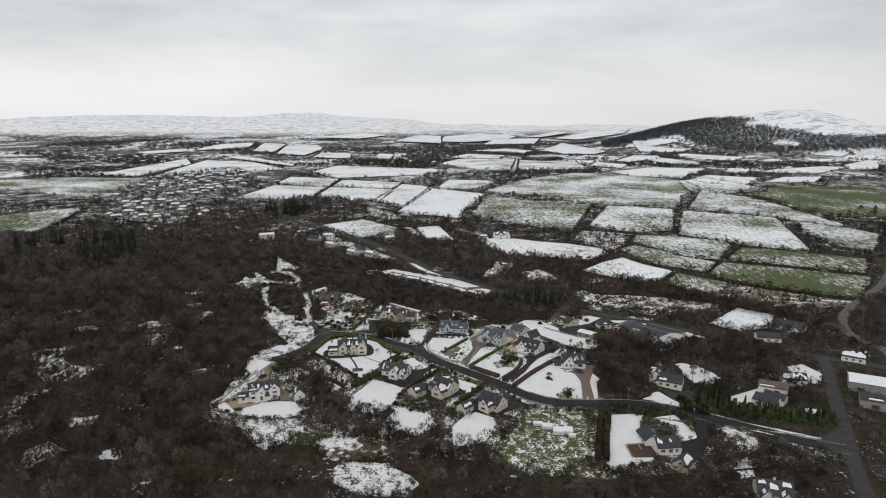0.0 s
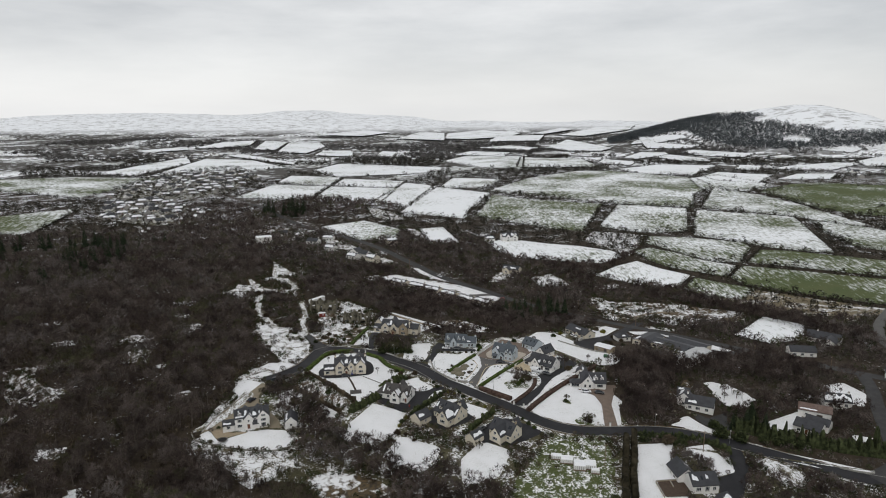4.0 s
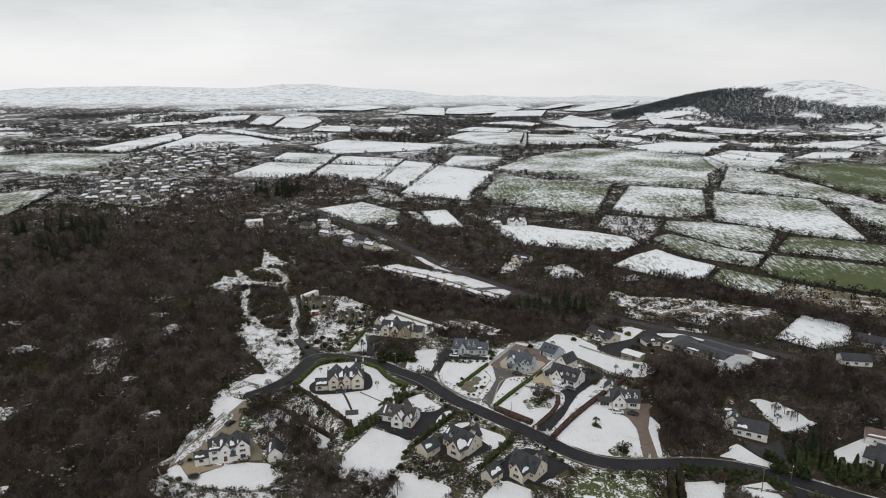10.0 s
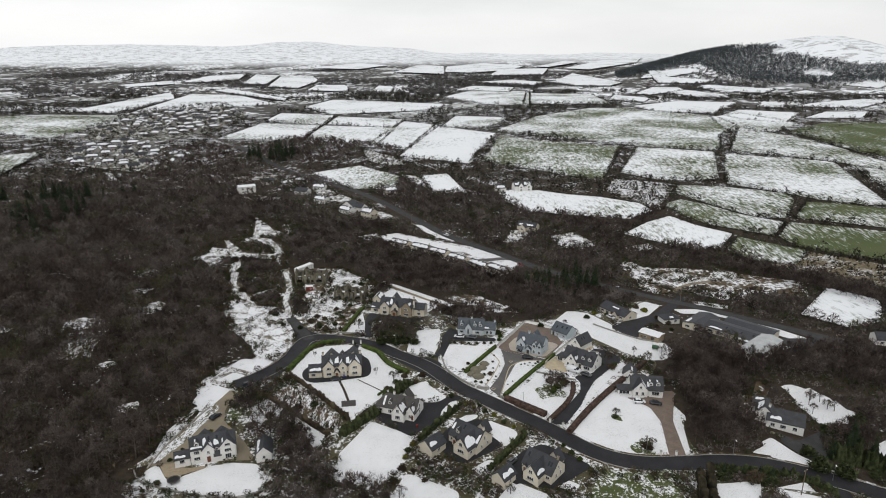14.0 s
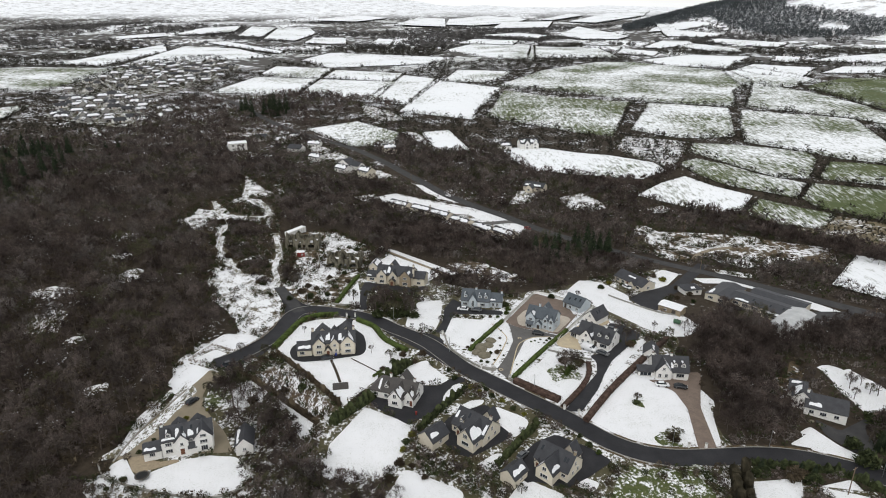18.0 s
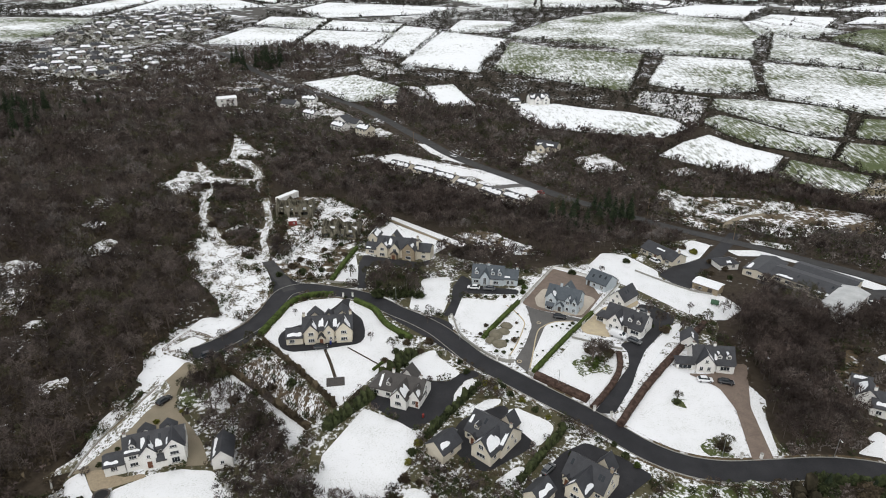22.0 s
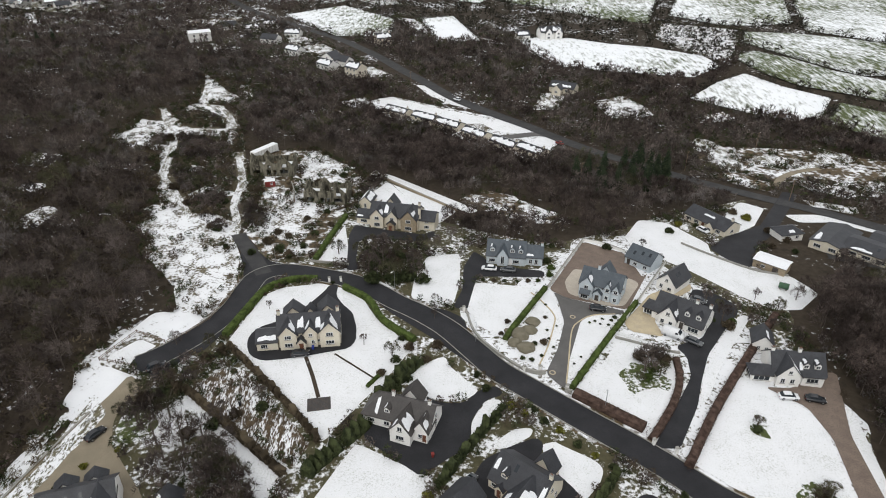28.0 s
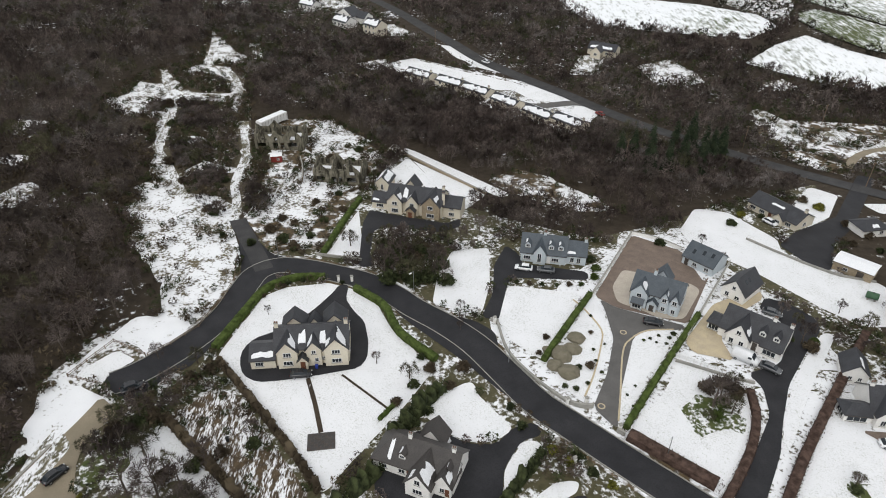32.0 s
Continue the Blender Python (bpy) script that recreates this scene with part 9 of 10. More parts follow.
car(-0.4, 357.2, 170, M["paint_white"], "white car parked on the dark driveway")
car(5.0, 356.4, 170, M["paint_grey"], "dark grey car parked beside the house")
car(26.7, 337.0, -12, M["paint_black"], "black car parked before the grey house")
car(43.2, 326.4, -36, M["paint_white"], "white panel van parked by the house", 5.4, 2.0, 2.35, True)
car(47.6, 323.9, -38, M["paint_grey"], "grey car parked beside the white van")
car(55.4, 342.8, -28, M["paint_grey"], "grey car with snow patches on the tarmac yard")
car(62.8, 305.8, -5, M["paint_white"], "white car parked on the gravel drive")
car(68.6, 305.2, -14, M["paint_black"], "black car parked on the gravel drive")
car(-47.6, 318.0, 8, M["paint_black"], "black car parked at the front door")
car(-79.6, 313.4, 35, M["paint_black"], "dark off-road car at the road end", 4.5, 1.9, 1.8)
car(-84.9, 293.7, 60, M["paint_black"], "black car parked on the sandy gravel drive")
car(-19.6, 303.2, -35, M["paint_white"], "pale car half hidden behind the house")
car(-9.4, 282.0, 50, M["paint_grey"], "grey car beside the garage")
car(13.6, 271.0, 50, M["paint_grey"], "silver car beside the house wall")
car(73.0, 388.0, -57, M["paint_white"], "white car before the bungalow")
car(141, 356, 20, M["paint_white"], "white car in the school yard")
car(146.5, 358, 25, M["paint_grey"], "grey car in the school yard")
car(-5, 538, 130, M["paint_white"], "white car on the valley road", lift=0.3)
car(40, 478, 125, M["paint_red"], "red car on the valley road", lift=0.3)


# ---- the two roofless shells ----
def welded(ms):
    """Joins pieces at their common corners and drops the faces between them."""
    index, vs, seen = {}, [], {}
    for v, f in ms:
        ids = []
        for p in v:
            key = tuple(round(c, 3) for c in p)
            if key not in index:
                index[key] = len(vs)
                vs.append(p)
            ids.append(index[key])
        for q in f:
            g = tuple(ids[i] for i in q)
            key = tuple(sorted(g))
            seen[key] = None if key in seen else g
    return vs, [g for g in seen.values() if g]


def shell(x, y, turn, ln, dp, ht, label, gables, openings, seed=0):
    """Roofless block walls with window holes; gables: (start, width, rise) along the front."""
    top = new("ruin")
    top.matrix_basis = pose(x, y, ground_z(x, y) - 0.1, 0, 0, turn)
    tagged(top, label, "ruin")
    t = 0.35

    def run(name, length, place, holes, peaks, key, tall):
        cuts = sorted({0.0, length, *[h[0] for h in holes], *[h[0] + h[2] for h in holes], *[p[0] + p[1] * q for p in peaks for q in (0, 0.5, 1)], *[float(c) for c in np.arange(0.6, length, 0.6)]})
        cuts = [c for c, d in zip(cuts, cuts[1:] + [99]) if d - c > 0.02]

        def top_at(u):
            z = tall
            for s, w, r in peaks:
                if s <= u <= s + w:
                    z = max(z, tall + r * (1 - abs(u - s - w / 2) / (w / 2)))
            return z + 0.45 * noise.noise((u * 0.8, key * 3.1, seed)) + 0.15 * noise.noise((u * 3.3, key, seed))
        ms = []
        for a, b in zip(cuts, cuts[1:]):
            m = (a + b) / 2
            spans, z0 = [], -0.6
            for h in sorted((h for h in holes if h[0] - 0.01 <= m <= h[0] + h[2] + 0.01), key=lambda h: h[1]):
                if h[1] > z0:
                    spans.append((z0, h[1], h[1]))
                z0 = h[1] + h[3]
            spans.append((z0, top_at(a), top_at(b)))
            for z0, za, zb in spans:
                if min(za, zb) > z0:
                    v = [place(u, d, z) for d in (0, t) for u, z in ((a, z0), (b, z0), (b, zb), (a, za))]
                    ms.append((v, [(0, 1, 2, 3), (7, 6, 5, 4), (0, 4, 5, 1), (1, 5, 6, 2), (2, 6, 7, 3), (3, 7, 4, 0)]))
        part(name, *welded(ms), M["block"], top)
    run("front_wall", ln, lambda u, d, z: (u, d, z), openings, gables, 1, ht)
    run("back_wall", ln - 0.72, lambda u, d, z: (u + 0.36, dp - t + d, z), [(2, 1, 1.4, 1.2), (7, 1, 1.4, 1.2), (9.6, 3.2, 1.4, 1.2)], [(3, 4, 2.2)], 2, ht)
    side = [(0.0, dp - 0.36, 2.6)]
    run("side_wall", dp - 0.36, lambda u, d, z: (d, u + 0.354, z), [(3, 1, 1.2, 1.2), (5.2, 3.2, 1.0, 1.2)], side, 3, ht)
    run("side_wall", dp - 0.36, lambda u, d, z: (ln - t + d, u + 0.354, z), [(2.4, 1, 1.2, 1.2), (4.4, 3.2, 1.2, 1.4), (5.8, 0.2, 1.2, 2.1)], side, 4, ht)
    run("inner_wall", dp - 0.76, lambda u, d, z: (ln * 0.36 + d, u + 0.36, z), [(3, 0, 1.0, 2.0), (4, 3, 1.0, 2.0)], [(0, dp - 0.76, 2.4)], 5, ht - 0.4)
    run("inner_wall", dp - 0.76, lambda u, d, z: (ln * 0.66 + d, u + 0.36, z), [(2, 0, 1.0, 2.0)], [(0, dp - 0.76, 2.4)], 6, ht - 0.4)
    for k, (a, b) in enumerate(((0.01, 0.34), (0.39, 0.64), (0.69, 0.97))):
        x0, x1 = max(ln * a, 0.36), ln * b
        part("floor_slab", *box_mesh(x0, 0.36, 2.4, x1, dp * (0.5 if k == 1 else 0.9), 2.6), M["block"], top)
        part("slab_snow", *bevel_box(x0 + 0.3, dp * (0.1 if k else 0.5), 2.604, x1 - 0.2, dp * (0.3 if k < 2 else 0.8) + 0.4 * (k == 0) * dp, 2.7, 0.03), M["snow_roof"], top, "snow lying inside the shell")
    return top


hs = [(1.0, 0.7, 2.8, 1.5), (6.1, 0.0, 1.7, 2.2), (8.6, 0.2, 1.2, 2.0), (11.0, 0.7, 3.2, 1.5), (1.7, 3.1, 1.7, 1.4), (6.6, 3.1, 1.2, 1.2), (12, 3.1, 1.8, 1.4)]
shell(-86.5, 427.5, 2, 16.5, 9.0, 4.6, "roofless grey block house shell with snow inside", [(0.2, 5.0, 2.4), (5.6, 3.4, 1.8), (10.2, 5.6, 2.6)], hs, 1)
shell(-62.1, 404.6, -6, 15.2, 9.0, 4.0, "roofless grey block house shell among brambles", [(0.2, 4.6, 2.4), (5.4, 3.2, 1.7), (9.8, 5.2, 2.6)], [(1.0, 0.6, 2.6, 1.5), (5.7, 0.0, 1.6, 2.1), (8.1, 0.2, 1.1, 1.9), (10.6, 0.6, 2.9, 1.5), (1.8, 2.9, 1.6, 1.2), (11.6, 2.9, 1.6, 1.2)], 2)
# a long trailer body that stands behind the shell
tr = new("trailer")
tr.matrix_basis = pose(-86.2, 449.6, ground_z(-86.2, 449.6), 0, 0, 57)
tagged(tr, "long weathered white trailer body standing among the trees", "trailer")
part("body", *bevel_box(-6.4, -1.5, 0.7, 6.4, 1.5, 3.5, 0.12), M["white_cover"], tr)
part("chassis", *box_mesh(-6.0, -1.0, 0.35, 6.0, 1.0, 0.69), M["rubber"], tr)
part("roof_snow", *bevel_box(-6.2, -1.35, 3.504, 6.2, 1.35, 3.58, 0.05), M["snow_roof"], tr)
for k in range(9):
    part("rib", *box_mesh(-6.0 + k * 1.5 - 0.04, -1.56, 0.8, -6.0 + k * 1.5 + 0.04, -1.504, 3.4), M["concrete"], tr)
for px in (-4.0, -3.0):
    for py in (-1.1, 1.1):
        part("wheel", *box_mesh(px - 0.4, py - 0.12, -0.05, px + 0.4, py + 0.12, 0.75), M["rubber"], tr)
garden_wall([(-69.5, 420), (-67, 412), (-65.5, 404)], 0.3, 1.6, M["timber"], "weathered timber fence between the ruins")


# ---- small things in the gardens ----
def simple(name, x, y, turn, mesh, mat, label, category, lift=0.1, group=""):
    ob = mesh_ob(name, *mesh, mat)
    ob.matrix_basis = pose(x, y, ground_z(x, y) + lift, 0, 0, turn)
    return tagged(ob, label, category, group)


# path and paved square on the cream house's lawn
tagged(ribbon("garden_path", [(-46.2, 317.4), (-43.6, 311), (-41.2, 304.2)], 0.9, M["litter"], 0.13, 3, False), "narrow bare garden path across the lawn", "path", kind="structure")
tagged(ribbon("garden_path", [(-39.6, 318.6), (-34.5, 314.3), (-29.4, 310.0)], 0.5, M["litter"], 0.13, 3, False), "narrow bare garden path across the lawn", "path", kind="structure")
sq = simple("paved_square", -40.8, 302.3, 9, bevel_box(-2.5, -1.9, -0.1, 2.5, 1.9, 0.1, 0.03), M["dark_frame"], "dark brick square on the snowy lawn", "paving")
for i in range(8):
    for j in range(6):
        part("brick", *bevel_box(-2.45 + i * 0.615, -1.85 + j * 0.62, 0.104, -2.45 + i * 0.615 + 0.56, -1.85 + j * 0.62 + 0.55, 0.15, 0.02), M["slate_brown"] if (i + j) % 3 else M["dark_frame"], sq)
hedge([(-30.9, 307.4), (-28.0, 311.6)], 0.8, 0.7, "hedge", "short clipped green hedge")

# wheelie bins
for k, (x, y, m, lab) in enumerate(((-44.9, 320.2, "paint_blue", "blue wheelie bin by the house wall"), (-16.2, 288.2, "paint_red", "red bin beside the house"), (-57.6, 301.8, "rubber", "black bin on the garden edge"))):
    bn = new("wheelie_bin")
    bn.matrix_basis = pose(x, y, ground_z(x, y) + 0.14, 0, 0, 10 * k)
    tagged(bn, lab, "bin")
    part("body", *loft([[(-s, -s, z), (s, -s, z), (s, s, z), (-s, s, z)] for s, z in ((0.22, 0.05), (0.29, 0.95))]), M[m], bn)
    part("lid", *bevel_box(-0.31, -0.33, 0.95, 0.31, 0.31, 1.05, 0.03), M[m], bn)
    for sx in (-0.2, 0.2):
        part("wheel", *box_mesh(sx - 0.03, 0.2, 0.0, sx + 0.03, 0.36, 0.18), M["rubber"], bn)

# boulders by the rockery pond
for k, (x, y, s) in enumerate(((5.2, 325.6, 2.4), (8.9, 331.1, 2.0), (5.8, 320.6, 2.3), (3.4, 322.4, 1.8), (7.6, 327.6, 2.0), (2.6, 327, 1.4), (104, 291, 0.8), (106, 289.4, 0.7), (98, 292, 0.8), (-53.5, 333, 0.7))):
    bm = bmesh.new()
    bmesh.ops.create_icosphere(bm, subdivisions=2, radius=1)
    for v in bm.verts:
        v.co *= 1 + 0.35 * noise.noise(v.co * 1.3 + Vector((k * 3, 0, 0)))
        v.co.z = max(v.co.z, -0.3) * 0.5
    me = bpy.data.meshes.new("boulder")
    bm.to_mesh(me)
    bm.free()
    me.materials.append(M["rock"])
    ob = new("boulder", me)
    ob.matrix_basis = pose(x, y, ground_z(x, y) + 0.2, 0, 0, k * 50) @ Matrix.Scale(s, 4)
    tagged(ob, "rounded tan boulder half covered in moss", "boulder", "boulders")

# oil tank, sheds, caravans
tk = new("oil_tank")
tk.matrix_basis = pose(83.0, 351.6, ground_z(83, 351.6) + 0.1, 0, 0, -30)
tagged(tk, "green plastic oil tank on blocks in the snow", "tank")
part("body", *loft([[(u * 1.3, 0.9 * math.cos(a), 1.15 + 0.85 * math.sin(a)) for a in np.linspace(0, 2 * math.pi, 13)[:-1]] for u in (-1, -0.6, -0.2, 0.2, 0.6, 1)]), M["tank_green"], tk, "", True)
for u in (-0.8, 0.8):
    part("block", *box_mesh(u - 0.2, -0.7, -0.1, u + 0.2, 0.7, 0.4), M["concrete"], tk)
part("filler_cap", *box_mesh(-0.15, -0.15, 1.98, 0.15, 0.15, 2.15), M["rubber"], tk)
for k, (x, y, ln, wd, ht) in enumerate(((40.6, 253.6, 4.0, 2.4, 1.3), (44.2, 251.8, 4.6, 3.4, 1.5), (48.4, 248.6, 4.4, 4.6, 1.7), (52.4, 249.2, 4.2, 4.4, 1.6), (53.6, 246.0, 3.0, 2.0, 1.2))):
    st = new("covered_stack")
    st.matrix_basis = pose(x, y, ground_z(x, y) + 0.1, 0, 0, -9)
    tagged(st, "stack of building material under white sheeting and snow", "stack", "covered stacks in the field")
    part("pallet", *box_mesh(-ln / 2 - 0.1, -wd / 2 - 0.1, -0.2, ln / 2 + 0.1, wd / 2 + 0.1, 0.22), M["timber"], st)
    part("cover", *bevel_box(-ln / 2, -wd / 2, 0.224, ln / 2, wd / 2, ht, 0.12), M["white_cover"], st, "creased white sheeting")
    part("snow_cap", *bevel_box(-ln / 2 + 0.12, -wd / 2 + 0.12, ht + 0.004, ln / 2 - 0.12, wd / 2 - 0.12, ht + 0.14, 0.06), M["snow_roof"], st)
    for u in np.arange(-ln / 2 + 0.5, ln / 2 - 0.2, 0.75):
        part("strap", *box_mesh(u - 0.05, -wd / 2 - 0.03, 0.224, u + 0.05, -wd / 2 - 0.004, ht - 0.1), M["rubber"], st)
rs = new("shed")
rs.matrix_basis = pose(-77.1, 418.6, ground_z(-77.1, 418.6), 0, 0, 12)
tagged(rs, "small faded red shed with a snowy roof", "shed")
part("body", *bevel_box(-1.8, -1.2, -0.1, 1.8, 1.2, 2.2, 0.05), M["paint_red"], rs)
part("roof", *bevel_box(-1.95, -1.35, 2.2, 1.95, 1.35, 2.34, 0.04), M["snow_roof"], rs)
window_at(rs, (0.6, -1.2, 0.9), (1, 0, 0), 0.8, 0.7)
ph = new("playhouse")
ph.matrix_basis = pose(-58.7, 262.4, ground_z(-58.7, 262.4) + 0.1, 0, 0, 15)
tagged(ph, "small pink garden playhouse beside the hedge", "playhouse")
b = Block(-0.7, -0.6, 1.4, 1.2, 1.0, 1.5, "y", over=0.1)
part("wall", *b.wall(), M["paint_red"], ph)
part("roof", *b.roof(), M["frame"], ph)
tr = new("trampoline")
tr.matrix_basis = pose(-87.5, 263.1, ground_z(-87.5, 263.1) + 0.1)
tagged(tr, "round black trampoline standing in the snow", "trampoline")
c12 = [(math.cos(a), math.sin(a)) for a in np.linspace(0, 2 * math.pi, 17)[:-1]]
part("mat", *loft([[(1.5 * p[0], 1.5 * p[1], z) for p in c12] for z in (0.72, 0.76)]), M["rubber"], tr)
part("pad", [(r * p[0], r * p[1], 0.8) for r in (1.5, 1.9) for p in c12] + [(1.9 * p[0], 1.9 * p[1], 0.7) for p in c12], [(i, 16 + i, 16 + (i + 1) % 16, (i + 1) % 16) for i in range(16)] + [(16 + i, 32 + i, 32 + (i + 1) % 16, 16 + (i + 1) % 16) for i in range(16)], M["dark_frame"], tr)
for i in range(0, 16, 4):
    part("leg", *box_mesh(1.75 * c12[i][0] - 0.04, 1.75 * c12[i][1] - 0.04, -0.1, 1.75 * c12[i][0] + 0.04, 1.75 * c12[i][1] + 0.04, 0.72), M["metal"], tr)

# roundels in the grey driveway
for x, y in ((11.0, 311.9), (19.5, 333.6)):
    v = [(r * p[0], r * p[1], z) for r, z in ((0.75, -0.1), (0.75, 0.06), (0.5, 0.06), (0.5, -0.1)) for p in c12]
    simple("paving_ring", x, y, 0, (v, [(k * 16 + i, k * 16 + (i + 1) % 16, (k + 1) * 16 + (i + 1) % 16, (k + 1) * 16 + i) for k in range(3) for i in range(16)]), M["flag_paving"], "pale stone ring set in the driveway", "paving", 0.13)
# pale borders of the grey driveway
for pts in ([(8.2, 314.2), (11.0, 320.5), (14.0, 329.5), (14.8, 334.5), (12.2, 341.5), (10.2, 345.0)], [(13.6, 308.5), (15.2, 315), (18.2, 327.5), (21.0, 331.8), (25.0, 334.6), (31, 335.4)]):
    tagged(wall_along("drive_edging", smooth_line(pts, 5), 0.35, 0.2, M["flag_paving"]), "pale stone edging of the driveway", "edging", kind="structure")


# ---- gate pillars, street lamps and poles ----
def pillar(x, y, h=1.5):
    ob = simple("gate_pillar", x, y, 20, box_mesh(-0.28, -0.28, -0.3, 0.28, 0.28, h), M["white"], "white rendered gate pillar with a flat cap", "pillar", group="gate pillars")
    part("cap", *bevel_box(-0.36, -0.36, h, 0.36, 0.36, h + 0.14, 0.05), M["concrete"], ob)


for x, y in ((-8.4, 336.0), (-11.8, 338.4), (4.6, 312.4), (8.2, 312.6), (13.4, 306.4), (28.6, 291.6), (32.6, 289.5), (61.6, 277.0), (66.6, 277.2), (-45.4, 350.4), (-42.2, 350.6), (-37.2, 356.8), (1.6, 302.8), (4.2, 299.0)):
    pillar(x, y)


def street_lamp(x, y, turn):
    top = new("street_lamp")
    top.matrix_basis = pose(x, y, ground_z(x, y), 0, 0, turn)
    tagged(top, "tall grey steel street lamp beside the road", "street lamp", "street lamps")
    part("pole", *loft([[(r * math.cos(a), r * math.sin(a), z) for a in np.linspace(0, 2 * math.pi, 9)[:-1]] for r, z in ((0.1, -0.3), (0.09, 1.0), (0.05, 6.0))]), M["metal"], top)
    part("arm", *box_mesh(-0.04, -0.04, 5.92, 0.9, 0.04, 6.0), M["metal"], top)
    hd = part("lamp_head", *bevel_box(0.6, -0.13, 5.86, 1.25, 0.13, 6.04, 0.04), M["frame"], top)
    part("lens", *box_mesh(0.68, -0.09, 5.83, 1.15, 0.09, 5.858), M["glass"], hd)


for x, y, a in ((85.4, 278.6, -90), (57.0, 277.2, -95), (-27.0, 346.8, -130), (20.5, 300.5, -135), (-62.4, 360.5, -80), (-74.5, 333.0, 160), (112, 268.5, -110), (-6, 323.2, -130)):
    street_lamp(x, y, a)


def pole(x, y):
    top = new("utility_pole")
    top.matrix_basis = pose(x, y, ground_z(x, y), 0, 0, 30)
    tagged(top, "brown wooden utility pole with a crossarm", "utility pole", "utility poles")
    part("shaft", *loft([[(r * math.cos(a), r * math.sin(a), z) for a in np.linspace(0, 2 * math.pi, 8)[:-1]] for r, z in ((0.16, -0.4), (0.11, 9.0))]), M["timber"], top)
    arm = part("crossarm", *box_mesh(-0.9, -0.06, 8.4, 0.9, 0.06, 8.55), M["timber"], top)
    for u in (-0.8, 0, 0.8):
        part("insulator", *loft([[(u + r * math.cos(a), r * math.sin(a), z) for a in np.linspace(0, 2 * math.pi, 7)[:-1]] for r, z in ((0.04, 8.55), (0.06, 8.65), (0.03, 8.75))]), M["frame"], arm)


for x, y in ((39.9, 428.8), (88.4, 450.5), (129.5, 477), (-30, 556), (160, 352), (118, 420), (190, 335), (58, 250), (99, 262)):
    pole(x, y)


# ---- farther houses ----
def cottage_template(ln, dp, eave, ridge, wallmat, roofmat, label, snow=True):
    top = new("cottage")
    tagged(top, label, "house", "houses of the far village")
    b = Block(-ln / 2, -dp / 2, ln, dp, eave, ridge)
    w = part("wall", *b.wall(), wallmat, top)
    part("roof", *b.roof(), roofmat, top)
    for u in (0.22, 0.5, 0.78):
        window_at(w, (-ln / 2 + ln * u, -dp / 2, 0.9), (1, 0, 0), 1.3, 1.2)
        if eave > 4:
            window_at(w, (-ln / 2 + ln * u, -dp / 2, 3.4), (1, 0, 0), 1.2, 1.1)
    if snow:
        snow_patch(top, b, 0, 0.2, ln - 0.2, 0.03, 0.97)
        snow_patch(top, b, 1, 0.2, ln - 0.2, 0.03, 0.97)
    chimney(top, ln / 2 - 0.6, 0, ridge - 0.6, ridge + 0.9, wallmat)
    return top


def far_cottage(ln, dp, eave, ridge, wallmat, roofmat, label, snow=True):
    """A plainer house for the far village: body, roof, gable chimney, a door and two windows."""
    top = new("cottage")
    tagged(top, label, "house", "houses of the far village")
    b = Block(-ln / 2, -dp / 2, ln, dp, eave, ridge)
    part("wall", *b.wall(), wallmat, top)
    part("roof", *b.roof(), roofmat, top)
    for u in (-0.28, 0.28):
        part("window", *box_mesh(ln * u - 0.7, -dp / 2 - 0.06, 0.9, ln * u + 0.7, -dp / 2 + 0.05, 2.2), M["glass"], top)
    part("door", *box_mesh(-0.5, -dp / 2 - 0.05, 0.0, 0.5, -dp / 2 + 0.05, 2.1), M["wood_door"], top)
    if snow:
        snow_patch(top, b, 0, 0.2, ln - 0.2, 0.03, 0.99)
        snow_patch(top, b, 1, 0.2, ln - 0.2, 0.03, 0.99)
    part("chimney", *box_mesh(ln / 2 - 1.0, -0.3, ridge - 0.6, ln / 2 - 0.3, 0.3, ridge + 0.9), wallmat, top)
    return top


FARCOT = [far_cottage(12, 9, 2.3, 5.2, M["dash"], M["slate"], "white cottage with snow on its roof"), far_cottage(11, 9, 3.9, 7.2, M["dash"], M["slate"], "two-storey house with snow on its roof"),
          far_cottage(14, 9, 2.3, 5.4, M["dash"], M["slate"], "white house with a snowy slate roof"), far_cottage(10, 8, 3.9, 6.8, M["dash"], M["slate_brown"], "two-storey grey house with a snowy brown roof"),
          far_cottage(12, 8, 2.4, 5.2, M["white"], M["slate"], "white house with a bare slate roof", False)]
COT = [cottage_template(11, 7.5, 2.8, 5.2, M["white"], M["slate"], "white cottage with snow on its roof"), cottage_template(10, 8, 4.8, 7.4, M["cream"], M["slate"], "two-storey house with snow on its roof"),
       cottage_template(12, 8, 2.8, 5.4, M["white"], M["slate"], "white house with a dark slate roof", False), cottage_template(9, 7, 4.6, 7.0, M["white"], M["slate_brown"], "two-storey house with a brown roof", False)]
LOWCOT = cottage_template(13.5, 7.0, 2.2, 3.9, M["cream"], M["slate"], "low cream bungalow with a snow-covered roof")
spots = []
r2 = random.Random(11)
for x, y in ((-35.0, 515.5), (-20.9, 508.3), (-9.6, 499.5), (2.7, 486.5), (15.1, 473.0), (26.0, 464.5)):
    put(LOWCOT, x, y, 1.0, None, -38 if x < -5 else -47, 0.2)
for x, y, a in ((-80, 583, -40), (-62, 572, -40), (-105, 616, -35), (-128, 652, -20), (-117, 673, -10), (-52, 648, 20), (-150, 690, 10), (-170, 700, 30), (-140, 705, 0), (219, 328, -33), (172, 300, -12)):
    spots.append((x, y, a))
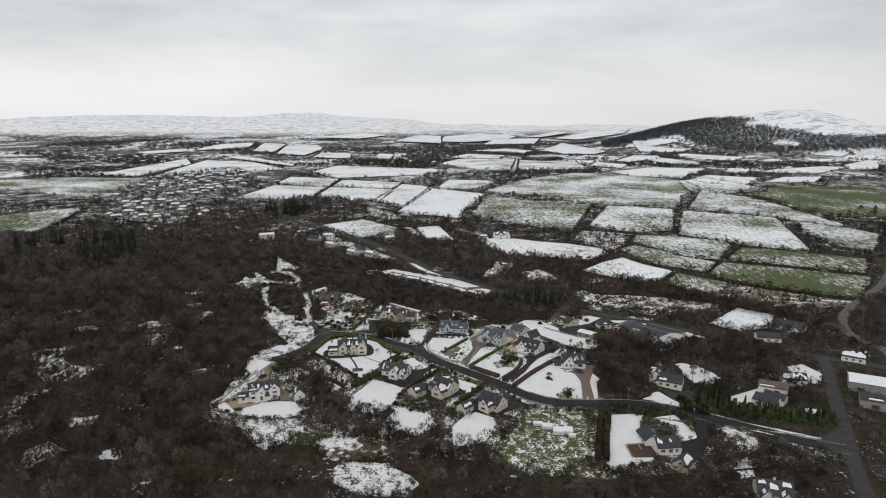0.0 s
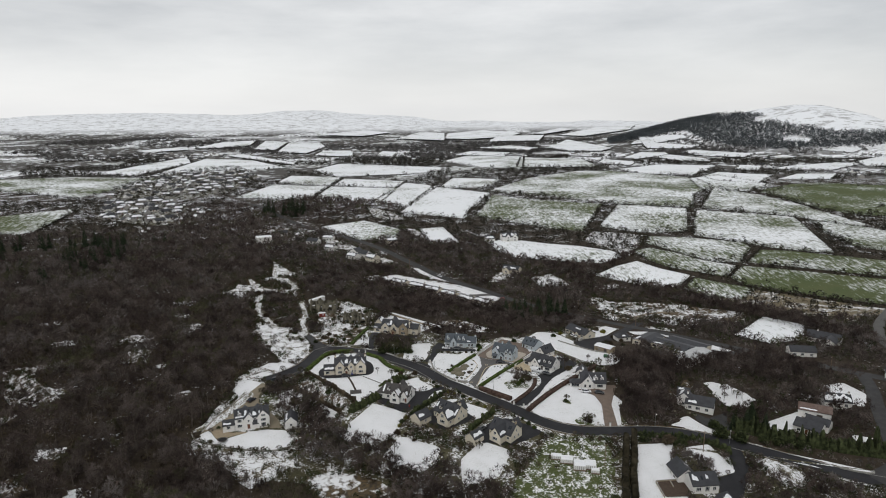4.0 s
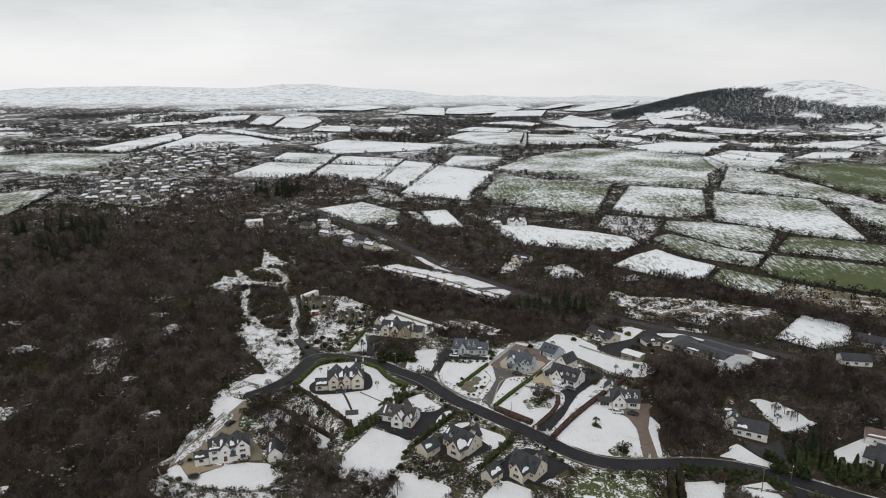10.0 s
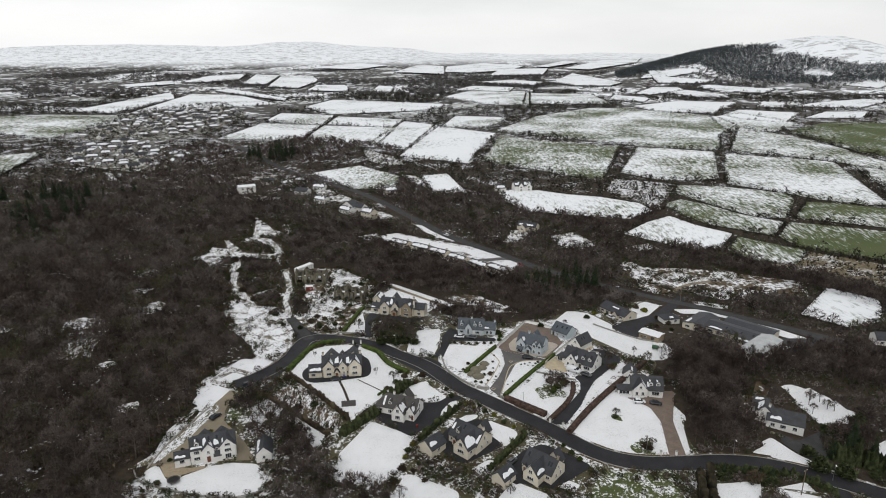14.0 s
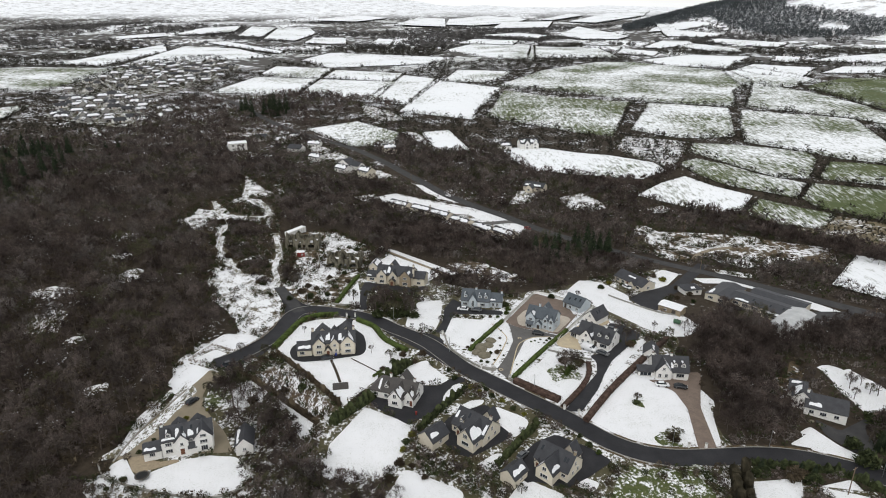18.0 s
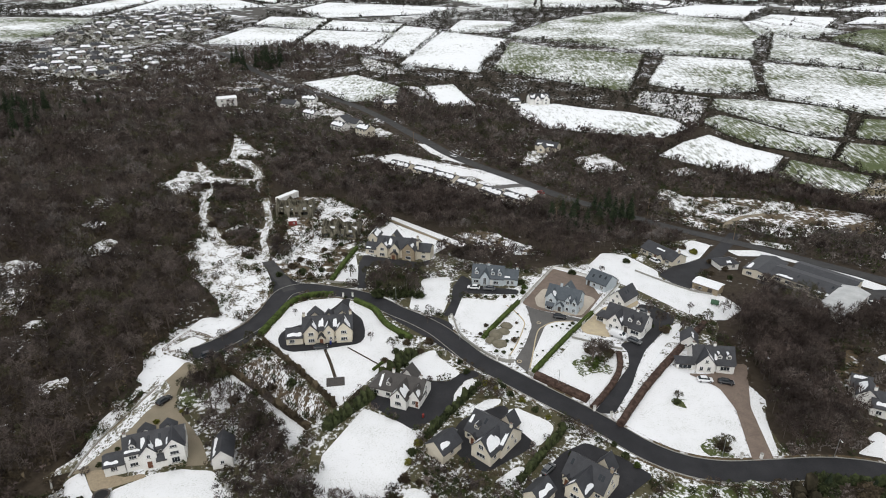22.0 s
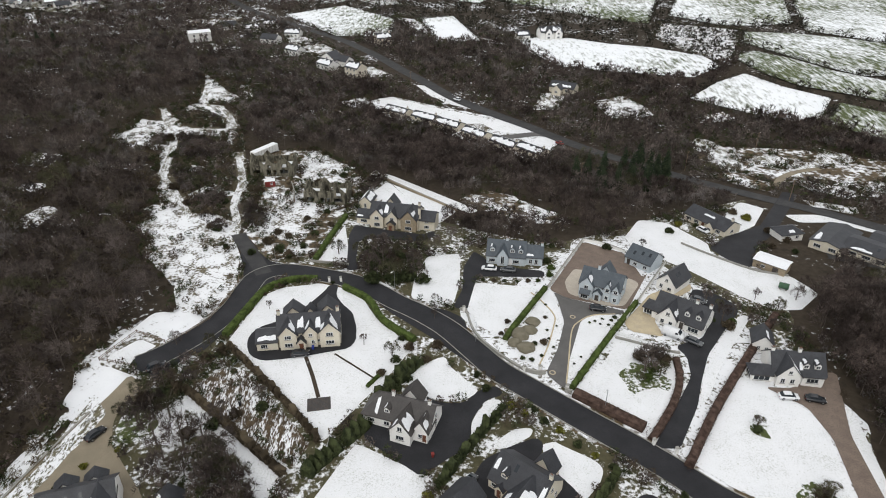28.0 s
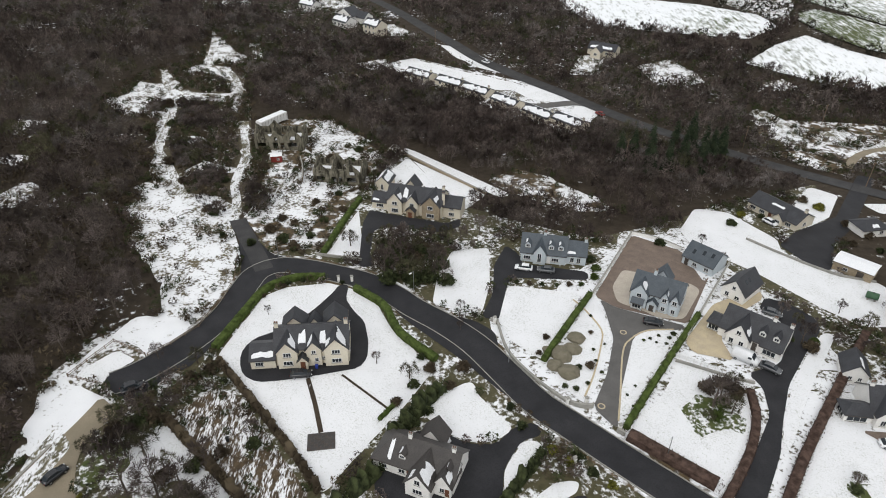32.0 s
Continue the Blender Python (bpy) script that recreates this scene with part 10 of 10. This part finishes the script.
# rows of the far village, along its streets
for zone, gap, turn in ((VILLAGE_A, 17.0, 20), (VILLAGE_B, 22.0, 15)):
    lo, hi = np.array(zone).min(0), np.array(zone).max(0)
    for row in range(int((hi[1] - lo[1]) / (gap * 1.2)) + 1):
        for k in range(int((hi[0] - lo[0]) / gap) + 1):
            x, y = lo[0] + k * gap + r2.uniform(-6, 6), lo[1] + row * gap * 1.2 + 0.25 * k * gap + r2.uniform(-9, 9)
            street = noise.noise((x * 0.012, y * 0.008, 3.7))
            if r2.random() < 0.95 + street * 1.4 and inside(zone, np.array([x]), np.array([y]))[0]:
                spots.append((x, y, turn + 70 * street + r2.choice((0, 0, 90)) + r2.uniform(-10, 10)))
for k in range(80):
    spots.append((r2.uniform(-1000, -560), r2.choice((1670, 1720, 1780, 1850, 1930)) + r2.uniform(-9, 9), 12 + r2.choice((0, 0, 90)) + r2.uniform(-12, 12)))
for k in range(40):
    spots.append((r2.uniform(560, 1300), r2.uniform(1150, 1620), r2.uniform(0, 180)))
for k in range(26):
    spots.append((r2.uniform(-250, 500), r2.uniform(1480, 1800), r2.uniform(0, 180)))
clear_fields = [pts for pts, _ in FIELDS]
for k, (x, y, a) in enumerate(spots):
    if y > 600 and in_clear(np.array([x]), np.array([y]), clear_fields)[0]:
        continue
    put(FARCOT[(0, 1, 2, 4, 0, 3, 4)[k % 7]] if y > 720 else COT[0 if y < 560 else (0, 1, 0, 2)[k % 4]], x, y, 1.0, None, a, 0.2)

# white rail fence on the lawn
pf = new("picket_fence")
fa, fb = Vector((28.4, 326.8, 0)), Vector((38.5, 321.7, 0))
pf.location = (fa.x, fa.y, ground_z(fa.x, fa.y))
tagged(pf, "low white rail fence on the snowy lawn", "fence")
fd = fb - fa
for k in range(9):
    p = fd * (k / 8)
    part("post", *box_mesh(p.x - 0.06, p.y - 0.06, -0.1, p.x + 0.06, p.y + 0.06, 1.05), M["frame"], pf)
fu = fd.normalized()
for z in (0.35, 0.85):
    n2 = Vector((-fu.y, fu.x, 0)) * 0.02
    v = [tuple(q + s * n2 + Vector((0, 0, z + h))) for h in (0, 0.09) for q, s in ((Vector((0, 0, 0)), -1), (fd, -1), (fd, 1), (Vector((0, 0, 0)), 1))]
    part("rail", v, [(3, 2, 1, 0), (4, 5, 6, 7), (0, 1, 5, 4), (1, 2, 6, 5), (2, 3, 7, 6), (3, 0, 4, 7)], M["frame"], pf)


# ---- post and rail fence round the turning place ----
def rail_fence(pts, label, tall=1.1, gap=2.4):
    top = new("rail_fence")
    top.location = (pts[0][0], pts[0][1], ground_z(*pts[0]))
    tagged(top, label, "fence")
    o = np.array(top.location)
    spots = []
    for a, b in zip(pts[:-1], pts[1:]):
        m = max(1, round(math.dist(a, b) / gap))
        spots += [(a[0] + (b[0] - a[0]) * k / m, a[1] + (b[1] - a[1]) * k / m) for k in range(m)]
    spots.append(pts[-1])
    at3 = [np.array((p[0], p[1], ground_z(*p))) - o for p in spots]
    for p in at3:
        part("post", *box_mesh(p[0] - 0.07, p[1] - 0.07, p[2] - 0.4, p[0] + 0.07, p[1] + 0.07, p[2] + tall), M["timber"], top)
    for p, q in zip(at3[:-1], at3[1:]):
        side = np.array((-(q - p)[1], (q - p)[0], 0)) / (np.linalg.norm(q - p) + 1e-9) * 0.03
        for z in (0.4, 0.85):
            v = [tuple(w + sg * side + np.array((0, 0, z + dz))) for dz in (0, 0.12) for w, sg in ((p, -1), (q, -1), (q, 1), (p, 1))]
            part("rail", v, [(3, 2, 1, 0), (4, 5, 6, 7), (0, 1, 5, 4), (1, 2, 6, 5), (2, 3, 7, 6), (3, 0, 4, 7)], M["timber"], top)


rail_fence([(-85.1, 313.9), (-94.0, 316.3), (-89.3, 326.6), (-81.0, 322.7)], "weathered timber fence round the snowy turning place")
rail_fence([(-80.5, 322.7), (-77.0, 326.2), (-73.1, 332.2), (-70.8, 342.4), (-70.5, 349.9), (-72.9, 360.4)], "low timber fence along the snowy bank beside the road", 0.9, 3.0)
